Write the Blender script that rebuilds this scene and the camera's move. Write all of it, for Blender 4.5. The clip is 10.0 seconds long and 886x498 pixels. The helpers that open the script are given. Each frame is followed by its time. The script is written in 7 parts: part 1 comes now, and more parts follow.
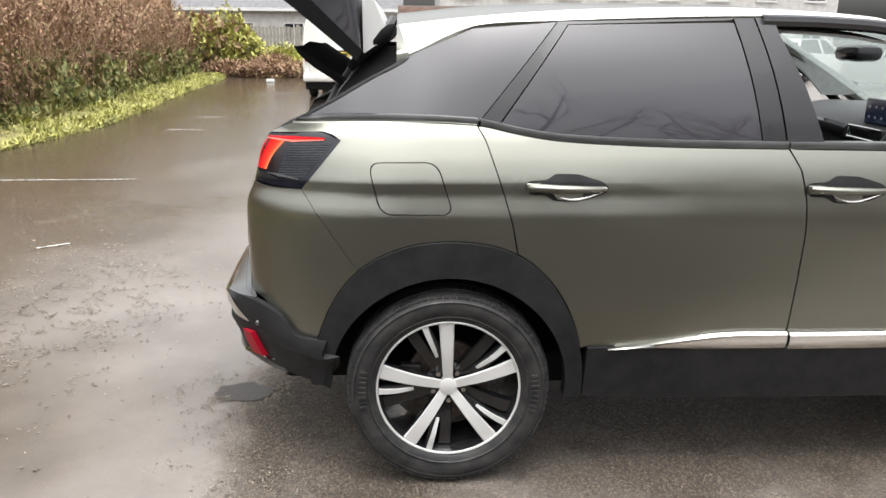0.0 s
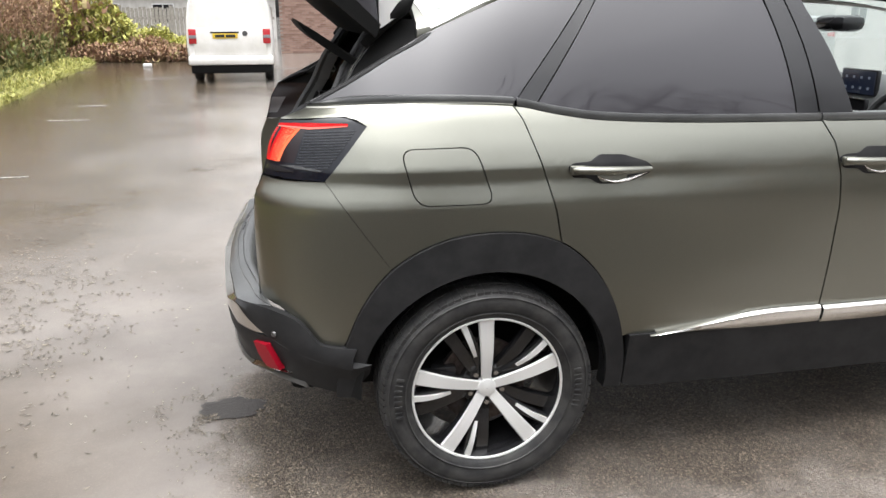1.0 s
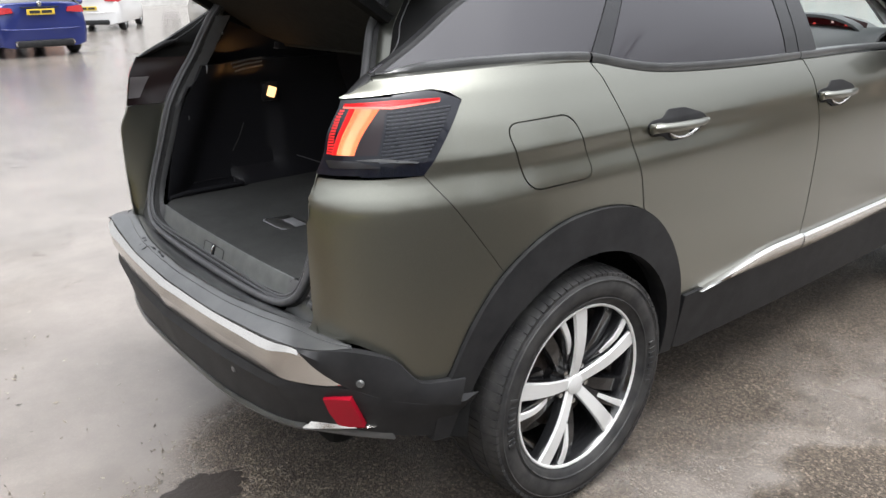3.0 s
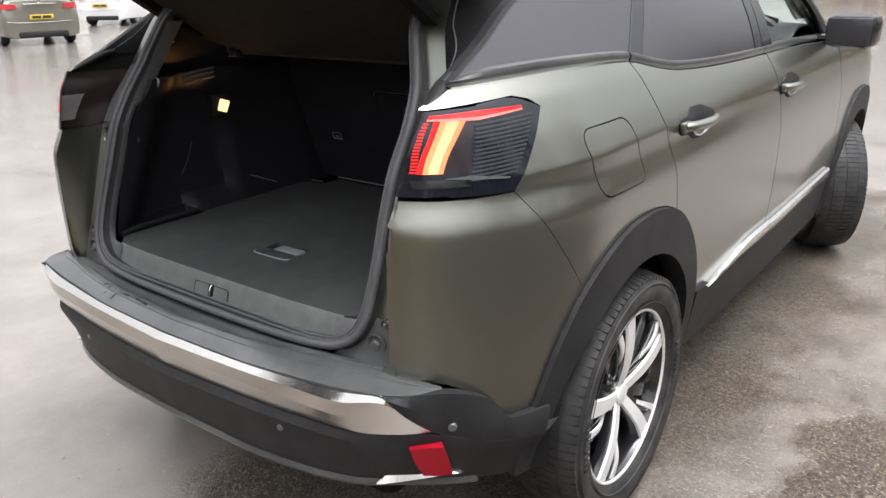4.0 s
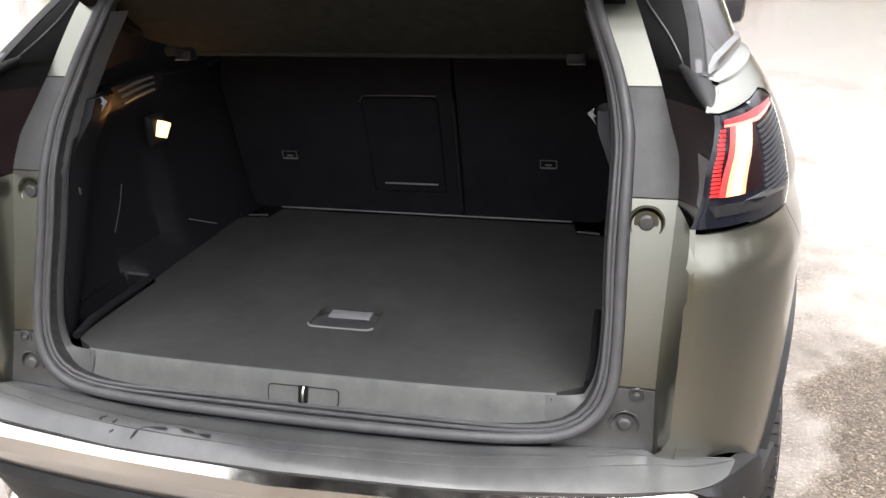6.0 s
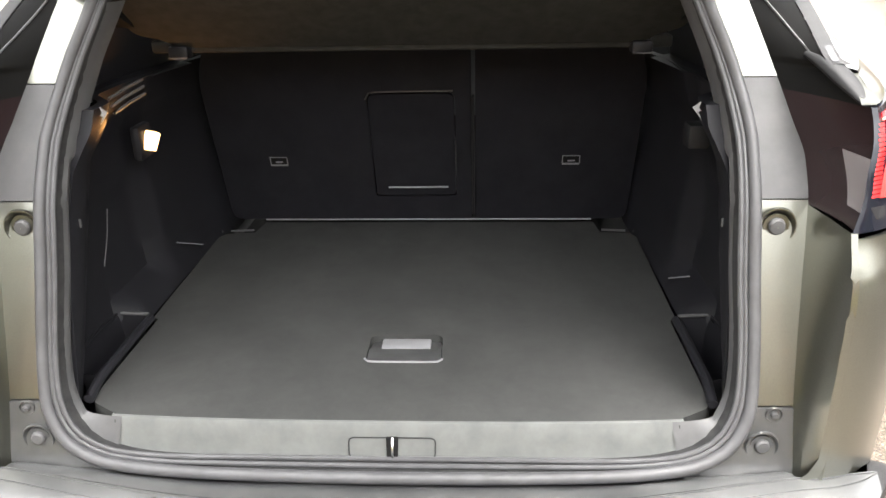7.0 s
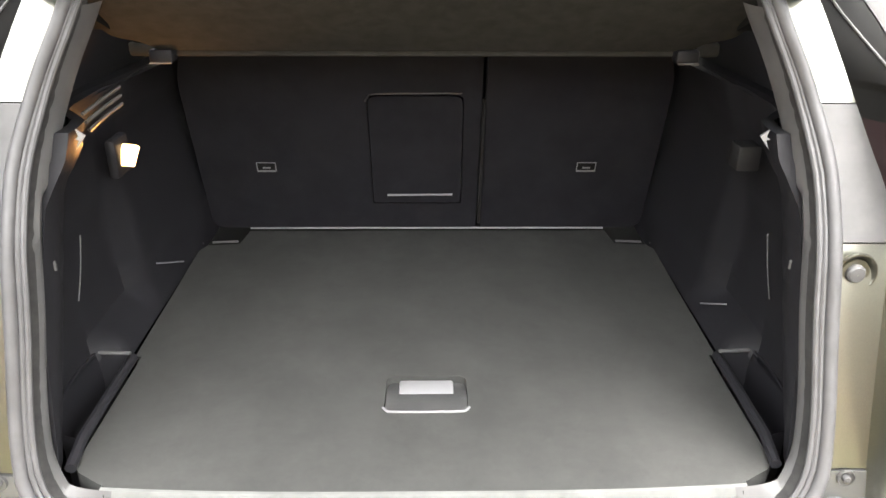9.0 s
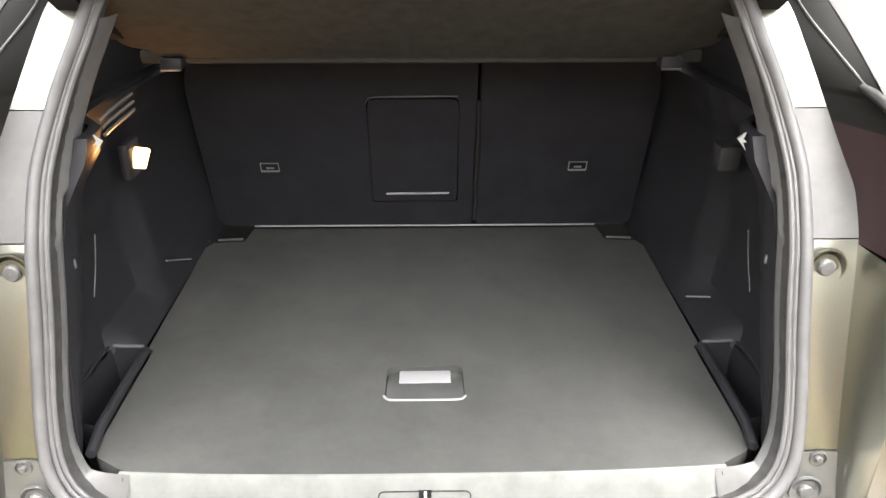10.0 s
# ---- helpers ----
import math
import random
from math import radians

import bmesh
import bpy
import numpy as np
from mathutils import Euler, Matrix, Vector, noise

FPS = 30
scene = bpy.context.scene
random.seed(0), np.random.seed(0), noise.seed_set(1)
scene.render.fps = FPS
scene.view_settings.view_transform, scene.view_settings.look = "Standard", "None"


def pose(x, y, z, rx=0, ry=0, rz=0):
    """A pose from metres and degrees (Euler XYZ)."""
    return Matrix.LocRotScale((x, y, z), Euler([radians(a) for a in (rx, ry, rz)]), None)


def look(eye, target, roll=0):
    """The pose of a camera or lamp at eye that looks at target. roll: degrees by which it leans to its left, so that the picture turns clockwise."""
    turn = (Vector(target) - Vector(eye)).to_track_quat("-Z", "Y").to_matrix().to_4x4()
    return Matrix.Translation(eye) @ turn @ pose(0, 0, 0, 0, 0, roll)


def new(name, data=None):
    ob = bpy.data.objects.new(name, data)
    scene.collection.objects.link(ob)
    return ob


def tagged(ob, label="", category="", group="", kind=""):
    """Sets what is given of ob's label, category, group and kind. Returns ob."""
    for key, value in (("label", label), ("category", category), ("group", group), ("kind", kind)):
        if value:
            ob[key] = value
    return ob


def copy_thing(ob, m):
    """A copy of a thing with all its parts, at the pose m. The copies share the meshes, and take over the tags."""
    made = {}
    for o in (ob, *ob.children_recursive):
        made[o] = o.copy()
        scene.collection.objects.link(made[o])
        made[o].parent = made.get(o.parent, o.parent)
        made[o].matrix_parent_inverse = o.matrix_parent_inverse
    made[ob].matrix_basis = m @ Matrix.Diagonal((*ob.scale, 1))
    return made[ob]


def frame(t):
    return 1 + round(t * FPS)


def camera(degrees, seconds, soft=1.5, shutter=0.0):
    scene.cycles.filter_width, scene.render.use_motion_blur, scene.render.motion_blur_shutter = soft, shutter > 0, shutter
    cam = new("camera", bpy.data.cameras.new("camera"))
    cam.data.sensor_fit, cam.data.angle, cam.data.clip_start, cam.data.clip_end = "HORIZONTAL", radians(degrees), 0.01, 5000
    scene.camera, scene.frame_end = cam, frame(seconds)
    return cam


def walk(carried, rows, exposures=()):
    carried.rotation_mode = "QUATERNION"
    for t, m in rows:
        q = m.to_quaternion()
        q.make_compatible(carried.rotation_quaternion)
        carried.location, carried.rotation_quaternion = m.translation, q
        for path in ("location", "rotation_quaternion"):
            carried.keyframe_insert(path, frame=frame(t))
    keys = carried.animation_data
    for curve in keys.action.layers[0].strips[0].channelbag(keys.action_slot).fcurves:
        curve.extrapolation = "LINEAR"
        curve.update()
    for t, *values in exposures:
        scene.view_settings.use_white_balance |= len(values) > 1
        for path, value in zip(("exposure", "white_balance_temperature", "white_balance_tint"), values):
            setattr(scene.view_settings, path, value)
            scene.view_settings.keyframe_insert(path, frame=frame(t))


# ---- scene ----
cam = camera(60.1, 10.0)
PATH = [
    (0, (-0.144, -3.257, 1.514), (-0.046, -1.334, 0.973), 0.5),
    (0.5, (-0.401, -3.155, 1.511), (-0.165, -1.251, 0.947), 0.3),
    (1, (-0.59, -2.995, 1.491), (-0.197, -1.124, 0.904), -0.1),
    (1.5, (-0.792, -2.781, 1.476), (-0.196, -0.976, 0.854), -0.4),
    (2, (-1.064, -2.582, 1.447), (-0.239, -0.877, 0.804), -0.1),
    (2.5, (-1.281, -2.391, 1.448), (-0.278, -0.79, 0.794), -0.5),
    (2.7, (-1.364, -2.284, 1.448), (-0.292, -0.732, 0.784), -0.7),
    (3.8, (-1.726, -1.699, 1.451), (-0.279, -0.496, 0.773), -1.1),
    (4, (-1.754, -1.597, 1.444), (-0.259, -0.453, 0.768), -1.1),
    (4.5, (-1.794, -1.287, 1.431), (-0.192, -0.311, 0.737), -1.1),
    (5, (-1.811, -1.018, 1.421), (-0.112, -0.231, 0.719), -0.8),
    (5.5, (-1.833, -0.723, 1.419), (-0.051, -0.146, 0.719), -0.8),
    (5.7, (-1.821, -0.633, 1.421), (-0.018, -0.129, 0.718), -0.8),
    (6.8, (-1.662, -0.212, 1.414), (0.185, -0.053, 0.663), -1.4),
    (7, (-1.646, -0.135, 1.416), (0.204, -0.042, 0.662), -1.1),
    (7.5, (-1.593, -0.039, 1.42), (0.254, -0.044, 0.654), -0.3),
    (8, (-1.516, -0.025, 1.428), (0.324, -0.072, 0.643), 0.5),
    (8.5, (-1.47, -0.023, 1.449), (0.356, -0.064, 0.634), 0.6),
    (9, (-1.463, -0.009, 1.469), (0.35, -0.039, 0.625), 0.3),
    (9.5, (-1.488, -0.011, 1.488), (0.317, -0.038, 0.628), 0.0),
    (10, (-1.525, -0.009, 1.5), (0.283, -0.045, 0.646), 0.1),
]
walk(cam, [(t, look(eye, target, roll)) for t, eye, target, roll in PATH],
     exposures=[(0, -0.82, 6500, 10), (2.5, -0.74, 6300, 10), (5, -0.48, 6400, 12), (5.7, -0.2, 6450, 12), (7, 1.08, 6700, 10), (7.5, 1.3, 6750, 10), (8.5, 1.64, 6800, 9.8), (10, 1.88, 6800, 9.8)])

# ---------------------------------------------------------------- sky and sun
world = bpy.data.worlds.new("overcast_sky")
scene.world = world
world.use_nodes = True
wt = world.node_tree
bg = wt.nodes["Background"]
sky = wt.nodes.new("ShaderNodeTexSky")
sky.sky_type = "NISHITA"
sky.sun_disc = False
sky.sun_elevation, sky.sun_rotation = radians(79), radians(-160)
sky.air_density, sky.dust_density = 1.6, 6.0
pale = wt.nodes.new("ShaderNodeHueSaturation")
pale.inputs["Saturation"].default_value = 0.10
wt.links.new(sky.outputs[0], pale.inputs["Color"])
# an overcast sky: three times as bright overhead as at the horizon
direction = wt.nodes.new("ShaderNodeTexCoord")
height = wt.nodes.new("ShaderNodeSeparateXYZ")
wt.links.new(direction.outputs["Generated"], height.inputs[0])
rise = wt.nodes.new("ShaderNodeMapRange")
rise.inputs["From Min"].default_value, rise.inputs["From Max"].default_value = 0.0, 1.0
rise.inputs["To Min"].default_value, rise.inputs["To Max"].default_value = 0.55, 1.65
wt.links.new(height.outputs["Z"], rise.inputs["Value"])
cloud = wt.nodes.new("ShaderNodeVectorMath")
cloud.operation = "SCALE"
wt.links.new(pale.outputs[0], cloud.inputs[0])
wt.links.new(rise.outputs[0], cloud.inputs["Scale"])
wt.links.new(cloud.outputs[0], bg.inputs[0])
bg.inputs[1].default_value = 0.56

sun_data = bpy.data.lights.new("sun", "SUN")
sun_data.energy, sun_data.angle, sun_data.color = 0.7, radians(84), (1.0, 0.97, 0.92)
sun = new("sun", sun_data)
sun.matrix_world = look((-6, -6, 30), (0, 0, 0))


# ---------------------------------------------------------------- materials
def make(name, colour, rough=0.5, metal=0.0, coat=0.0, spec=0.5, ior=1.5, coat_rough=0.03):
    m = bpy.data.materials.new(name)
    m.use_nodes = True
    b = m.node_tree.nodes["Principled BSDF"]
    b.inputs["Base Color"].default_value = (*colour, 1)
    b.inputs["Roughness"].default_value = rough
    b.inputs["Metallic"].default_value = metal
    b.inputs["Coat Weight"].default_value = coat
    b.inputs["Coat Roughness"].default_value = coat_rough
    b.inputs["Specular IOR Level"].default_value = spec
    b.inputs["IOR"].default_value = ior
    return m


def node(m, kind, **values):
    n = m.node_tree.nodes.new(kind)
    for k, v in values.items():
        n.inputs[k.replace("_", " ")].default_value = v
    return n


def wire(m, a, b):
    m.node_tree.links.new(a, b)


def bsdf(m):
    return m.node_tree.nodes["Principled BSDF"]


def where(m):
    return m.node_tree.nodes.new("ShaderNodeTexCoord").outputs["Object"]


def grain(m, scale, low, high, target="Base Color", detail=6.0, rough=0.6, span=(0.35, 0.65)):
    """Noise between two colours, or two values for another input."""
    n = node(m, "ShaderNodeTexNoise", Scale=scale, Detail=detail, Roughness=rough)
    wire(m, where(m), n.inputs["Vector"])
    r = m.node_tree.nodes.new("ShaderNodeValToRGB")
    r.color_ramp.elements[0].position, r.color_ramp.elements[1].position = span
    three = (lambda v: (*v, 1)) if isinstance(low, tuple) else (lambda v: (v, v, v, 1))
    r.color_ramp.elements[0].color, r.color_ramp.elements[1].color = three(low), three(high)
    wire(m, n.outputs["Fac"], r.inputs[0])
    wire(m, r.outputs[0], bsdf(m).inputs[target])
    return n


def relief(m, scale, strength, distance=0.002, detail=4.0):
    n = node(m, "ShaderNodeTexNoise", Scale=scale, Detail=detail, Roughness=0.6)
    wire(m, where(m), n.inputs["Vector"])
    b = node(m, "ShaderNodeBump", Strength=strength, Distance=distance)
    wire(m, n.outputs["Fac"], b.inputs["Height"])
    wire(m, b.outputs[0], bsdf(m).inputs["Normal"])
    return b


PAINT = make("olive_grey_metallic_paint", (0.225, 0.226, 0.194), 0.34, 0.95, 0.7, coat_rough=0.06)
grain(PAINT, 900, (0.203, 0.204, 0.175), (0.247, 0.248, 0.213))
grain(PAINT, 1.2, 0.28, 0.33, "Roughness")
PLASTIC = make("black_grained_plastic", (0.014, 0.014, 0.015), 0.55, spec=0.22)
grain(PLASTIC, 14, (0.014, 0.014, 0.015), (0.023, 0.023, 0.024))
relief(PLASTIC, 700, 0.25, 0.0006)
PAD = make("worn_grey_plastic", (0.055, 0.056, 0.057), 0.28, coat=0.5, spec=0.5, coat_rough=0.12)
grain(PAD, 9, (0.042, 0.043, 0.044), (0.075, 0.076, 0.076))
relief(PAD, 500, 0.3, 0.0006)
GREYPLASTIC = make("mid_grey_plastic", (0.11, 0.11, 0.114), 0.45, spec=0.35)
grain(GREYPLASTIC, 12, (0.070, 0.070, 0.072), (0.098, 0.098, 0.100))
relief(GREYPLASTIC, 600, 0.2, 0.0005)
SCUFF = make("pale_grey_scuff_plastic", (0.10, 0.103, 0.10), 0.5, spec=0.25)
grain(SCUFF, 20, (0.096, 0.100, 0.098), (0.124, 0.128, 0.125))
relief(SCUFF, 500, 0.25, 0.0005)
GLOSS = make("gloss_black", (0.020, 0.020, 0.022), 0.10, spec=0.5)
RUBBER = make("black_rubber", (0.02, 0.02, 0.021), 0.55, spec=0.25)
grain(RUBBER, 60, (0.018, 0.018, 0.019), (0.034, 0.034, 0.034))
SEAL = make("grey_rubber_seal", (0.075, 0.075, 0.078), 0.45, spec=0.4)
grain(SEAL, 25, (0.056, 0.056, 0.059), (0.074, 0.074, 0.078))
TYRE = make("wet_tyre_rubber", (0.016, 0.016, 0.017), 0.5, spec=0.25)
grain(TYRE, 22, (0.020, 0.020, 0.021), (0.044, 0.043, 0.042))
grain(TYRE, 8, 0.35, 0.65, "Roughness")
CHROME = make("brushed_chrome", (0.78, 0.77, 0.75), 0.16, 1.0)
grain(CHROME, 40, 0.12, 0.24, "Roughness")
SATIN = make("satin_bumper_chrome", (0.52, 0.50, 0.47), 0.14, 1.0)
grain(SATIN, 40, 0.11, 0.2, "Roughness")
ALLOY = make("machined_alloy", (0.74, 0.74, 0.73), 0.42, 0.35)
grain(ALLOY, 60, 0.34, 0.44, "Roughness")
DARKALLOY = make("black_painted_alloy", (0.012, 0.012, 0.013), 0.18, coat=0.6)
RUST = make("brake_disc_steel", (0.1, 0.08, 0.07), 0.45, 0.7)
grain(RUST, 40, (0.05, 0.035, 0.03), (0.14, 0.12, 0.11))
PRIVACY = make("misted_privacy_glass", (0.042, 0.0405, 0.046), 0.03, ior=1.5)
grain(PRIVACY, 2.2, 0.015, 0.05, "Roughness", 3.0)
SMOKE = make("smoked_lamp_lens", (0.008, 0.009, 0.014), 0.06, spec=0.4)
RIB = make("smoked_lamp_rib", (0.028, 0.030, 0.036), 0.3, spec=0.25)
HOUSING = make("dark_maroon_lamp_housing", (0.022, 0.013, 0.014), 0.22, spec=0.4)
FACET = make("lens_sheen_grey", (0.17, 0.155, 0.16), 0.3, spec=0.5)
REFLECTOR = make("red_reflector", (0.30, 0.004, 0.016), 0.45, spec=0.2)
CARPET = make("charcoal_boot_carpet", (0.056, 0.057, 0.056), 0.95, spec=0.15)
grain(CARPET, 7, (0.040, 0.041, 0.040), (0.053, 0.054, 0.0525), detail=10.0, rough=0.75)
relief(CARPET, 900, 0.8, 0.0012)
TRIM = make("black_boot_trim", (0.0165, 0.0165, 0.0195), 0.5, spec=0.2)
relief(TRIM, 800, 0.35, 0.0006)
SEATBACK = make("black_seat_back_felt", (0.016, 0.016, 0.0185), 0.9, spec=0.15)
grain(SEATBACK, 9, (0.0125, 0.0125, 0.0160), (0.0175, 0.0175, 0.0215), detail=8.0, rough=0.7)
relief(SEATBACK, 900, 0.6, 0.001)
PALETAG = make("pale_tag", (0.2, 0.2, 0.21), 0.5)
RIBTRIM = make("satin_trim_rib", (0.10, 0.095, 0.09), 0.5, spec=0.2)
STEEL = make("bright_steel", (0.6, 0.6, 0.6), 0.25, 1.0)
LINER = make("felt_wheel_liner", (0.009, 0.009, 0.009), 0.9, spec=0.12)
HEADLINER = make("light_grey_headlining", (0.55, 0.57, 0.56), 0.9)
grain(HEADLINER, 30, (0.5, 0.52, 0.51), (0.6, 0.62, 0.61))
DASH = make("soft_dark_dashboard", (0.075, 0.078, 0.08), 0.6)
relief(DASH, 500, 0.3, 0.0006)
CLEAR = make("misted_clear_glass", (0.9, 0.96, 0.94), 0.1)
haze = node(CLEAR, "ShaderNodeBsdfTranslucent", Color=(0.22, 0.25, 0.24, 1))
see = node(CLEAR, "ShaderNodeBsdfTransparent", Color=(0.9, 0.95, 0.93, 1))
mist = node(CLEAR, "ShaderNodeMixShader", Fac=0.55)
wire(CLEAR, see.outputs[0], mist.inputs[1])
wire(CLEAR, haze.outputs[0], mist.inputs[2])
wire(CLEAR, mist.outputs[0], CLEAR.node_tree.nodes["Material Output"].inputs["Surface"])


def glowing(name, colour, strength, base=(0.02, 0.02, 0.02)):
    m = make(name, base, 0.2)
    bsdf(m).inputs["Emission Color"].default_value = (*colour, 1)
    bsdf(m).inputs["Emission Strength"].default_value = strength
    return m


REDGLOW = glowing("red_tail_light", (1.0, 0.022, 0.025), 1.0, (0.3, 0.01, 0.01))
DIMRED = glowing("dim_red_lens", (1.0, 0.01, 0.02), 0.008, (0.008, 0.004, 0.006))
# the lit claw: deep red at the outer edge, orange in the middle, pale along its inner edge
CLAWGLOW = [glowing("claw_light", c, p, (0.3, 0.01, 0.01)) for c, p in (((1.0, 0.02, 0.03), 0.9), ((1.0, 0.04, 0.03), 1.1), ((1.0, 0.07, 0.035), 1.2), ((1.0, 0.11, 0.045), 1.4), ((1.0, 0.30, 0.13), 1.6))]
CLAWBACK = [glowing("claw_back_light", c, p, (0.3, 0.01, 0.01)) for c, p in (((1.0, 0.04, 0.03), 1.0), ((1.0, 0.50, 0.20), 2.8), ((1.0, 0.72, 0.36), 3.4), ((1.0, 0.72, 0.36), 3.4), ((1.0, 0.40, 0.16), 2.6))]
BARGLOW = [glowing("bar_light", c, p, (0.3, 0.01, 0.01)) for c, p in (((1.0, 0.42, 0.33), 1.5), ((1.0, 0.022, 0.03), 1.0), ((1.0, 0.012, 0.025), 0.75))]
LAMPGLOW = glowing("warm_boot_lamp", (1.0, 0.60, 0.26), 3.4)
SCREEN = glowing("lit_screen", (0.12, 0.2, 0.5), 0.06)
CLUSTER = glowing("lit_instrument_cluster", (0.5, 0.05, 0.06), 0.05)


# ---------------------------------------------------------------- shape helpers
def thing(name, label, category, place=(0, 0, 0), group="", kind=""):
    ob = new(name)
    ob.empty_display_size = 0.2
    ob.matrix_world = Matrix.Translation(place)
    return tagged(ob, label, category, group, kind)


def part(name, bm, material, parent=None, label="", sharp=38, skin=None):
    """One mesh object, in the parent's own space. skin: the normal of the surface that its outer faces lie on."""
    me = bpy.data.meshes.new(name)
    bm.normal_update()
    bm.to_mesh(me)
    bm.free()
    for p in me.polygons:
        p.use_smooth = True
    me.set_sharp_from_angle(angle=radians(sharp))
    if skin is not None:
        turned = []
        for p in me.polygons:
            for v in p.vertices:
                nrm = skin(me.vertices[v].co)
                turned.append(nrm if nrm.dot(p.normal) > 0.6 else p.normal.copy())
        me.normals_split_custom_set(turned)
    me.materials.append(material)
    ob = new(name, me)
    if parent is not None:
        ob.parent = parent
    if label:
        ob["label"] = label
    return ob


def mesh_copy(name, ob, parent, m=None):
    """Another part on the same mesh."""
    c = new(name, ob.data)
    c.parent = parent
    if m is not None:
        c.matrix_basis = m
    return c


def flip(bm):
    """The mirror image across the car's length."""
    b = bm.copy()
    for v in b.verts:
        v.co.y = -v.co.y
    bmesh.ops.reverse_faces(b, faces=b.faces)
    return b


def both(name, bm, material, parent, label="", sharp=38, skin=None):
    b = flip(bm)
    one = part(name, bm, material, parent, label, sharp, skin)
    two = part(name, b, material, parent, label, sharp, skin)
    return one, two


def keyed(keys, x):
    """A smooth curve through (x, value) keys."""
    if x <= keys[0][0]:
        return keys[0][1]
    for n in range(len(keys) - 1):
        (a, va), (b, vb) = keys[n], keys[n + 1]
        if x <= b:
            t = (x - a) / (b - a)
            d = (vb - va)
            s0 = d if n == 0 else (vb - keys[n - 1][1]) / (b - keys[n - 1][0]) * (b - a)
            s1 = d if n + 2 == len(keys) else (keys[n + 2][1] - va) / (keys[n + 2][0] - a) * (b - a)
            lim = 2.5 * abs(d)
            s0, s1 = max(-lim, min(lim, s0)), max(-lim, min(lim, s1))
            return va + s0 * t + (3 * d - 2 * s0 - s1) * t * t + (s0 + s1 - 2 * d) * t ** 3
    return keys[-1][1]


def step(a, b, x):
    t = max(0.0, min(1.0, (x - a) / (b - a)))
    return t * t * (3 - 2 * t)


def curve(points, n):
    """n + 1 points on a smooth line through the given ones."""
    points = [Vector(p) for p in points]
    at = [0.0]
    for a, b in zip(points, points[1:]):
        at.append(at[-1] + (b - a).length)
    size = len(points[0])
    rows = [[(t, p[k]) for t, p in zip(at, points)] for k in range(size)]
    return [Vector([keyed(r, at[-1] * i / n) for r in rows]) for i in range(n + 1)]


def rounded(points, radius, n=5):
    """A closed polygon with rounded corners (radius: one, or one a corner)."""
    out, count = [], len(points)
    for i, p in enumerate(points):
        p = Vector(p)
        r = radius[i] if isinstance(radius, (list, tuple)) else radius
        a, b = Vector(points[i - 1]) - p, Vector(points[(i + 1) % count]) - p
        r = min(r, a.length * 0.45, b.length * 0.45)
        if r < 1e-4:
            out.append(p)
            continue
        a, b = p + a.normalized() * r, p + b.normalized() * r
        for k in range(n + 1):
            t = k / n
            out.append(a * (1 - t) ** 2 + p * 2 * t * (1 - t) + b * t * t)
    return out


def sheet(outline, holes=(), step_u=0.03, step_v=0.03, lines_u=(), lines_v=()):
    """A flat net filling an outline in (u, v), cut into a fine grid."""
    bm = bmesh.new()
    edges = []
    for loop in (outline, *holes):
        vs = [bm.verts.new((p[0], p[1], 0)) for p in loop]
        edges += [bm.edges.new((vs[i - 1], vs[i])) for i in range(len(vs))]
    bmesh.ops.triangle_fill(bm, use_beauty=True, use_dissolve=False, edges=edges)
    us, vs = [p[0] for p in outline], [p[1] for p in outline]
    for axis, low, high, st, extra in ((0, min(us), max(us), step_u, lines_u), (1, min(vs), max(vs), step_v, lines_v)):
        count = max(1, int((high - low) / st))
        cuts = sorted([low + (high - low) * k / count for k in range(1, count)] + list(extra))
        for c in cuts:
            co, no = [0, 0, 0], [0, 0, 0]
            co[axis], no[axis] = c, 1
            bmesh.ops.bisect_plane(bm, geom=bm.verts[:] + bm.edges[:] + bm.faces[:], plane_co=co, plane_no=no, dist=1e-5)
    return bm


def wrap(bm, place, depth, inward):
    """Lay a flat net onto a surface, and turn its rim inward to give it thickness."""
    for v in bm.verts:
        v.co = place(v.co.x, v.co.y)
    bm.normal_update()
    total = sum((f.normal * f.calc_area() for f in bm.faces), Vector())
    if total.dot(Vector(inward)) > 0:
        bmesh.ops.reverse_faces(bm, faces=bm.faces)
    rim = [e for e in bm.edges if e.is_boundary]
    made = bmesh.ops.extrude_edge_only(bm, edges=rim)["geom"]
    for v in made:
        if isinstance(v, bmesh.types.BMVert):
            v.co += Vector(inward) * depth
    return bm


def loft(rails, depth=0.0, inward=(0, 0, 0), close=False):
    """Faces between rails of equal count; depth turns the rim inward."""
    bm = bmesh.new()
    rows = [[bm.verts.new(p) for p in r] for r in rails]
    pairs = list(zip(rows, rows[1:])) + ([(rows[-1], rows[0])] if close else [])
    for a, b in pairs:
        for i in range(len(a) - 1):
            try:
                bm.faces.new((a[i], a[i + 1], b[i + 1], b[i]))
            except ValueError:
                pass
    bmesh.ops.remove_doubles(bm, verts=bm.verts, dist=1e-5)
    if depth:
        bm.normal_update()
        total = sum((f.normal * f.calc_area() for f in bm.faces), Vector())
        if total.dot(Vector(inward)) > 0:
            bmesh.ops.reverse_faces(bm, faces=bm.faces)
        rim = [e for e in bm.edges if e.is_boundary]
        for v in bmesh.ops.extrude_edge_only(bm, edges=rim)["geom"]:
            if isinstance(v, bmesh.types.BMVert):
                v.co += Vector(inward) * depth
    else:
        bmesh.ops.recalc_face_normals(bm, faces=bm.faces)
    return bm


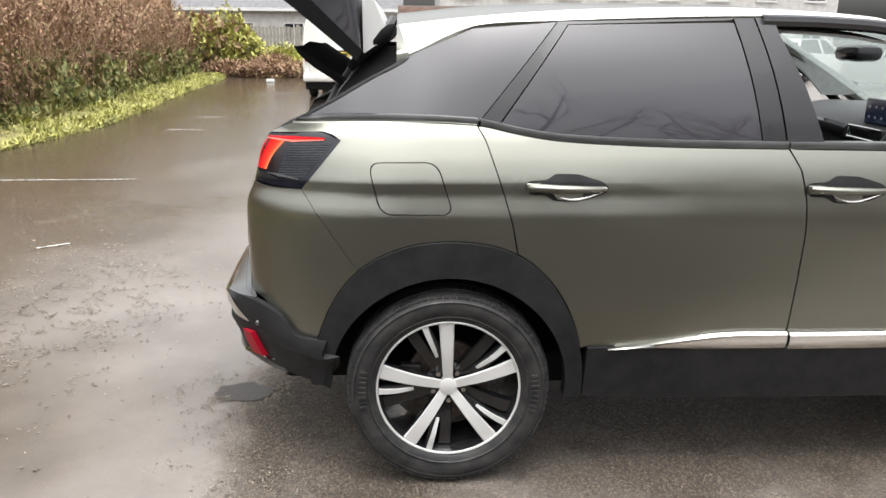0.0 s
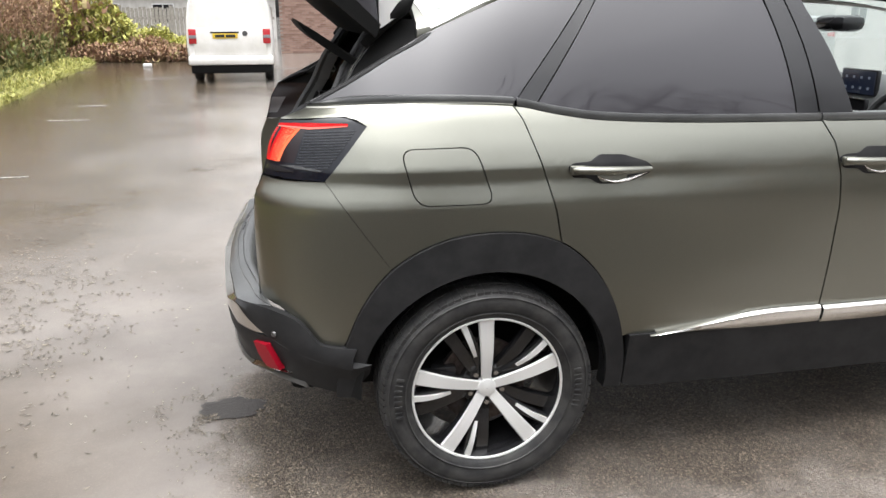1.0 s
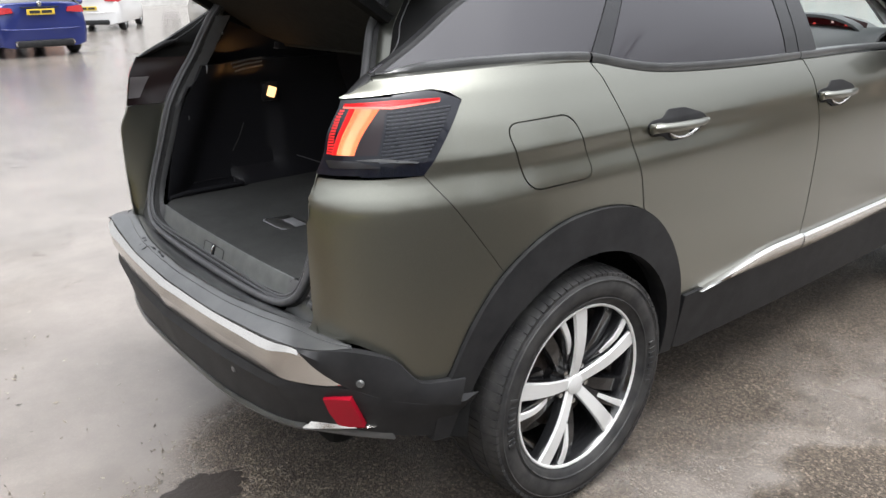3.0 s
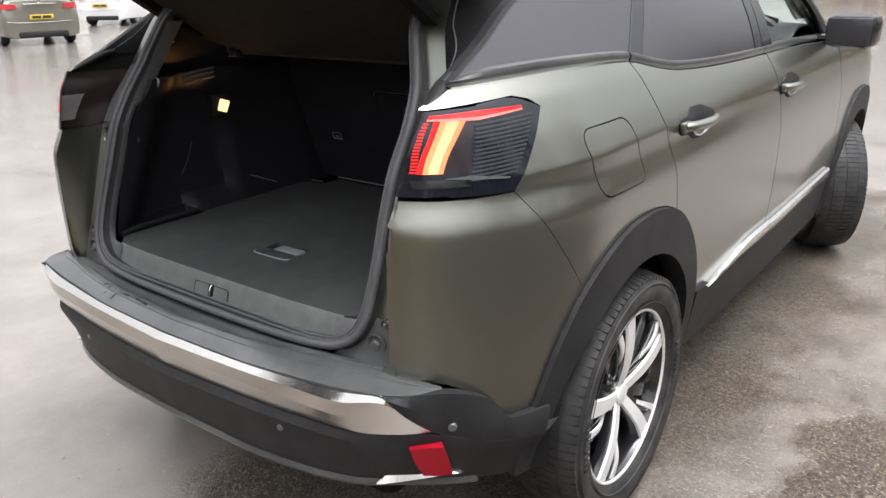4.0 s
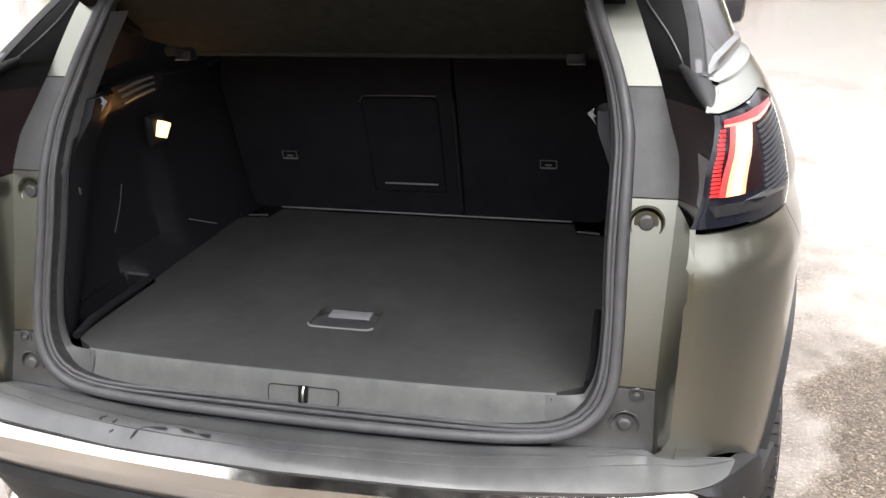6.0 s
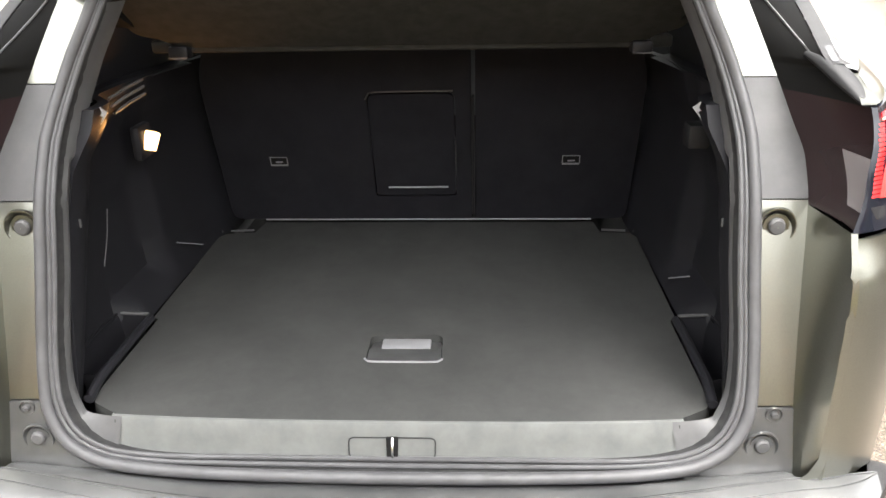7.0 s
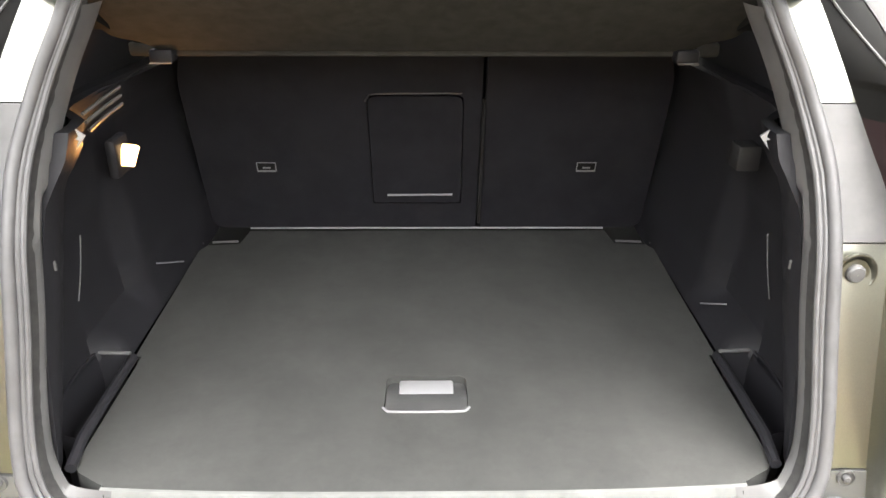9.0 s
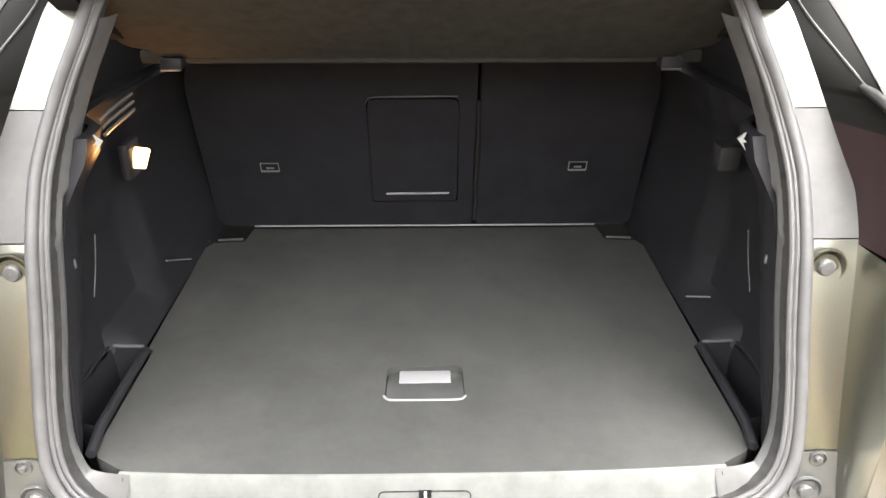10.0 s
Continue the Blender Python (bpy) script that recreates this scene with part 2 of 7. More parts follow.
def tube(points, radius, sides=8, closed=False, squash=1.0, bm=None):
    bm = bm or bmesh.new()
    points = [Vector(p) for p in points]
    rings, up = [], None
    for i, p in enumerate(points):
        a = points[i - 1] if (i or closed) else p
        b = points[(i + 1) % len(points)] if (i + 1 < len(points) or closed) else p
        ahead = (b - a).normalized()
        if up is None:
            up = Vector((0, 0, 1)) if abs(ahead.z) < 0.9 else Vector((1, 0, 0))
        side = ahead.cross(up).normalized()
        up = side.cross(ahead).normalized()
        r = radius(i / max(1, len(points) - 1)) if callable(radius) else radius
        rings.append([bm.verts.new(p + side * math.cos(k * math.tau / sides) * r + up * math.sin(k * math.tau / sides) * r * squash) for k in range(sides)])
    pairs = list(zip(rings, rings[1:])) + ([(rings[-1], rings[0])] if closed else [])
    for a, b in pairs:
        for k in range(sides):
            bm.faces.new((a[k], a[(k + 1) % sides], b[(k + 1) % sides], b[k]))
    if not closed:
        bm.faces.new(rings[0][::-1])
        bm.faces.new(rings[-1])
    return bm


def block(a, b, bevel=0.0, bm=None, m=None):
    bm = bm or bmesh.new()
    made = bmesh.ops.create_cube(bm, size=1)["verts"]
    for v in made:
        v.co = Vector([a[i] + (b[i] - a[i]) * (v.co[i] + 0.5) for i in range(3)])
    if bevel:
        es = list({e for v in made for e in v.link_edges})
        made = bmesh.ops.bevel(bm, geom=es, offset=bevel, segments=2, profile=0.5, affect="EDGES")["verts"] + [v for v in made if v.is_valid]
    if m is not None:
        bmesh.ops.transform(bm, matrix=m, verts=[v for v in set(made) if v.is_valid])
    return bm


def lathe(profile, count=64, axis="y", bm=None):
    """Turn (radius, along) points about an axis."""
    bm = bm or bmesh.new()
    rings = []
    for k in range(count):
        a = math.tau * k / count
        if axis == "y":
            rings.append([bm.verts.new((r * math.cos(a), h, r * math.sin(a))) for r, h in profile])
        else:
            rings.append([bm.verts.new((r * math.cos(a), r * math.sin(a), h)) for r, h in profile])
    for k in range(count):
        a, b = rings[k], rings[(k + 1) % count]
        for i in range(len(profile) - 1):
            bm.faces.new((a[i], a[i + 1], b[i + 1], b[i]))
    bmesh.ops.remove_doubles(bm, verts=bm.verts, dist=1e-5)
    bmesh.ops.recalc_face_normals(bm, faces=bm.faces)
    return bm


def prism(outline, place, a, b):
    """A closed solid: an outline in (u, v), between two depths of place(u, v, w)."""
    bm = bmesh.new()
    low = [bm.verts.new(place(p[0], p[1], a)) for p in outline]
    high = [bm.verts.new(place(p[0], p[1], b)) for p in outline]
    bm.faces.new(low)
    bm.faces.new(high[::-1])
    for i in range(len(low)):
        bm.faces.new((low[i - 1], high[i - 1], high[i], low[i]))
    bmesh.ops.recalc_face_normals(bm, faces=bm.faces)
    return bm


# ---------------------------------------------------------------- the main car: its surface
# The rear axle stands at x = 0, the nose points along +x, the offside faces -y.
CREASED = [(0.30, 0.842), (0.42, 0.862), (0.52, 0.877), (0.62, 0.886), (0.75, 0.8905), (0.86, 0.8915), (0.92, 0.891), (0.955, 0.8885),
           (1.02, 0.871), (1.056, 0.869), (1.066, 0.866), (1.12, 0.843), (1.17, 0.818), (1.20, 0.802), (1.24, 0.776)]
PLAIN = [(0.30, 0.842), (0.42, 0.862), (0.52, 0.878), (0.62, 0.887), (0.75, 0.8915), (0.86, 0.8915), (0.95, 0.886), (1.02, 0.874),
         (1.066, 0.865), (1.12, 0.846), (1.17, 0.822), (1.20, 0.805), (1.24, 0.78)]
REAR_X = [(0.30, -0.68), (0.65, -0.692), (0.80, -0.694), (0.93, -0.691), (0.97, -0.686), (1.03, -0.660), (1.19, -0.630), (1.25, -0.606), (1.5, -0.5)]
BELT = [(-0.62, 1.226), (-0.50, 1.238), (-0.17, 1.248), (0.09, 1.240), (0.22, 1.214), (0.36, 1.194), (0.66, 1.180), (1.1, 1.174), (1.5, 1.168), (2.2, 1.14), (2.6, 1.11)]
LEAN_IN = [(-0.3, 0.74), (-0.136, 0.70), (0.09, 0.58), (0.36, 0.53), (1.0, 0.52), (2.0, 0.52)]
GLASS_FOOT = [(-0.5, 1.238), (0.1, 1.232), (0.6, 1.195), (1.1, 1.174), (2.2, 1.14)]
GLASS_HALF = [(-0.52, 0.648), (-0.48, 0.661), (-0.37, 0.698), (-0.28, 0.722), (-0.1, 0.762), (0.2, 0.788), (0.6, 0.812), (1.1, 0.828), (2.2, 0.80)]
ROOF_Z = [(-0.17, 1.44), (-0.136, 1.442), (0.09, 1.538), (0.36, 1.556), (1.03, 1.577), (1.5, 1.566), (1.62, 1.55)]


GLASS_BACK = [(1.226, -0.517), (1.240, -0.500), (1.292, -0.402), (1.36, -0.282), (1.432, -0.153), (1.50, -0.150), (1.56, -0.150)]


def rear_x(z):
    return keyed(REAR_X, z)


def half_low(x, z):
    w = keyed(CREASED, z)
    k = step(0.35, 0.95, x)
    if k > 0:
        w += (keyed(PLAIN, z) - w) * k
    w += 0.02 * step(0.1, 1.3, x)
    low = 0.62 - 0.02 * step(1.13, 1.20, z) - 0.10 * step(1.19, 1.245, z)
    d = x - rear_x(z)
    c = math.sqrt(max(0.0, 1 - max(0.0, 1 - max(d, 0.0) / 0.55) ** 2))
    y = low + (w - low) * c
    if x > 2.7:
        y -= 0.30 * ((x - 2.7) / 0.9) ** 2.6
    return y


def half(x, z):
    """The car's half width at a place along it and a height."""
    b = keyed(BELT, x)
    if z <= b:
        return half_low(x, z)
    h = z - keyed(GLASS_FOOT, x)
    t = min(1.2, h / 0.38)
    return keyed(GLASS_HALF, x) - h * keyed(LEAN_IN, x) + (0.008 + 0.022 * step(-0.3, 0.7, x)) * 4 * t * (1 - t)


def skin_normal(co):
    """The outer skin's normal at a place on the car's side."""
    x, z, e = co.x, co.z, 0.004
    b = keyed(BELT, x)
    za, zb = z - e, z + e
    if z <= b:
        zb = min(zb, b)
    else:
        za = max(za, b + 1e-4)
    dz = (half(x, zb) - half(x, za)) / max(1e-5, zb - za)
    dx = (half(x + e, z) - half(x - e, z)) / (2 * e)
    nrm = Vector((-dx, 1.0, -dz)).normalized()
    if co.y < 0:
        nrm.y = -nrm.y
    return nrm


def on_side(out=0.0):
    return lambda x, z: Vector((x, -half(x, z) - out, z))


def side_panel(outline, holes=(), out=0.0, depth=0.02, fine=0.028, lines=(1.061,)):
    zs = [p[1] for p in outline]
    bm = sheet(outline, holes, fine, fine, (), [z for z in lines if min(zs) < z < max(zs)])
    return wrap(bm, on_side(out), depth, (0, 1, 0))


def belt_z(x, drop=0.0):
    return keyed(BELT, x) - drop


def along(f, a, b, n):
    return [(a + (b - a) * i / n, f(a + (b - a) * i / n)) for i in range(n + 1)]


ARCH = [(-10, 0.462), (0, 0.461), (18, 0.466), (37, 0.489), (52, 0.512), (66, 0.526), (90, 0.522), (108, 0.525), (125, 0.517), (142, 0.492), (157, 0.474), (190, 0.472)]


def arch_line(cx, a, b, n, grow=0.0, inner=0.0):
    out = []
    for i in range(n + 1):
        t = a + (b - a) * i / n
        r = inner or keyed(ARCH, t) + grow
        out.append((cx + r * math.cos(radians(t)), 0.35 + r * math.sin(radians(t))))
    return out


def scaled(points, amount):
    c = sum((Vector(p) for p in points), Vector((0, 0))) / len(points)
    return [Vector(p) + (Vector(p) - c).normalized() * amount for p in points]


suv = thing("suv", "olive-grey metallic family SUV with its tailgate raised, parked on wet asphalt", "car")

# rear quarter, its fuel flap and the painted corner under the lamp
FLAP = rounded([(-0.262, 1.118), (-0.042, 1.120), (0.010, 0.958), (-0.222, 0.960)], 0.042, 6)
quarter = (along(lambda x: belt_z(x, 0.012), 0.088, -0.49, 16) + [(-0.515, 1.2265), (-0.555, 1.212), (-0.591, 1.196), (-0.50, 1.202), (-0.41, 1.2075), (-0.375, 1.199), (-0.349, 1.181)]
           + [(-0.4778, 1.0285), (-0.2995, 0.7745)] + arch_line(0, 124.5, 65.8, 18, 0.002) + [(0.199, 0.923), (0.174, 1.008), (0.147, 1.09), (0.112, 1.189)])
qp = both("rear_quarter_panel", side_panel(quarter, [scaled(FLAP, 0.002)], fine=0.022), PAINT, suv, skin=skin_normal)
flap = side_panel(scaled(FLAP, -0.002), depth=0.012, fine=0.02)
part("fuel_flap", flip(flap), PAINT, qp[1], skin=skin_normal)
part("fuel_flap", flap, PAINT, qp[0], skin=skin_normal)
corner = ([(-0.479, 1.027), (-0.56, 1.025), (-0.6545, 1.026)] + [(rear_x(z) + 0.0035, z) for z in (0.98, 0.92, 0.86, 0.80, 0.74, 0.69)] + [(-0.692, 0.652), (-0.66, 0.644), (-0.632, 0.636), (-0.60, 0.617), (-0.565, 0.588), (-0.535, 0.548), (-0.512, 0.529), (-0.48, 0.524), (-0.446, 0.524)]
          + arch_line(0, 157, 126, 9, 0.002) + [(-0.3010, 0.7745)])
both("rear_corner_panel", side_panel(corner, fine=0.02, depth=0.012), PAINT, suv, skin=skin_normal)

# doors
rear_door = ([(0.094, 1.226)] + along(lambda x: belt_z(x, 0.012), 0.12, 1.096, 26) + [(1.130, 1.10), (1.149, 1.0), (1.152, 0.9), (1.143, 0.7), (1.134, 0.50), (0.462, 0.50)]
             + arch_line(0, 18, 65.2, 14, 0.003) + [(0.203, 0.923), (0.178, 1.008), (0.151, 1.09), (0.116, 1.189)])
doors = both("rear_door", side_panel(rear_door), PAINT, suv, skin=skin_normal)
front_door = ([(1.101, 1.165)] + along(lambda x: belt_z(x, 0.012), 1.13, 2.14, 20) + [(2.155, 1.0), (2.165, 0.8), (2.15, 0.62), (2.10, 0.50), (1.139, 0.50), (1.148, 0.7), (1.157, 0.9), (1.154, 1.0), (1.135, 1.10)])
fdoors = both("front_door", side_panel(front_door, fine=0.04), PAINT, suv, skin=skin_normal)
fender = (along(lambda x: belt_z(x, 0.012), 2.16, 2.5, 6) + [(2.8, 1.075), (3.1, 1.02), (3.3, 0.96), (3.42, 0.90), (3.44, 0.62)] + arch_line(2.675, 20, 160, 26, 0.002) + [(2.17, 0.51), (2.125, 0.52), (2.155, 0.62), (2.17, 0.8), (2.16, 1.0)])
both("front_fender", side_panel(fender, fine=0.05), PAINT, suv, skin=skin_normal)
inner = [(-0.52, 1.19), (0.2, 1.22), (1.2, 1.15), (2.5, 1.08), (3.2, 0.92), (3.2, 0.55)] + arch_line(2.675, 20, 160, 18, 0.03) + [(2.0, 0.40), (0.5, 0.40)] + arch_line(0, 20, 160, 18, 0.03) + [(-0.52, 0.50)]
both("inner_body_shell", side_panel(inner, out=-0.035, fine=0.12, depth=0.01), LINER, suv)

# windows above the belt
quarter_glass = along(lambda x: belt_z(x, -0.004), 0.096, -0.505, 14) + [(-0.40, 1.292), (-0.28, 1.36), (-0.150, 1.432), (-0.05, 1.476), (0.085, 1.532), (0.361, 1.5545)]
both("quarter_window", side_panel(quarter_glass, out=0.001, fine=0.018, depth=0.010), PRIVACY, suv, "dark misted privacy glass", skin=skin_normal)
rear_glass = along(lambda x: belt_z(x, -0.008), 0.165, 1.012, 20) + [(0.985, 1.38), (0.958, 1.558), (0.40, 1.546)]
for d, m in zip(doors, (0, 1)):
    g = side_panel(rear_glass, out=0.002, fine=0.05, depth=0.01)
    part("window", flip(g) if m else g, PRIVACY, d, "dark misted privacy glass", skin=skin_normal)
    g = side_panel([(0.10, 1.244), (0.158, belt_z(0.158, -0.006)), (0.397, 1.548), (0.95, 1.566), (0.965, 1.574), (0.366, 1.556)], out=0.004, depth=0.014, fine=0.05)
    part("window_frame", flip(g) if m else g, GLOSS, d)
    g = side_panel([(1.016, belt_z(1.016, -0.006)), (1.092, belt_z(1.092, -0.006)), (1.060, 1.40), (1.030, 1.574), (0.962, 1.572), (0.99, 1.38)], out=0.004, depth=0.014, fine=0.05)
    part("pillar_trim", flip(g) if m else g, GLOSS, d)
for d, m in zip(fdoors, (0, 1)):
    g = side_panel([(1.099, belt_z(1.099, -0.006)), (1.222, belt_z(1.222, -0.006)), (1.165, 1.36), (1.110, 1.510), (1.098, 1.575), (1.036, 1.575), (1.066, 1.40)], out=0.004, depth=0.03, fine=0.05)
    part("pillar_trim", flip(g) if m else g, GLOSS, d)
    for name, run, r in (("window_frame", [(1.06, 1.565), (1.3, 1.56), (1.55, 1.535), (1.8, 1.42), (2.05, 1.27), (2.18, 1.17)], 0.022),):
        g = tube([Vector((x, -half(x, z) + 0.005, z)) for x, z in curve([(a, b) for a, b in run], 24)], r, 8)
        part(name, flip(g) if m else g, GLOSS, d)
for d, (a, b), m in ((doors[0], (0.10, 1.10), 0), (doors[1], (0.10, 1.10), 1), (fdoors[0], (1.105, 2.16), 0), (fdoors[1], (1.105, 2.16), 1), (qp[0], (-0.512, 0.092), 0), (qp[1], (-0.512, 0.092), 1)):
    g = loft([[Vector((x, -min(half(x, belt_z(x)), half(x, belt_z(x) + 0.001)) - o, belt_z(x) + h)) for x, _ in along(belt_z, a, b, 36)] for o, h in ((-0.010, 0.016), (0.004, 0.012), (0.008, 0.002), (0.005, -0.010), (-0.010, -0.013))])
    for v in g.verts:
        k = step(-0.51, -0.38, v.co.x)
        v.co.z = belt_z(v.co.x) + (v.co.z - belt_z(v.co.x)) * (0.15 + 0.85 * k)
    part("belt_moulding", flip(g) if m else g, PAD, d, "satin black belt moulding")


deck = [[Vector((x, -(half(x, belt_z(x, 0.012)) + (half(x, belt_z(x) + 0.001) - half(x, belt_z(x, 0.012))) * t) - (0.0 if t else -0.001), belt_z(x, 0.012) + dz)) for x, _ in along(belt_z, -0.515, 0.088, 30)] for t, dz in ((0.0, 0.0), (0.12, 0.005), (0.5, 0.008), (1.0, 0.009), (1.12, 0.0))]
both("shoulder_deck", loft(deck), PAINT, suv)

# handles: flat dark patch for the recess, painted grip, bright lower lip
def handle(x, z, parent, mirror):
    def put(name, bm, mat, label=""):
        return part(name, flip(bm) if mirror else bm, mat, parent, label)

    cup = rounded([(x - 0.016, z + 0.012), (x + 0.005, z + 0.022), (x + 0.055, z + 0.024), (x + 0.085, z + 0.044), (x + 0.16, z + 0.042), (x + 0.235, z + 0.020), (x + 0.256, z + 0.002), (x + 0.248, z - 0.014), (x + 0.20, z - 0.034), (x + 0.15, z - 0.044), (x + 0.08, z - 0.042), (x + 0.05, z - 0.024), (x, z - 0.022)], 0.010, 3)
    put("handle_cup", side_panel(cup, out=0.003, depth=0.01, fine=0.02), PLASTIC, "flat black patch for the handle recess")
    pad = rounded([(x + 0.075, z - 0.016), (x + 0.175, z - 0.018), (x + 0.165, z - 0.038), (x + 0.09, z - 0.038)], 0.008, 3)
    put("handle_pad", side_panel(pad, out=0.0045, depth=0.006, fine=0.02), PAINT)
    grip = [Vector((x + t * 0.245, -half(x + t * 0.245, z) - 0.012 - 0.022 * math.sin(math.pi * min(1, t * 1.08)) ** 0.6, z + 0.004 - 0.006 * t)) for t in [i / 18 for i in range(19)]]
    h = put("door_handle", tube(grip, lambda t: 0.0165 * min(1.0, 0.72 + 6 * t) * (1 - 0.9 * max(0, t - 0.55) ** 1.1), 12, squash=0.8), PAINT)
    lip = [Vector((x + 0.07 + t * 0.165, -half(x + t * 0.2, z) - 0.008, z - 0.012 - 0.026 * math.sin(math.pi * t ** 0.8))) for t in [i / 16 for i in range(17)]]
    put("handle_lip", tube(lip, lambda t: 0.0045 * math.sin(math.pi * (0.1 + 0.8 * t)), 8), CHROME, "bright lower lip")
    cap = block((x - 0.012, -half(x, z) - 0.020, z - 0.012), (x + 0.038, -half(x, z) - 0.002, z + 0.016), 0.006)
    put("lock_cap", cap, PAINT)
    return h


for d, m in zip(doors, (0, 1)):
    handle(0.252, 1.044, d, m)
for d, m in zip(fdoors, (0, 1)):
    handle(1.160, 1.040, d, m)

# black cladding round the arches and along the sill, with the bright strips in it
for cx in (0.0, 2.675):
    left_end = 181 if cx == 0 else 188
    ring = arch_line(cx, -6, left_end, 44, -0.001) + arch_line(cx, left_end, -6, 40, inner=0.402)
    both("wheel_arch_cladding", side_panel(ring, out=0.013, depth=0.06, fine=0.03), PLASTIC, suv, "matt black plastic")
    deep = 0.34 if cx else 0.235
    g = lathe([(0.40, 0.0), (0.435, 0.04), (0.435, deep), (0.10, deep + 0.02), (0.001, deep + 0.02)], 40)
    bmesh.ops.translate(g, verts=g.verts, vec=(cx, -0.86, 0.35))
    bmesh.ops.bisect_plane(g, geom=g.verts[:] + g.edges[:] + g.faces[:], plane_co=(0, 0, 0.345), plane_no=(0, 0, -1), clear_outer=True)
    both("wheel_well", g, LINER, suv)
sill = [(0.468, 0.498), (0.56, 0.500), (2.18, 0.500), (2.20, 0.33), (2.16, 0.30), (0.50, 0.30), (0.464, 0.315)]
both("sill_cladding", side_panel(sill, out=0.012, depth=0.05, fine=0.05), PLASTIC, suv, "matt black plastic")


def strip_rails(a, b, pointed):
    rails = []
    for h, o in ((0.0, 0.012), (0.25, 0.020), (0.55, 0.023), (0.85, 0.020), (1.0, 0.010)):
        run = []
        for i in range(25):
            t = i / 24
            x = a + (b - a) * t
            low = 0.494 + 0.004 * t
            size = 0.062 * (step(-0.12, 0.75, t) if pointed else 1.0)
            z = low + size * h
            run.append(Vector((x, -half(x, z) - o, z)))
        rails.append(run)
    return rails


both("sill_strip", loft(strip_rails(0.535, 1.136, True), 0.012, (0, 1, 0)), CHROME, suv, "bright satin sill strip")
both("sill_strip", loft(strip_rails(1.146, 2.12, False), 0.012, (0, 1, 0)), CHROME, suv, "bright satin sill strip")

# roof, its rails, pillars and screen, bonnet and nose
ROOF_TOP = [(-0.20, 1.588), (0.1, 1.618), (0.5, 1.634), (1.0, 1.632), (1.4, 1.61), (1.62, 1.575)]
xs = [-0.17 + 1.79 * i / 28 for i in range(29)]
rails = []
for t in [-math.sin(math.pi * j / 40) for j in range(-20, 21)]:
    run = []
    for x in xs:
        e = keyed(ROOF_Z, x) + 0.004
        y = half(x, e) + 0.004
        c = keyed(ROOF_TOP, x)
        run.append(Vector((x, y * t, e + (c - e) * (1 - abs(t) ** 2.6) ** 0.75)))
    rails.append(run)
part("roof", loft(rails, 0.03, (0, 0, -1)), PAINT, suv)
TRIM_TOP = [(-0.17, 1.541), (0.07, 1.567), (0.39, 1.592), (0.7, 1.604), (1.0, 1.608), (1.35, 1.594), (1.5, 1.580)]


def roof_edge(x, k):
    """A point on the side of the roof, from its lower edge (k = 0) to the top of the bright trim (k = 1)."""
    e, c = keyed(ROOF_Z, x) + 0.004, keyed(ROOF_TOP, x)
    z = e + (min(keyed(TRIM_TOP, x), c - 0.004) - e) * k
    t = max(0.0, 1 - ((z - e) / (c - e)) ** (1 / 0.75)) ** (1 / 2.6)
    return Vector((x, -(half(x, e) + 0.004) * t - 0.006 * (0.35 + 0.65 * math.sin(math.pi * k)), z + 0.003 * k))


bright = []
for k in [j / 8 for j in range(9)]:
    start = -0.128 - 0.036 * k
    bright.append([roof_edge(start + (1.5 - start) * i / 60, k) for i in range(61)])
both("roof_trim", loft(bright, 0.006, (0, 1, 0)), ALLOY, suv, "bright satin aluminium trim over the side windows")
screen_rails = [[Vector((x + 0.06 * (1 - t * t), y * t, z)) for t in [j / 8 for j in range(-8, 9)]] for x, y, z in ((1.62, 0.585, 1.552), (1.9, 0.65, 1.40), (2.18, 0.71, 1.24), (2.40, 0.755, 1.115))]
screen = part("windscreen", loft(screen_rails, 0.006, (-0.7, 0, -0.7)), CLEAR, suv, "clear laminated glass")
screen.visible_shadow = False
both("front_pillar", tube(curve([(1.60, -0.605, 1.562), (1.9, -0.668, 1.405), (2.18, -0.728, 1.245), (2.42, -0.775, 1.11)], 16), 0.034, 8), PAINT, suv)
hood = []
for j in range(-10, 11):
    t = j / 10
    run = []
    for i in range(17):
        x = 2.36 + 1.12 * i / 16
        side_z = keyed([(2.3, 1.118), (2.5, 1.105), (2.8, 1.08), (3.1, 1.025), (3.3, 0.965), (3.5, 0.885)], x)
        y = half(x, min(side_z, belt_z(x))) + 0.002
        run.append(Vector((x, y * t, side_z + 0.075 * (1 - abs(t) ** 2.2) * (1 - 0.45 * i / 16))))
    hood.append(run)
part("bonnet", loft(hood, 0.03, (0, 0, -1)), PAINT, suv)
nose = [[Vector((3.46 + 0.11 * (1 - t * t) ** 0.6 + dx, (half(3.42, min(z, 0.9)) + 0.01) * t, z)) for t in [j / 10 for j in range(-10, 11)]] for z, dx in ((0.93, -0.03), (0.86, 0.0), (0.7, 0.03), (0.5, 0.05), (0.36, 0.02), (0.25, -0.05))]
part("front_bumper", loft(nose, 0.05, (-1, 0, 0)), PAINT, suv)
grille = [[Vector((3.575 + 0.02 * (1 - t * t) + dx, 0.52 * t, z)) for t in [j / 8 for j in range(-8, 9)]] for z, dx in ((0.82, 0.0), (0.72, 0.025), (0.58, 0.04))]
part("grille", loft(grille, 0.03, (-1, 0, 0)), GLOSS, suv)
both("headlight", side_panel(rounded([(3.12, 0.985), (3.40, 0.895), (3.43, 0.80), (3.22, 0.86)], 0.02, 3), out=0.008, depth=0.02, fine=0.05), SMOKE, suv)
part("underbody", block((-0.62, -0.56, 0.24), (3.40, 0.56, 0.50), 0.04), LINER, suv)
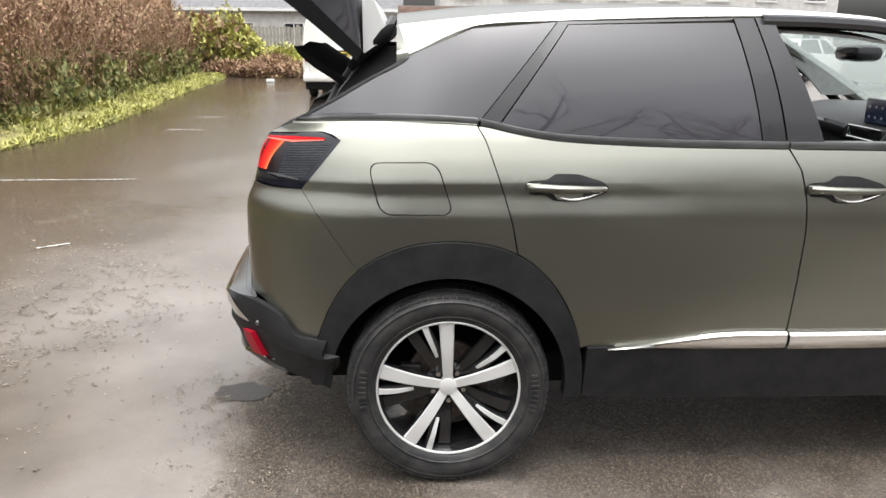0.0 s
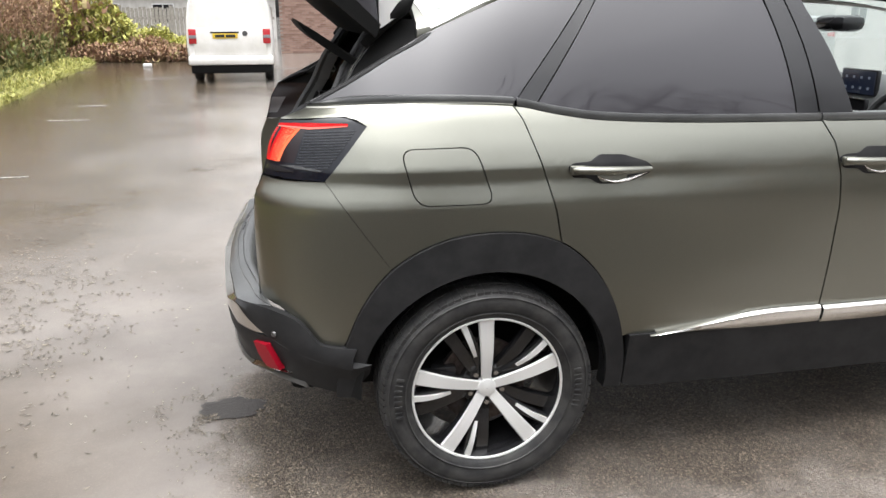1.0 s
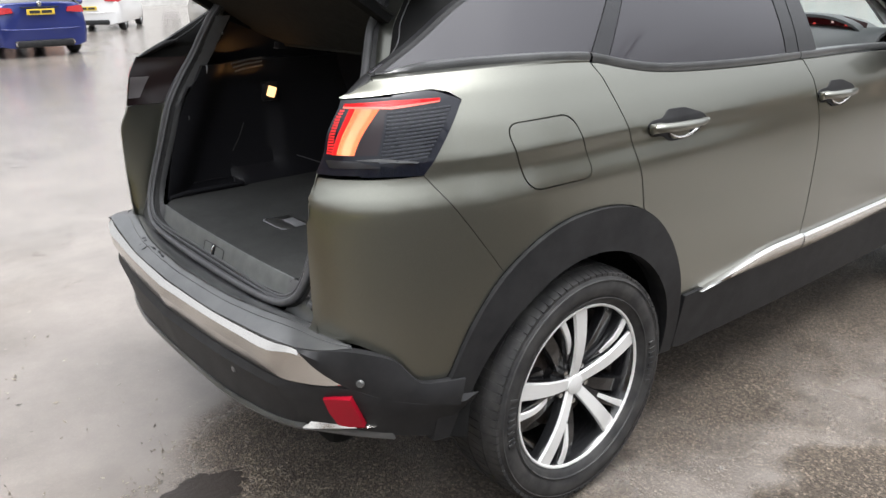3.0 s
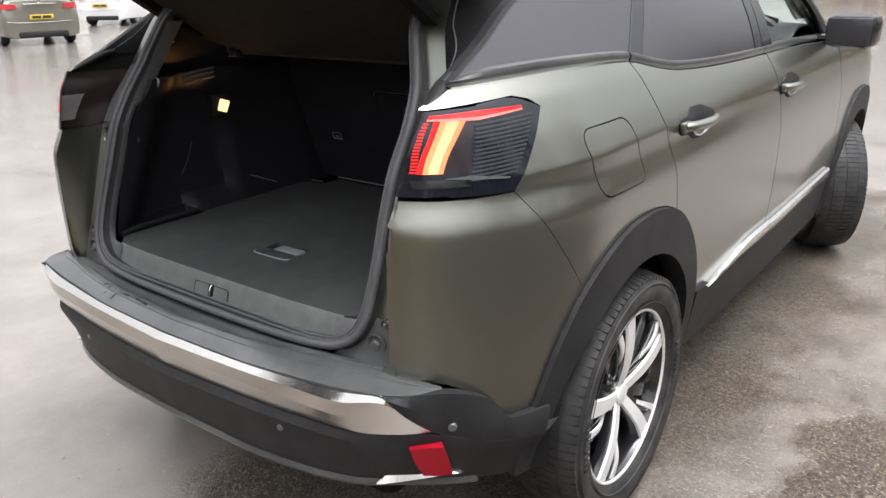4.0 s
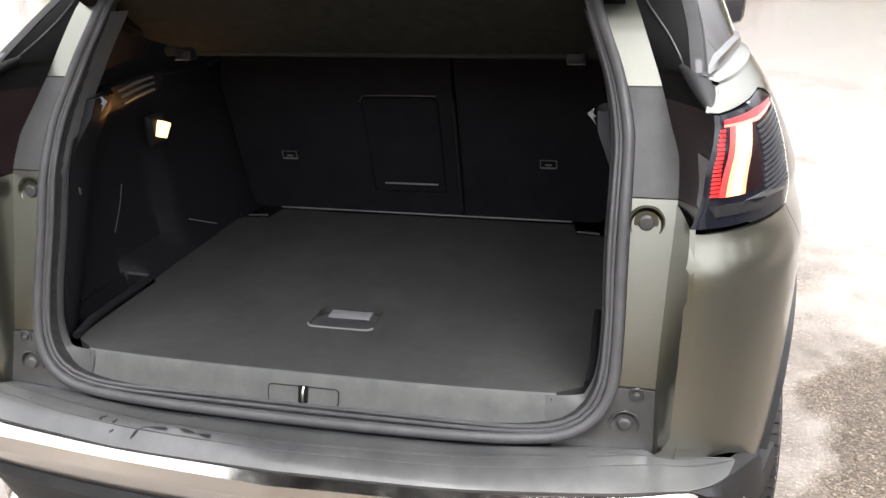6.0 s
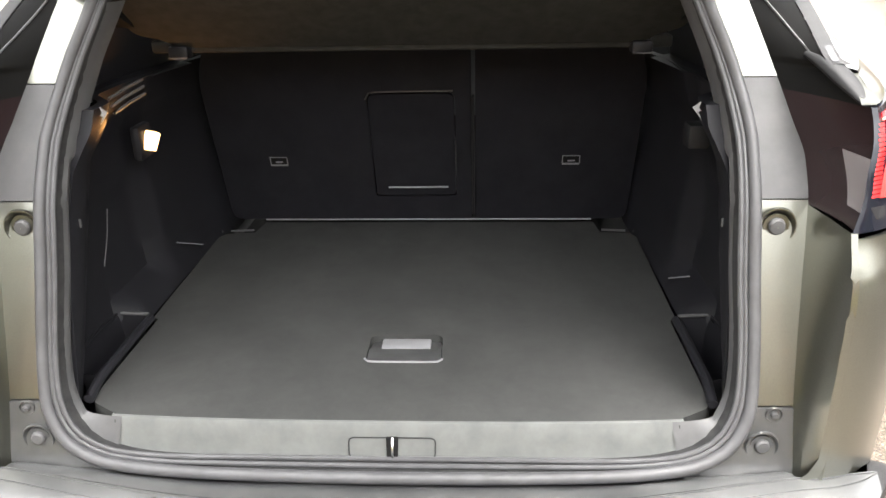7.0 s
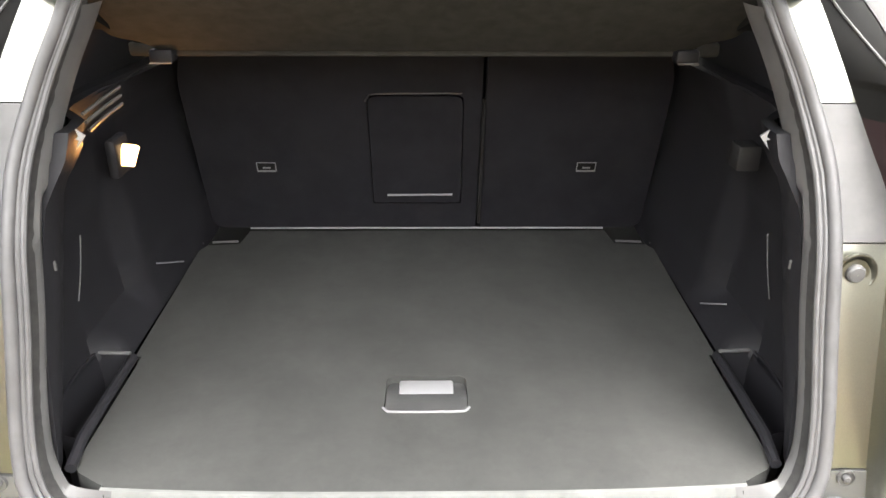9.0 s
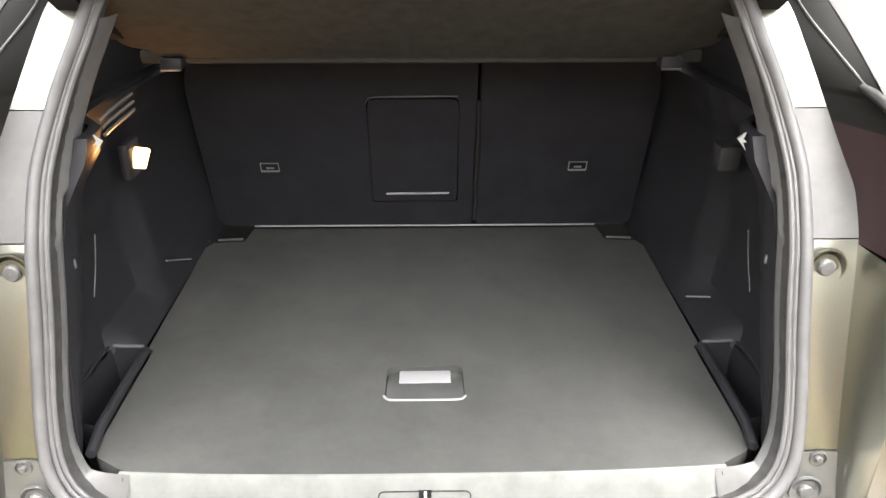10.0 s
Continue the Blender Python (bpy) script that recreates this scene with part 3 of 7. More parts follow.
part("cabin_floor", block((0.30, -0.74, 0.30), (2.5, 0.74, 0.42), 0.02), LINER, suv)

# door mirror
for m in (0, 1):
    shell = block((-0.075, -0.100, -0.068), (0.050, 0.100, 0.068), 0.034, m=pose(1.945, -0.962, 1.190, 0, 0, -6))
    mirror_ob = part("door_mirror", flip(shell) if m else shell, GLOSS, suv, "gloss black door mirror")
    rim = block((-0.006, -0.086, -0.054), (0.006, 0.086, 0.054), 0.005, m=pose(1.868, -0.955, 1.190, 0, 0, -6))
    part("mirror_glass", flip(rim) if m else rim, PRIVACY, mirror_ob)
    arm = tube(curve([(2.02, -0.80, 1.150), (2.0, -0.87, 1.148), (1.98, -0.93, 1.150)], 8), 0.028, 8, squash=0.7)
    part("mirror_arm", flip(arm) if m else arm, GLOSS, mirror_ob)

# ---------------------------------------------------------------- wheels
built = {}


def wheel(place, turn, mirror):
    if "wheel" in built:
        root = mesh_copy("wheel", built["wheel"], suv)
    else:
        root = built["wheel"] = part("wheel", join(lathe([(0.2385, -0.085), (0.232, -0.07), (0.224, -0.03), (0.219, 0.03), (0.222, 0.09)], 64), lathe([(0.001, -0.048), (0.06, -0.046), (0.078, -0.036), (0.08, 0.0)], 40)), DARKALLOY, suv)
    root["label"] = "five-spoke alloy wheel, machined silver on gloss black"
    root.matrix_basis = Matrix.Translation(place) @ pose(0, 0, 0, 0, 0, turn + (180 if mirror else 0))
    return root


def tyre_body():
    bm = lathe(TYRE_PROFILE, 96)
    for p in ([(0.266, -0.1045), (0.269, -0.1085), (0.272, -0.1075)], [(0.318, -0.1105), (0.321, -0.1115), (0.324, -0.108)]):
        join(bm, lathe(p, 72))
    for centre in (2, 182):
        for k, wide in enumerate((0.012, 0.004, 0.010, 0.010, 0.009, 0.009, 0.004, 0.011)):
            join(bm, block((0.281, -0.1135, -wide / 2), (0.305, -0.1080, wide / 2), 0.001, m=pose(0, 0, 0, 0, centre + (k - 3.5) * 3.6, 0)))
    bmesh.ops.recalc_face_normals(bm, faces=bm.faces)
    return bm


def tyre_tread():
    vs, fs = [], []
    for k in range(90):
        m = pose(0, 0, 0, 0, 4.0 * k, 0)
        for a, b in (((0.330, -0.1035, -0.0095), (0.3475, -0.062, 0.0095)), ((0.3440, -0.055, -0.0105), (0.3495, -0.005, 0.0105)), ((0.3440, 0.005, -0.0105), (0.3495, 0.055, 0.0105)), ((0.330, 0.062, -0.0095), (0.3475, 0.1035, 0.0095))):
            n = len(vs)
            vs += [m @ Vector((r - (0.009 if abs(y) > 0.1 and r > 0.34 else 0.0), y, z)) for r in (a[0], b[0]) for y, z in ((a[1], a[2]), (b[1], a[2]), (b[1], b[2]), (a[1], b[2]))]
            fs.append((n + 4, n + 5, n + 6, n + 7))
            fs += [(n + i, n + (i + 1) % 4, n + 4 + (i + 1) % 4, n + 4 + i) for i in range(4)]
    me = bpy.data.meshes.new("tread")
    me.from_pydata(vs, [], fs)
    bm = bmesh.new()
    bm.from_mesh(me)
    bpy.data.meshes.remove(me)
    bmesh.ops.recalc_face_normals(bm, faces=bm.faces)
    return bm


TYRE_PROFILE = [(0.236, -0.070), (0.247, -0.088), (0.258, -0.098), (0.285, -0.109), (0.312, -0.110), (0.329, -0.103), (0.3405, -0.089), (0.3450, -0.070), (0.3465, -0.040),
                (0.3465, 0.040), (0.3450, 0.070), (0.3405, 0.089), (0.330, 0.103), (0.30, 0.110), (0.26, 0.10), (0.236, 0.07)]
rim_profile = [(0.2475, -0.082), (0.2465, -0.090), (0.2440, -0.0915), (0.2400, -0.0905), (0.2385, -0.084)]


def spoke(a, w0, w1, r0, r1, y0, y1, thick, lead=0.0):
    """One spoke: narrow at the hub, wide at the rim, leaning by lead degrees."""
    bm = bmesh.new()
    rows = []
    for i in range(7):
        t = i / 6
        r = r0 + (r1 - r0) * t
        w = w0 + (w1 - w0) * t ** 1.15
        ang = radians(a + lead * t)
        c, s = math.cos(ang), math.sin(ang)
        y = y0 + (y1 - y0) * t + 0.012 * math.sin(math.pi * t) * -1
        row = []
        for u, v in ((-0.5, thick), (-0.5, 0.006), (-0.42, 0.0), (0.42, 0.0), (0.5, 0.006), (0.5, thick)):
            row.append(bm.verts.new((r * c - u * w * s, y + v, r * s + u * w * c)))
        rows.append(row)
    for p, q in zip(rows, rows[1:]):
        for k in range(5):
            bm.faces.new((p[k], p[k + 1], q[k + 1], q[k]))
    bm.faces.new(rows[0])
    bm.faces.new(rows[-1][::-1])
    bmesh.ops.recalc_face_normals(bm, faces=bm.faces)
    return bm


def join(a, b):
    me = bpy.data.meshes.new("temporary")
    b.to_mesh(me)
    b.free()
    a.from_mesh(me)
    bpy.data.meshes.remove(me)
    return a


def fill_wheel(root):
    def put(name, key, make_bm, mat, parent, label="", m=None):
        if key in built:
            ob = mesh_copy(name, built[key], parent, m)
            if label:
                ob["label"] = label
        else:
            ob = part(name, make_bm(), mat, parent, label)
            built[key] = ob
            if m is not None:
                ob.matrix_basis = m
        return ob

    put("tyre", "tyre", tyre_body, TYRE, root, "damp black road tyre")
    put("tread", "tread", tyre_tread, TYRE, root, "wet tyre tread blocks")["kind"] = "stuff"
    put("rim", "rim", lambda: lathe(rim_profile, 80), ALLOY, root, "machined silver rim edge")
    for k in range(5):
        a = 92 + 72 * k
        put("wide_spoke", "wide", lambda: spoke(0, 0.034, 0.054, 0.028, 0.240, -0.066, -0.084, 0.007), ALLOY, root, "machined alloy face", pose(0, 0, 0, 0, -a, 0))
        put("spoke_body", "widebody", lambda: spoke(0, 0.031, 0.050, 0.030, 0.239, -0.060, -0.078, 0.034), DARKALLOY, root, "gloss black spoke side", pose(0, 0, 0, 0, -a, 0))
        put("narrow_spoke", "narrow", lambda: spoke(0, 0.013, 0.022, 0.118, 0.239, -0.072, -0.084, 0.006, 1.0), ALLOY, root, "machined alloy face", pose(0, 0, 0, 0, -(a + 17.0), 0))
        put("dark_spoke", "dark", lambda: spoke(0, 0.030, 0.034, 0.05, 0.238, -0.052, -0.078, 0.04, 6.0), DARKALLOY, root, "gloss black spoke back", pose(0, 0, 0, 0, -(a + 12), 0))
        put("dark_spoke", "dark2", lambda: spoke(0, 0.040, 0.046, 0.05, 0.236, -0.040, -0.058, 0.03, 0.0), DARKALLOY, root, "gloss black spoke back", pose(0, 0, 0, 0, -(a + 31), 0))
        put("wheel_nut", "nut", lambda: lathe([(0.001, -0.062), (0.0085, -0.062), (0.0105, -0.055), (0.0105, -0.03)], 6), STEEL, root, m=Matrix.Translation((0.055 * math.cos(radians(a + 36)), 0, 0.055 * math.sin(radians(a + 36)))))
    put("hub_cap", "cap", lambda: lathe([(0.001, -0.0745), (0.018, -0.074), (0.029, -0.070), (0.032, -0.062), (0.032, -0.04)], 36), ALLOY, root, "silver hub cap")
    put("brake_disc", "disc", lambda: lathe([(0.001, -0.012), (0.145, -0.012), (0.145, 0.010), (0.001, 0.010)], 48), RUST, root, "rust-tinged steel disc")
    put("brake_caliper", "caliper", lambda: block((-0.17, -0.035, -0.05), (-0.09, 0.04, 0.07), 0.012), DARKALLOY, root)


wheels = [wheel((0, -0.795, 0.35), 0, False), wheel((0, 0.795, 0.35), 0, True), wheel((2.69, -0.79, 0.35), 29, False), wheel((2.69, 0.79, 0.35), 29, True)]
for wh in wheels:
    fill_wheel(wh)


# ---------------------------------------------------------------- the main car: rear lamps and bumper
LAMP_EDGE = [(1.034, -0.6552), (1.079, -0.6410), (1.12, -0.6315), (1.15, -0.6190), (1.174, -0.6035), (1.193, -0.594)]


def lamp_edge(z, inset=0.0):
    return (keyed(LAMP_EDGE, z) + inset, z)


def light_claw(lamp, side, low, high, n, out):
    """The upright lamp bar, cut into fine steps: bright faces look back, dimmer red ones look sideways."""
    (ax, az, bx, bz), (cx, cz, dx, dz) = low, high

    def at(s, t):
        x = (ax + (bx - ax) * s) * (1 - t) + (cx + (dx - cx) * s) * t - 0.006 * math.sin(math.pi * t) * (1 + 0.5 * s)
        z = (az + (bz - az) * s) * (1 - t) + (cz + (dz - cz) * s) * t
        return Vector((x, -half(x, z) - out, z))

    for k in range(n):
        a = [at(k / n, j / 7) for j in range(8)]
        b = [at((k + 1) / n, j / 7) for j in range(8)]
        c = [Vector((p.x, q.y, (p.z + q.z) / 2)) for p, q in zip(a, b)]
        part("light_back", side(loft([a, c])), CLAWBACK[k * 5 // n], lamp)
        part("light_fin", side(loft([c, b])), CLAWGLOW[k * 5 // n], lamp)


def light_bar(lamp, side, low, high, n, out):
    """The slim bar along the top of the lamp, in rows: a pale lower edge under red ones."""
    (ax, az, bx, bz), (cx, cz, dx, dz) = low, high
    for k in range(n):
        rails = []
        for e in (0.0, 0.5, 1.0):
            f = (k + e) / n
            pts = [((ax + (bx - ax) * s) * (1 - f) + (cx + (dx - cx) * s) * f, (az + (bz - az) * s) * (1 - f) + (cz + (dz - cz) * s) * f) for s in [j / 10 for j in range(11)]]
            rails.append([Vector((x, -half(x, z) - out - (0.0012 if e == 0.5 else 0.0), z)) for x, z in pts])
        part("light_strip", side(loft(rails)), BARGLOW[min(2, k * 3 // n)], lamp)


for m in (0, 1):
    def side(bm):
        return flip(bm) if m else bm

    lens = [lamp_edge(1.034 + 0.0159 * i) for i in range(11)] + rounded([(-0.500, 1.199), (-0.412, 1.2065), (-0.3495, 1.1808), (-0.4778, 1.0292), (-0.60, 1.0315)], [0.003, 0.025, 0.006, 0.005, 0.004], 5)
    lamp = part("tail_lamp", side(side_panel(lens, depth=0.008, fine=0.012, out=-0.0004)), SMOKE, suv, "smoked tail lamp with a lit red claw")
    frame_low = [(-0.643, 1.067), (-0.641, 1.050), (-0.56, 1.0515), (-0.60, 1.066)]
    part("lamp_trim", side(side_panel(frame_low, out=0.002, depth=0.006, fine=0.02)), GLOSS, lamp)
    part("lamp_trim", side(side_panel([(-0.602, 1.068), (-0.49, 1.057), (-0.485, 1.060), (-0.56, 1.071)], out=0.002, depth=0.006, fine=0.02)), PAD, lamp)
    field = [(-0.606, 1.078), (-0.562, 1.078), (-0.530, 1.160), (-0.518, 1.170), (-0.54, 1.172)]
    part("dim_red_lens", side(side_panel(field, out=0.0, depth=0.006, fine=0.012)), DIMRED, lamp, "dark red lens beside the lit bar")
    claw = [lamp_edge(z, 0.0005) for z in (1.0785, 1.095, 1.11, 1.125, 1.14, 1.155, 1.1755)] + [lamp_edge(z, 0.014) for z in (1.175, 1.155, 1.14, 1.125, 1.11, 1.095, 1.0785)]
    part("red_light", side(side_panel(claw, out=-0.001, depth=0.006, fine=0.010)), DIMRED, lamp, "red light strip of fine segments")
    for k in range(16):
        z = 1.0795 + 0.0060 * k
        x0 = lamp_edge(z, 0.0006)[0]
        part("light_segment", side(side_panel([(x0, z), (x0 + 0.0065, z), (x0 + 0.0080, z + 0.0040), (x0 + 0.0015, z + 0.0040)], out=0.0015, depth=0.003, fine=0.006)), REDGLOW, lamp)
    light_claw(lamp, side, (-0.6345, 1.0785, -0.602, 1.0785), (-0.589, 1.176, -0.536, 1.173), 15, 0.0015)
    light_bar(lamp, side, (-0.600, 1.1765, -0.512, 1.1715), (-0.594, 1.186, -0.508, 1.1895), 6, 0.002)
    light_bar(lamp, side, (-0.512, 1.1715, -0.404, 1.1805), (-0.508, 1.1895, -0.402, 1.1890), 6, 0.002)
    for k in range(14):
        z = 1.064 + 0.0078 * k
        ahead = -0.479 + 0.126 * (z - 1.033) / 0.151 - 0.012
        begin = -0.556 + 0.38 * (z - 1.08)
        rib = [(begin, z - 0.004), (ahead, z + 0.003), (ahead, z + 0.0064), (begin, z - 0.0006)]
        part("lens_rib", side(side_panel(rib, out=0.002, depth=0.005, fine=0.03)), RIB, lamp)

# plan lines of the bumper, offside half, from the middle round to the wheel arch
PAD_IN = [(-0.765, 0, 0.650), (-0.749, 0.28, 0.650), (-0.722, 0.45, 0.652), (-0.702, 0.55, 0.655), (-0.690, 0.61, 0.655), (-0.688, 0.638, 0.650), (-0.668, 0.70, 0.645), (-0.655, 0.745, 0.640)]
PAD_MID = [(-0.785, 0, 0.646), (-0.771, 0.28, 0.646), (-0.748, 0.45, 0.648), (-0.727, 0.55, 0.651), (-0.713, 0.62, 0.652), (-0.704, 0.665, 0.650), (-0.683, 0.714, 0.646), (-0.656, 0.747, 0.640)]
PAD_OUT = [(-0.811, 0, 0.626), (-0.801, 0.28, 0.626), (-0.783, 0.45, 0.629), (-0.773, 0.55, 0.634), (-0.765, 0.63, 0.643), (-0.755, 0.683, 0.648), (-0.712, 0.727, 0.645), (-0.657, 0.748, 0.640)]
CH_TOP = [(-0.835, 0, 0.614), (-0.820, 0.28, 0.614), (-0.805, 0.47, 0.616), (-0.794, 0.585, 0.619), (-0.766, 0.675, 0.633), (-0.725, 0.711, 0.597), (-0.673, 0.743, 0.544)]
CH_RIM = [(-0.814, 0, 0.622), (-0.803, 0.28, 0.622), (-0.785, 0.47, 0.625), (-0.774, 0.58, 0.631), (-0.760, 0.675, 0.642), (-0.725, 0.709, 0.602), (-0.674, 0.742, 0.545)]
CH_MID = [(-0.837, 0, 0.584), (-0.821, 0.28, 0.584), (-0.805, 0.47, 0.583), (-0.789, 0.595, 0.583), (-0.752, 0.675, 0.590), (-0.715, 0.711, 0.571), (-0.672, 0.743, 0.543)]
CH_LOW = [(-0.824, 0, 0.542), (-0.809, 0.28, 0.542), (-0.791, 0.47, 0.542), (-0.769, 0.606, 0.542), (-0.735, 0.672, 0.542), (-0.706, 0.708, 0.542), (-0.671, 0.743, 0.542)]
CH_LOW2 = [(-0.825, 0, 0.538), (-0.810, 0.28, 0.538), (-0.792, 0.47, 0.538), (-0.770, 0.605, 0.538), (-0.734, 0.672, 0.538), (-0.674, 0.745, 0.538), (-0.60, 0.792, 0.502), (-0.50, 0.838, 0.47), (-0.41, 0.864, 0.457)]
LOW_A = [(-0.836, 0, 0.520), (-0.821, 0.28, 0.520), (-0.801, 0.47, 0.520), (-0.775, 0.605, 0.519), (-0.732, 0.675, 0.518), (-0.668, 0.746, 0.512), (-0.60, 0.790, 0.485), (-0.50, 0.834, 0.455), (-0.412, 0.858, 0.443)]
LOW_B = [(-0.818, 0, 0.46), (-0.806, 0.28, 0.46), (-0.784, 0.47, 0.46), (-0.752, 0.59, 0.458), (-0.706, 0.675, 0.455), (-0.645, 0.742, 0.452), (-0.58, 0.785, 0.44), (-0.50, 0.82, 0.43), (-0.414, 0.842, 0.418)]
LOW_C = [(-0.80, 0, 0.385), (-0.794, 0.28, 0.385), (-0.768, 0.47, 0.387), (-0.735, 0.58, 0.39), (-0.69, 0.655, 0.395), (-0.63, 0.72, 0.388), (-0.56, 0.768, 0.374), (-0.51, 0.792, 0.364), (-0.456, 0.812, 0.352)]
LOW_D = [(-0.74, 0, 0.345), (-0.735, 0.28, 0.345), (-0.71, 0.47, 0.35), (-0.68, 0.58, 0.358), (-0.64, 0.64, 0.37), (-0.59, 0.695, 0.362), (-0.53, 0.74, 0.350), (-0.50, 0.756, 0.344), (-0.456, 0.775, 0.338)]
SIDE_T = [(-0.755, 0.684, 0.646), (-0.713, 0.726, 0.643), (-0.655, 0.766, 0.633), (-0.575, 0.804, 0.598), (-0.512, 0.829, 0.527), (-0.41, 0.866, 0.52)]
SIDE_L = [(-0.764, 0.688, 0.642), (-0.732, 0.713, 0.595), (-0.674, 0.747, 0.541), (-0.60, 0.792, 0.502), (-0.50, 0.838, 0.47), (-0.425, 0.862, 0.45)]


def whole(points, n):
    """A line from the nearside end over the middle to the offside end."""
    half_line = curve([(x, -y, z) for x, y, z in points], n)
    return [Vector((p.x, -p.y, p.z)) for p in half_line[:0:-1]] + half_line


bumper = part("rear_bumper", loft([whole(r, 48) for r in (CH_LOW2, LOW_A, LOW_B, LOW_C, LOW_D)], 0.05, (0.9, 0, 0.2)), PLASTIC, suv, "matt black bumper with a bright trim bar")
part("loading_pad", loft([whole(r, 48) for r in (PAD_IN, PAD_MID, PAD_OUT)], 0.03, (0.3, 0, -0.9)), PAD, bumper, "scuffed dark grey loading edge")
both_sides = loft([curve([(x, -y, z) for x, y, z in r], 30) for r in (SIDE_T, [tuple((Vector(a) * 0.5 + Vector(b) * 0.5) + Vector((-0.006, 0.006, 0))) for a, b in zip(SIDE_T, SIDE_L)], SIDE_L)], 0.03, (0.3, 0.9, 0))
part("bumper_corner", flip(both_sides), PLASTIC, bumper)
part("bumper_corner", both_sides, PLASTIC, bumper)
ledge = [[(-0.690, 0, 0.636), (-0.684, 0.28, 0.636), (-0.676, 0.40, 0.638), (-0.668, 0.50, 0.640), (-0.664, 0.59, 0.642)],
         [(-0.716, 0, 0.645), (-0.708, 0.28, 0.645), (-0.692, 0.42, 0.647), (-0.680, 0.52, 0.650), (-0.670, 0.60, 0.652)],
         [(-0.742, 0, 0.654), (-0.728, 0.28, 0.654), (-0.706, 0.44, 0.656), (-0.692, 0.54, 0.657), (-0.680, 0.608, 0.655)],
         [(-0.763, 0, 0.652), (-0.747, 0.28, 0.652), (-0.720, 0.45, 0.654), (-0.700, 0.55, 0.656), (-0.688, 0.612, 0.655)]]
part("sill_ledge", loft([whole(r, 40) for r in ledge], 0.012, (0.2, 0, -1)), PAD, suv, "dark grey plastic ledge under the seal")
for f, r in ((0.02, 0.0014), (0.95, 0.0012)):
    part("pad_ridge", tube(whole([tuple(Vector(a).lerp(Vector(b), f) + Vector((0, 0, 0.001))) for a, b in zip(PAD_IN, PAD_MID)], 48), r, 6), PAD, bumper)
for y0, run in ((0.345, [(0.15, 0.0), (0.30, 0.012), (0.42, 0.006), (0.62, 0.022), (0.80, 0.026)]), (0.322, [(0.20, 0.0), (0.40, 0.004), (0.60, -0.004), (0.72, 0.002)]), (0.262, [(0.18, -0.045), (0.22, -0.02), (0.30, 0.0), (0.50, 0.010), (0.78, 0.016)]), (0.16, [(0.10, 0.03), (0.16, 0.0), (0.20, -0.03)])):
    streak = [Vector((-0.765 + 0.19 * (y0 + dy) ** 2 - 0.046 * f, y0 + dy, 0.6515 - 0.024 * f ** 1.7)) for f, dy in run]
    part("water_streak", tube(curve(streak, 16), lambda t: 0.0022 + 0.0016 * math.sin(9 * t), 6, squash=0.35), PLASTIC, bumper, "dark wet streak on the loading edge")
part("trim_bar", loft([whole(r, 48) for r in (CH_RIM, CH_TOP, CH_MID, CH_LOW)], 0.012, (0.9, 0, -0.2)), SATIN, bumper, "satin chrome trim bar", 11)
part("lower_lip", loft([whole([(x - 0.006, y, z + 0.010) for x, y, z in LOW_C[:7]], 40), whole([(x - 0.010, y, z) for x, y, z in LOW_C[:7]], 40), whole([(x - 0.004, y, z - 0.010) for x, y, z in LOW_C[:7]], 40)], 0.01, (1, 0, 0)), PAD, bumper)
for m in (0, 1):
    refl = loft([[Vector((-0.718, -0.706, 0.510)), Vector((-0.701, -0.734, 0.515)), Vector((-0.680, -0.766, 0.518))],
                 [Vector((-0.706, -0.710, 0.470)), Vector((-0.688, -0.736, 0.472)), Vector((-0.662, -0.766, 0.475))],
                 [Vector((-0.686, -0.716, 0.430)), Vector((-0.668, -0.738, 0.428)), Vector((-0.642, -0.762, 0.428))]], 0.03, (0.6, 0.6, 0))
    blade = [[], [], []]
    for i in range(13):
        t = i / 12
        x, y, z = -0.722 + 0.122 * t ** 1.1, -0.612 - 0.142 * t, 0.394 + 0.020 * t
        rise = 0.024 * math.sin(math.pi * t ** 0.8) ** 0.8
        for row, (o, h) in zip(blade, ((0.004, -0.004), (0.012, 0.002), (0.002, 0.005 + rise))):
            row.append(Vector((x - o, y - o * 0.8, z + h)))
    blade = loft(blade, 0.012, (0.7, 0.5, 0))
    part("bumper_blade", flip(blade) if m else blade, SATIN, bumper, "bright blade under the reflector")
    part("reflector", flip(refl) if m else refl, REFLECTOR, bumper, "red reflector")
    for x, y, z in ((-0.653, -0.770, 0.554), (-0.802, -0.40, 0.495)):
        s = lathe([(0.001, -0.004), (0.008, -0.0035), (0.0095, 0.0), (0.011, 0.002)], 16)
        bmesh.ops.transform(s, matrix=pose(x, y, z, 0, 0, -52 if y < -0.6 else -86), verts=s.verts)
        part("parking_sensor", flip(s) if m else s, PAD, bumper)


# ---------------------------------------------------------------- tailgate opening
def jamb_x(z):
    if z > 1.33:
        return keyed([(1.32, -0.3738), (1.33, -0.3686), (1.365, -0.340), (1.44, -0.285), (1.50, -0.222), (1.55, -0.185), (1.62, -0.165)], z)
    return keyed([(0.56, -0.695), (0.60, -0.681), (0.685, -0.653), (0.76, -0.629), (0.88, -0.587), (1.006, -0.543), (1.05, -0.525), (1.13, -0.476), (1.206, -0.427), (1.26, -0.402), (1.33, -0.3686)], z)


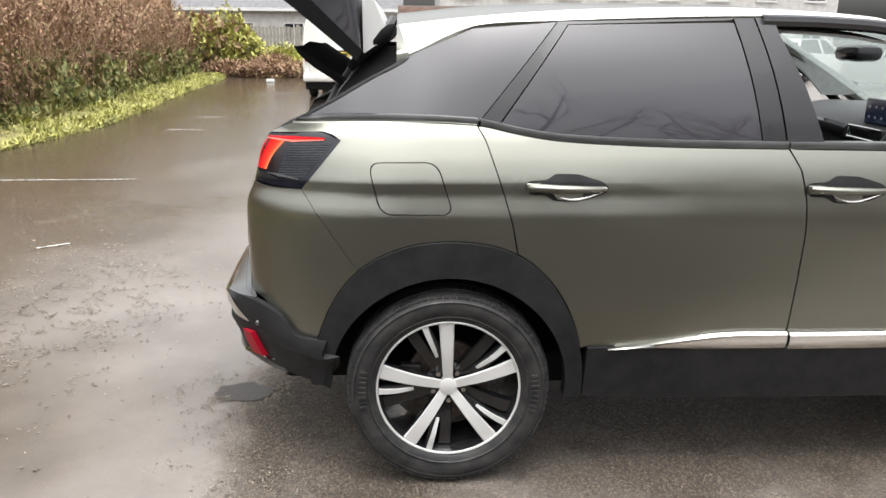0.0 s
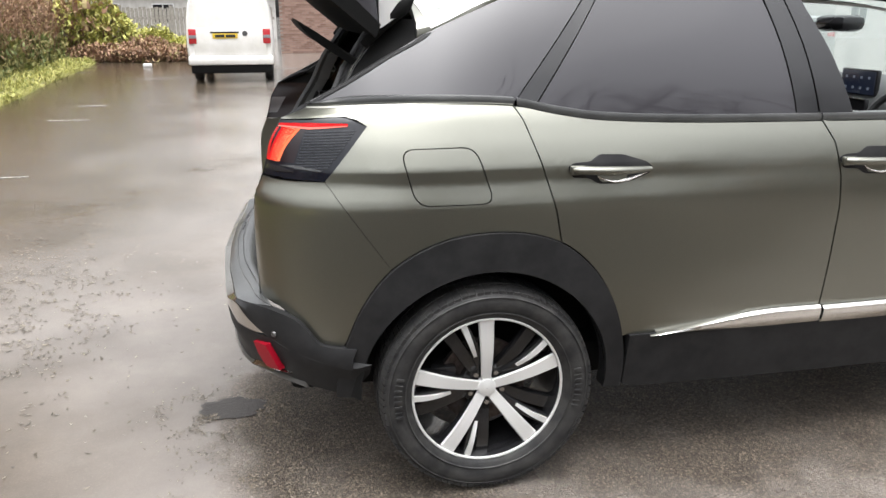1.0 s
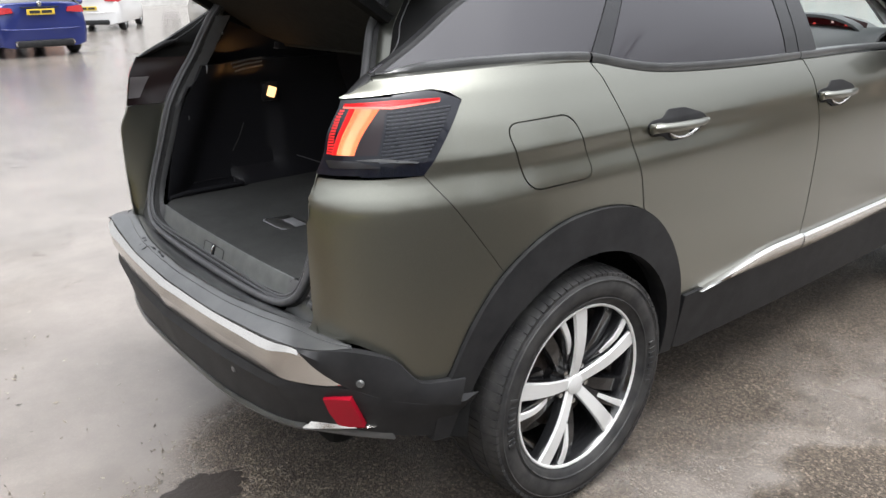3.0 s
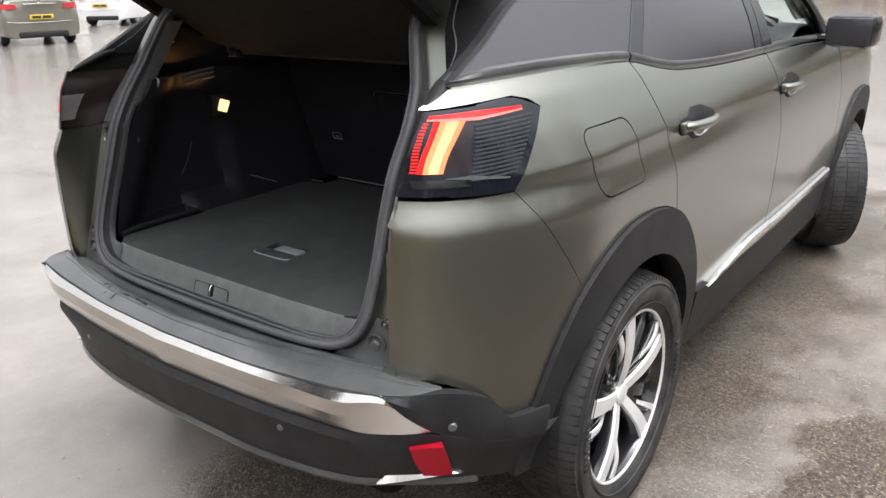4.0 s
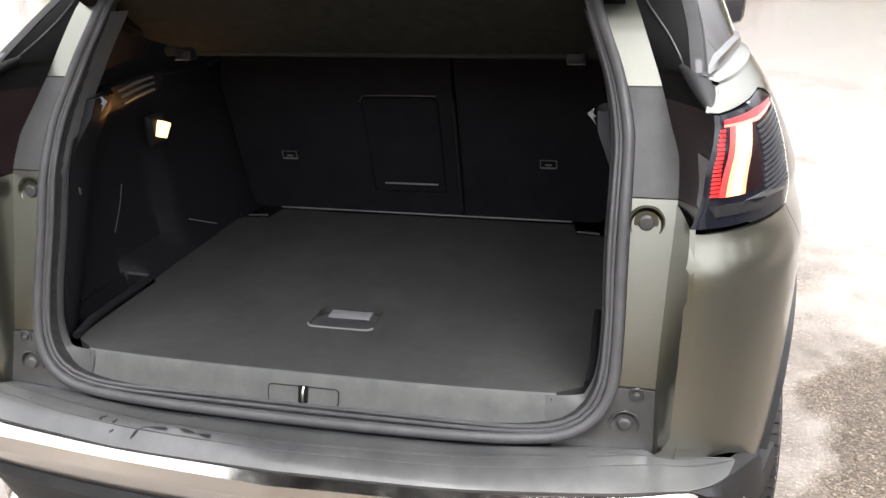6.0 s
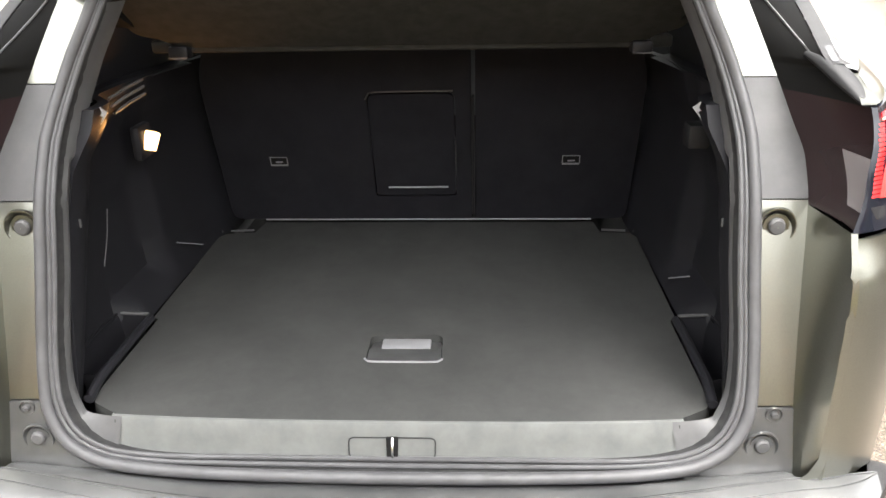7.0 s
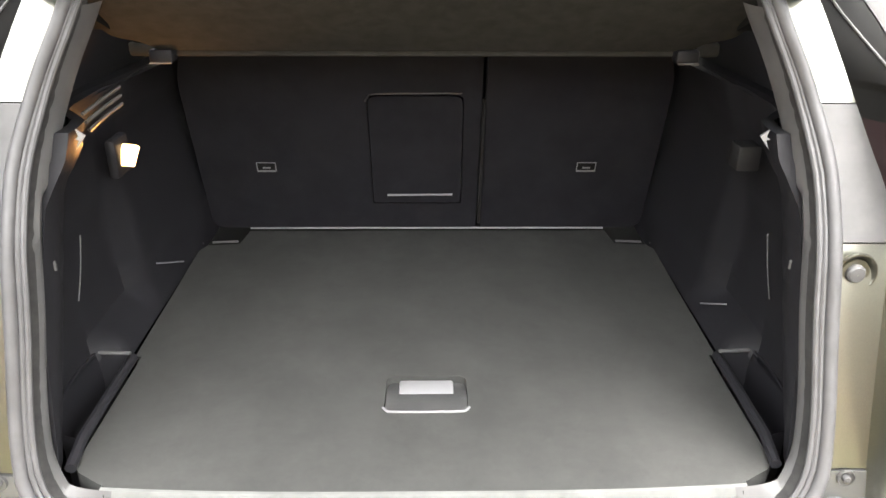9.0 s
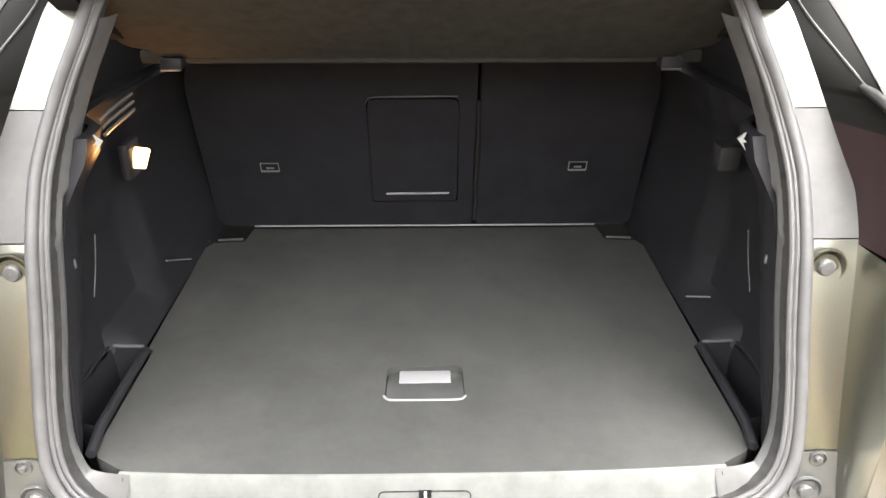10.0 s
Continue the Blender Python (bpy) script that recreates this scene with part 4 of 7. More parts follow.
OUT_Y = [(0.62, 0.617), (0.742, 0.615), (0.89, 0.622), (1.04, 0.631), (1.10, 0.630), (1.15, 0.615), (1.206, 0.598), (1.26, 0.578), (1.32, 0.555), (1.36, 0.540), (1.45, 0.53), (1.55, 0.53)]
SEAL_OUT = [(0.0, 0.646), (0.313, 0.647), (0.459, 0.655), (0.523, 0.685), (0.551, 0.742), (0.555, 0.818), (0.554, 0.949), (0.554, 1.048), (0.554, 1.13), (0.532, 1.224), (0.494, 1.32), (0.45, 1.46), (0.37, 1.535), (0.2, 1.57), (0.0, 1.58)]
SEAL_IN = [(0.0, 0.661), (0.313, 0.662), (0.437, 0.672), (0.493, 0.700), (0.52, 0.753), (0.526, 0.829), (0.523, 0.949), (0.524, 1.043), (0.525, 1.121), (0.508, 1.214), (0.472, 1.31), (0.42, 1.445), (0.35, 1.51), (0.2, 1.545), (0.0, 1.555)]


def seal_line(o, lift, n=70):
    a, b = curve(SEAL_IN, n), curve(SEAL_OUT, n)
    run = []
    for p, q in zip(a, b):
        y, z = p.x + (q.x - p.x) * o, p.y + (q.y - p.y) * o
        low = 1 - step(0.67, 0.76, z)
        bow = (1 - min(1.0, abs(y) / 0.52) ** 2.4)
        run.append(Vector((jamb_x(z) - lift + low * (0.012 - 0.045 * o) * bow, -y, z + low * lift * 0.3)))
    other = [Vector((p.x, -p.y, p.z)) for p in run[-2:0:-1]]
    return run + other


seal = part("boot_seal", tube(seal_line(0.10, 0.014), 0.0042, 8, True), SEAL, suv, "ridged grey rubber door seal")
part("seal_ridge", tube(seal_line(0.34, 0.015), 0.0040, 8, True), SEAL, seal)
part("seal_bulb", tube(seal_line(0.74, 0.017), 0.0098, 10, True), SEAL, seal, "plump outer bulb of the rubber seal")
part("seal_base", loft([seal_line(o, l) + seal_line(o, l)[:1] for o, l in ((-0.10, -0.004), (0.05, 0.010), (0.95, 0.010), (1.2, -0.006))]), RUBBER, seal)


def zs(a, b, n):
    return [a + (b - a) * i / n for i in range(n + 1)]


def jamb_strip(a, b, inner_shift=0.0):
    """The flat of the opening's frame between two heights."""
    inn, out = [], []
    lines = curve(SEAL_OUT, 60)
    for z in zs(a, b, 14):
        near = min((p for p in lines if p.x > 0.45), key=lambda p: abs(p.y - z))
        inn.append(Vector((jamb_x(z) + 0.002, -(near.x - 0.015), z)))
        out.append(Vector((jamb_x(z) + 0.002, -keyed(OUT_Y, z), z)))
    return inn, out


frame_lower, frame_mid = jamb_strip(0.744, 1.040), jamb_strip(1.042, 1.206)
both("pillar_inner_panel", loft(frame_lower, 0.02, (1, 0, 0)), PAINT, suv)
both("pillar_inner_trim", loft(frame_mid, 0.02, (1, 0, 0)), GREYPLASTIC, suv, "plain grey plastic cover")
both("upper_pillar_panel", loft(jamb_strip(1.208, 1.50), 0.02, (1, 0, 0)), PAINT, suv)
foot = [[Vector((jamb_x(z), -(keyed([(0.632, 0.44), (0.66, 0.475), (0.69, 0.515), (0.741, 0.545)], z) * (1 - t) + 0.616 * t), z)) for z in zs(0.632, 0.741, 8)] for t in (0.0, 0.3, 0.7, 1.0)]
both("pillar_foot_trim", loft(foot, 0.02, (1, 0, 0)), PAD, suv, "dark grey plastic corner trim")


def rubber_stop(place, size, ring_mat):
    a = 19.0 if place[2] < 0.8 else 21.0
    ring = lathe([(size * 0.60, 0.010), (size * 0.80, 0.004), (size * 0.97, -0.0035), (size * 1.04, -0.0035), (size * 1.08, 0.001)], 28)
    bmesh.ops.transform(ring, matrix=Matrix.Translation(place) @ pose(0, 0, 0, 0, a, -90), verts=ring.verts)
    cup = lathe([(0.001, 0.0005), (size * 0.70, 0.0005), (size * 0.72, 0.003)], 28)
    bmesh.ops.transform(cup, matrix=Matrix.Translation(place) @ pose(0, 0, 0, 0, a, -90), verts=cup.verts)
    pin = lathe([(0.001, -0.007), (size * 0.36, -0.0065), (size * 0.46, -0.004), (size * 0.50, 0.006)], 20)
    bmesh.ops.transform(pin, matrix=Matrix.Translation(place) @ pose(0, 0, 0, 0, a, -90), verts=pin.verts)
    return ring, cup, pin


for m in (0, 1):
    for place, size, mat in (((-0.5445, -0.583, 1.004), 0.028, PAINT), ((-0.6535, -0.568, 0.686), 0.024, PAD), ((-0.6385, -0.585, 0.733), 0.012, PAD)):
        ring, cup, pin = rubber_stop(place, size, mat)
        stop = part("bump_stop", flip(pin) if m else pin, GREYPLASTIC, suv, "black rubber bump stop in a round cup")
        part("stop_ring", flip(ring) if m else ring, mat, stop)
        part("stop_cup", flip(cup) if m else cup, mat, stop)

# the returns between the frame and the outer skin
heights = zs(0.632, 1.034, 12)
ret = [[Vector((jamb_x(z) + 0.004, -keyed(OUT_Y, z) + 0.001, z)) for z in heights], [Vector(((jamb_x(z) + rear_x(z)) / 2, -(keyed(OUT_Y, z) + 0.006), z)) for z in heights], [Vector((rear_x(z) + 0.006, -half(rear_x(z) + 0.004, z) + 0.010, z)) for z in heights], [Vector((rear_x(z) + 0.0035, -half(rear_x(z) + 0.0035, z), z)) for z in heights]]
both("pillar_return", loft(ret), PAINT, suv)


def corner_edge(z):
    """The outer skin's rear edge: along the lamp, over the shoulder's end and up the side glass."""
    if z < 1.193:
        x = lamp_edge(z)[0]
        return Vector((x, -half(x, z) + 0.001, z))
    if z < 1.2265:
        x = keyed([(1.193, -0.594), (1.212, -0.555), (1.2265, -0.515)], z)
        return Vector((x, -half(x, z) + 0.001, z))
    x = keyed(GLASS_BACK, z)
    foot, glass = half(-0.515, 1.2264), half(x, min(max(z, 1.2385), 1.43))
    k = step(1.2265, 1.2385, z)
    return Vector((x, -(foot + (glass - foot) * k) + 0.002 + 0.016 * k + max(0.0, z - 1.43) * 0.6, z))


heights = zs(1.034, 1.19, 12) + zs(1.196, 1.226, 6) + zs(1.228, 1.24, 5) + zs(1.255, 1.475, 14)
corner_rails = []
for t in (0.0, 0.12, 0.35, 0.6, 0.85, 0.97, 1.0):
    run = []
    for z in heights:
        a, b = Vector((jamb_x(z) + 0.003, -keyed(OUT_Y, z), z)), corner_edge(max(z, 1.034))
        p = a.lerp(b, t)
        p.z = z
        p.y -= 0.006 * math.sin(math.pi * t)
        run.append(p)
    corner_rails.append(run)
both("lamp_inner_side", loft([r[:13] for r in corner_rails]), HOUSING, suv, "dark maroon side of the lamp housing")
# pale strip paints the grey reflection on the lamp's smoked lens edge
facet = []
for t in (0.66, 0.80, 0.94):
    run = []
    for z in zs(1.058, 1.128, 8):
        p = Vector((jamb_x(z) + 0.003, -keyed(OUT_Y, z), z)).lerp(corner_edge(z), t - 0.10 * (z - 1.058) / 0.07 * (t < 0.7))
        run.append(Vector((p.x - 0.004, p.y - 0.006 * math.sin(math.pi * t) + 0.001, z)))
    facet.append(run)
both("lens_edge_sheen", loft(facet, 0.003, (1, 0.3, 0)), FACET, suv, "pale strip painted as the sheen on the lamp's lens edge")
both("rear_pillar_trim", loft([r[12:] for r in corner_rails]), LINER, suv, "black plastic pillar trim between glass and opening")
line = []
for z in zs(1.243, 1.42, 16):
    t = keyed([(1.243, 0.72), (1.29, 0.42), (1.339, 0.14), (1.42, 0.06)], z)
    p = Vector((jamb_x(z) + 0.003, -keyed(OUT_Y, z), z)).lerp(corner_edge(z), t)
    line.append(Vector((p.x - 0.002, p.y - 0.008, z)))
both("pillar_edge_strip", tube(line, 0.0018, 6), GREYPLASTIC, suv, "thin grey edge strip on the black pillar")
edge_line = [(keyed(GLASS_BACK, z), z) for z in zs(1.237, 1.432, 18)]
strip_line = [(x - 0.004, z) for x, z in edge_line] + [(x + 0.024, z + 0.006) for x, z in edge_line[::-1]]
both("glass_edge_trim", side_panel(strip_line, out=0.005, depth=0.022, fine=0.012), PLASTIC, suv, "black edge trim of the side glass")
cap = tube(curve([(-0.455, -0.627, 1.246), (-0.495, -0.643, 1.234), (-0.540, -0.656, 1.214), (-0.584, -0.663, 1.194)], 18), lambda t: 0.004 + 0.015 * math.sin(math.pi * min(1.0, 0.12 + 0.84 * t)), 14, squash=0.55)
both("pillar_end_cap", cap, PLASTIC, suv, "rounded dark end cap of the pillar trim")
hook = tube(curve([(-0.33, -0.585, 1.40), (-0.26, -0.575, 1.47), (-0.215, -0.585, 1.505), (-0.186, -0.590, 1.532), (-0.176, -0.590, 1.540)], 16), lambda t: 0.014 + 0.010 * min(1, 2 * t) - 0.016 * max(0, t - 0.85) / 0.15, 12)
both("hinge_cover", hook, LINER, suv)
# the raised tailgate
gate_line = [(-0.289, 1.447), (-0.292, 1.62), (-0.40, 1.70), (-0.70, 1.93), (-1.02, 2.17), (-1.12, 2.13), (-1.08, 2.06), (-0.85, 1.91), (-0.473, 1.617)]
bm = bmesh.new()
layers = []
for y, k in ((-0.648, 0.80), (-0.63, 0.97), (-0.60, 1.0), (-0.2, 1.03), (0.2, 1.03), (0.60, 1.0), (0.63, 0.97), (0.648, 0.80)):
    cx, cz = -0.70, 1.87
    layers.append([bm.verts.new((cx + (x - cx) * (k if n else 1.0), y, cz + (z - cz) * (k if n else 1.0))) for n, (x, z) in enumerate(gate_line)])
for a, b in zip(layers, layers[1:]):
    for i in range(len(a)):
        bm.faces.new((a[i - 1], a[i], b[i], b[i - 1]))
bm.faces.new(layers[0])
bm.faces.new(layers[-1][::-1])
bmesh.ops.recalc_face_normals(bm, faces=bm.faces)
gate = part("tailgate", bm, PRIVACY, suv, "raised tailgate")
inner_gate = prism([(-0.284, 1.462), (-0.445, 1.617), (-0.85, 1.905), (-1.07, 2.05), (-1.08, 2.02), (-0.87, 1.87), (-0.50, 1.590), (-0.300, 1.425)], lambda u, v, w: Vector((u, w, v)), -0.653, 0.653)
part("tailgate_lining", inner_gate, LINER, gate, "black inner lining")
# spoiler in bright alloy to paint mirrored sky, shaped to the camera's view
spoiler = prism(rounded([(-0.282, 1.447), (-0.194, 1.506), (-0.246, 1.625), (-0.282, 1.66)], 0.008, 3), lambda u, v, w: Vector((u, w, v)), -0.60, 0.60)
part("tailgate_spoiler", spoiler, ALLOY, gate, "spoiler at the hinged edge, bright in place of mirrored sky")
glass = prism([(-0.30, 1.625), (-0.40, 1.708), (-0.66, 1.908), (-0.655, 1.915), (-0.395, 1.716), (-0.296, 1.632)], lambda u, v, w: Vector((u, w, v)), -0.54, 0.54)
part("rear_window", glass, PRIVACY, gate, "dark heated rear window")

# ---------------------------------------------------------------- the boot
floor_side = [(-0.585, 0.506), (-0.30, 0.508), (-0.295, 0.520), (0.150, 0.528), (0.178, 0.515), (0.186, 0.443), (0.262, 0.434)]
floor_front = [(-0.6455 + 0.012 * abs(y / 0.45) ** 3 + 0.030 * step(0.44, 0.50, abs(y)), y) for y in [-0.495 + 0.055 * k for k in range(19)]]
floor_line = floor_front + floor_side + [(x, -y) for x, y in floor_side[::-1]]
GRIP = rounded([(-0.362, -0.068), (-0.362, 0.068), (-0.462, 0.068), (-0.462, -0.068)], 0.018, 4)
floor_bm = wrap(sheet(floor_line, [GRIP], 0.06, 0.06), lambda x, y: Vector((x, y, 0.716 + 0.0012 * noise.noise((x * 9, y * 9, 0)))), 0.03, (0, 0, -1))
boot_floor = part("boot_floor", floor_bm, CARPET, suv, "charcoal carpeted load floor")
part("floor_well", block((-0.62, -0.50, 0.60), (0.27, 0.50, 0.684), 0.0), LINER, suv)
grip_plate = wrap(sheet(scaled(GRIP, -0.0015), [], 0.02, 0.02), lambda x, y: Vector((x, y, 0.7145 - 0.012 * step(-0.415, -0.40, x))), 0.012, (0, 0, -1))
grip = part("floor_grip", grip_plate, PAD, boot_floor, "black recessed lifting handle")
part("grip_bar", block((-0.408, -0.046, 0.702), (-0.368, 0.046, 0.712), 0.003), PALETAG, boot_floor, "pale metal pull")
part("grip_edge", tube(curve([(-0.452, -0.070, 0.717), (-0.463, -0.060, 0.717), (-0.464, 0.0, 0.717), (-0.463, 0.060, 0.717), (-0.452, 0.070, 0.717)], 24), 0.0022, 6), PALETAG, boot_floor)

def sill_face(y, z, out=0.0):
    """The steep rear face of the sill plate."""
    return Vector((-0.6515 - 0.30 * (0.710 - z) + 0.012 * abs(y / 0.45) ** 3 - out, y, z))


sill_rails = [[Vector((-0.640 + 0.012 * abs(t) ** 3, 0.452 * t, 0.704)) for t in zs(-1, 1, 32)]]
for z, o in ((0.7175, -0.006), (0.7165, -0.0015), (0.712, 0.0), (0.690, 0.0), (0.668, 0.0), (0.657, 0.0), (0.652, 0.004)):
    sill_rails.append([sill_face(0.452 * t, z, o) for t in zs(-1, 1, 32)])
scuff = part("scuff_plate", loft(sill_rails, 0.02, (1, 0, -0.2)), SCUFF, suv, "pale grey plastic sill plate")
LATCH = rounded([(0.068, 0.6955), (-0.068, 0.6955), (-0.067, 0.6635), (0.067, 0.6635)], 0.009, 4)
part("latch_plate", wrap(sheet(LATCH, [], 0.02, 0.02), lambda y, z: sill_face(y, z, 0.0015), 0.006, (1, 0, 0)), SCUFF, scuff)
part("latch_outline", tube([sill_face(p[0], p[1], 0.0015) for p in LATCH], 0.0011, 5, True), PLASTIC, scuff)
part("latch_slot", prism([(-0.010, 0.6965), (0.009, 0.6965), (0.008, 0.6625), (-0.009, 0.6625)], lambda u, v, w: sill_face(u, v, w), -0.004, 0.0035), LINER, scuff, "black latch opening")
part("latch_striker", tube([sill_face(-0.001, z, 0.0045 + o) for z, o in ((0.664, -0.003), (0.669, 0.001), (0.680, 0.002), (0.690, 0.001), (0.695, -0.003))], 0.0026, 8), STEEL, scuff, "bright steel striker")
for x in (-0.445, 0.445):
    part("plate_joint", tube([sill_face(x, z, 0.0006) for z in (0.712, 0.69, 0.66)], 0.0009, 5), PLASTIC, scuff)

for m in (0, 1):
    def side(bm):
        return flip(bm) if m else bm

    # moulding that runs on round the corner from the sill plate and up the opening
    a = curve(SEAL_IN, 260)
    pts = [p for p in a if p.y < 1.33 and p.x > 0.44]
    outer_run, mid_run, inner_run = [], [], []
    for p in pts:
        low, x = 1 - step(0.69, 0.77, p.y), jamb_x(p.y)
        up = max(0.0, 0.717 - p.y)
        outer_run.append(Vector((x - 0.004 + 0.004 * low, -p.x, p.y - 0.012 * low)))
        mid_run.append(Vector((x + 0.012 - 0.004 * low, -p.x + 0.006, p.y + 0.45 * up)))
        inner_run.append(Vector((x + 0.024 - 0.006 * low + 0.022 * step(1.09, 1.11, p.y), -p.x + 0.003 + 0.006 * low + 0.006 * step(1.09, 1.11, p.y), p.y + up)))
    part("opening_moulding", side(loft([outer_run, mid_run, inner_run])), GREYPLASTIC, suv, "dark grey plastic opening moulding")

    def trim_y(x, z):
        y = 0.522 + 0.060 * step(-0.60 + (z - 0.72) * 0.5, -0.46 + (z - 0.72) * 0.4, x)
        y -= 0.030 * step(-0.140, -0.115, x) * (1 - 0.6 * step(0.80, 1.02, z))
        y -= 0.030 * step(0.0, 0.24, x)
        y -= 0.030 * step(1.06, 1.15, z)
        y += 0.012 * step(-0.40, -0.30, x) * step(0.75, 0.85, z) * (1 - step(0.95, 1.0, z)) * (1 - step(-0.2, -0.1, x))
        foot = 0.529 - 0.012 * step(0.14, 0.20, x)
        return y + (min(y, foot) - y) * step(-0.325, -0.30, x) * (1 - step(0.722, 0.775, z))

    outline = [(-0.600, 0.712), (0.33, 0.712), (0.28, 0.90), (0.20, 1.165), (-0.43, 1.165), (-0.545, 0.95)]
    g = wrap(sheet(outline, [], 0.03, 0.03), lambda x, z: Vector((x, -trim_y(x, z), z)), 0.02, (0, -1, 0))
    bmesh.ops.reverse_faces(g, faces=g.faces)
    trim = part("boot_side_trim", side(g), TRIM, suv, "black plastic boot side lining")
    # storage bin beside the load floor
    lip = tube([(-0.598, -0.506, 0.722), (-0.54, -0.513, 0.727), (-0.42, -0.514, 0.728), (-0.318, -0.514, 0.728)], 0.0085, 8)
    part("bin_lip", side(lip), TRIM, trim)
    wall = bmesh.new()
    loops = [[(-0.322, -0.520), (-0.322, -0.574), (-0.45, -0.580), (-0.535, -0.556), (-0.546, -0.520)], [(-0.332, -0.524), (-0.334, -0.566), (-0.45, -0.572), (-0.525, -0.552), (-0.535, -0.524)]]
    rows = [[wall.verts.new((x, y, z)) for x, y in lp] for lp, z in zip((loops[0], loops[0], loops[1], loops[1]), (0.735, 0.728, 0.70, 0.615))]
    for r, q in zip(rows, rows[1:]):
        for i in range(5):
            wall.faces.new((r[i - 1], r[i], q[i], q[i - 1]))
    wall.faces.new(rows[-1])
    part("storage_bin", side(wall), TRIM, trim, "open black side bin")
    part("bin_rim", side(tube([(-0.320, -0.516, 0.737), (-0.320, -0.576, 0.739)], 0.0035, 6)), GREYPLASTIC, trim)
    part("bin_rim", side(tube(curve([(-0.320, -0.577, 0.739), (-0.40, -0.581, 0.742), (-0.48, -0.574, 0.742)], 10), 0.003, 6)), TRIM, trim)
    # light caught on step edges, painted as pale tubes fitted to the camera's view
    ends = ((0.035, -0.527, 0.743), (-0.068, -0.544, 0.789)) if m else ((-0.157, -0.535, 0.743), (-0.215, -0.560, 0.773))
    part("step_edge_gleam", side(tube(ends, 0.0018, 6)), PALETAG, trim)
    part("step_edge_gleam", side(tube([(0.186, -0.446, 0.722), (0.183, -0.505, 0.721)], 0.0028, 6)), GREYPLASTIC, trim)
    part("step_edge_gleam", side(tube([(0.170, -0.522, 0.724), (0.167, -0.543, 0.726)], 0.0022, 6)), GREYPLASTIC, trim)
    part("tie_down", side(tube([(0.188 + 0.012 * math.cos(a), -0.545, 0.768 + 0.014 * math.sin(a)) for a in [math.tau * i / 14 for i in range(14)]], 0.003, 6, True)), STEEL, trim, "small steel lashing eye")
    # pale arrow paints the highlight at the shelf hook notch
    clip = prism([(0.475, 1.158), (0.487, 1.168), (0.484, 1.158), (0.490, 1.153), (0.484, 1.152), (0.491, 1.138)], lambda u, v, w: Vector((w, -u, v)), -0.420, -0.416)
    part("notch_highlight", side(clip), PALETAG, trim, "pale arrow painted for the highlight on the shelf hook notch")
    upper = [[Vector((x, -y, z)) for x, y, z in curve(line, 14)] for line in (
        [(-0.405, 0.545, 1.158), (-0.20, 0.552, 1.160), (0.10, 0.515, 1.162)],
        [(-0.400, 0.575, 1.166), (-0.20, 0.585, 1.168), (0.10, 0.555, 1.170)],
        [(-0.345, 0.530, 1.24), (-0.15, 0.555, 1.26), (0.10, 0.54, 1.27)],
        [(-0.25, 0.47, 1.40), (-0.05, 0.50, 1.46), (0.10, 0.50, 1.48)])]
    part("upper_side_trim", side(loft(upper)), TRIM, suv)
    # pale line paints the highlight along the trim's seam
    part("seam_highlight", side(tube(curve([(-0.255, -0.5925, 0.934), (-0.278, -0.5925, 0.882), (-0.309, -0.592, 0.835)], 8), 0.0014, 5)), GREYPLASTIC, trim)
    part("trim_clip_mark", side(block((-0.490, -0.524, 0.982), (-0.485, -0.519, 0.997), 0.002)), GREYPLASTIC, trim)
    part("ledge_edge", side(tube([(-0.395, -0.533, 1.161), (-0.335, -0.541, 1.162)], 0.0022, 6)), GREYPLASTIC, trim)
    pocket = block((-0.250, -0.560, 1.045), (-0.205, -0.520, 1.090), 0.006)
    if not m:
        part("lamp_blank", pocket, PLASTIC, trim)
    # pale triangle stands in for daylight showing through the quarter window
    part("gap_daylight", side(prism([(0.512, 1.262), (0.493, 1.294), (0.492, 1.264)], lambda u, v, w: Vector((w - (v - 1.262) * 0.3, -u, v)), -0.345, -0.340)), HEADLINER, suv, "pale triangle painted for daylight through the window gap")
    for k in range(3 if m else 0):
        rib = tube([(-0.312 + 0.006 * k, -0.522, 1.160 - 0.014 * k), (-0.26, -0.512, 1.170 - 0.014 * k), (-0.20, -0.505, 1.176 - 0.014 * k)], 0.0032, 6)
        part("trim_rib", side(rib), RIBTRIM, trim)

boot_lamp = part("boot_lamp", block((-0.015, -0.006, -0.019), (0.015, 0.006, 0.019), 0.002, m=pose(-0.163, 0.524, 1.047, 10, 20, -28)), LAMPGLOW, suv, "lit warm boot lamp")
part("lamp_surround", block((-0.196, 0.532, 1.012), (-0.130, 0.552, 1.082), 0.008), TRIM, boot_lamp)
glow = bpy.data.lights.new("boot_lamp_light", "SPOT")
glow.shadow_soft_size, glow.energy, glow.color, glow.spot_size, glow.spot_blend = 0.012, 0.7, (1.0, 0.46, 0.14), radians(110), 0.6
gl = new("boot_lamp_light", glow)
gl.matrix_world = look((-0.172, 0.498, 1.047), (-0.275, 0.44, 1.26))



# rear seat backs
def back_x(z):
    return 0.262 - 0.33 * (z - 0.72)


def seat_panel(outline, holes=(), out=0.0, depth=0.06, fine=0.05):
    bm = sheet(outline, holes, fine, fine)
    return wrap(bm, lambda y, z: Vector((back_x(z) - out + 0.008 * max(0.0, abs(y) - 0.44) * 20 * max(0.0, abs(y) - 0.44), y, z)), depth, (1, 0, 0))


HATCH = rounded([(0.128, 1.080), (-0.078, 1.080), (-0.078, 0.800), (0.128, 0.800)], [0.02, 0.02, 0.008, 0.008], 4)
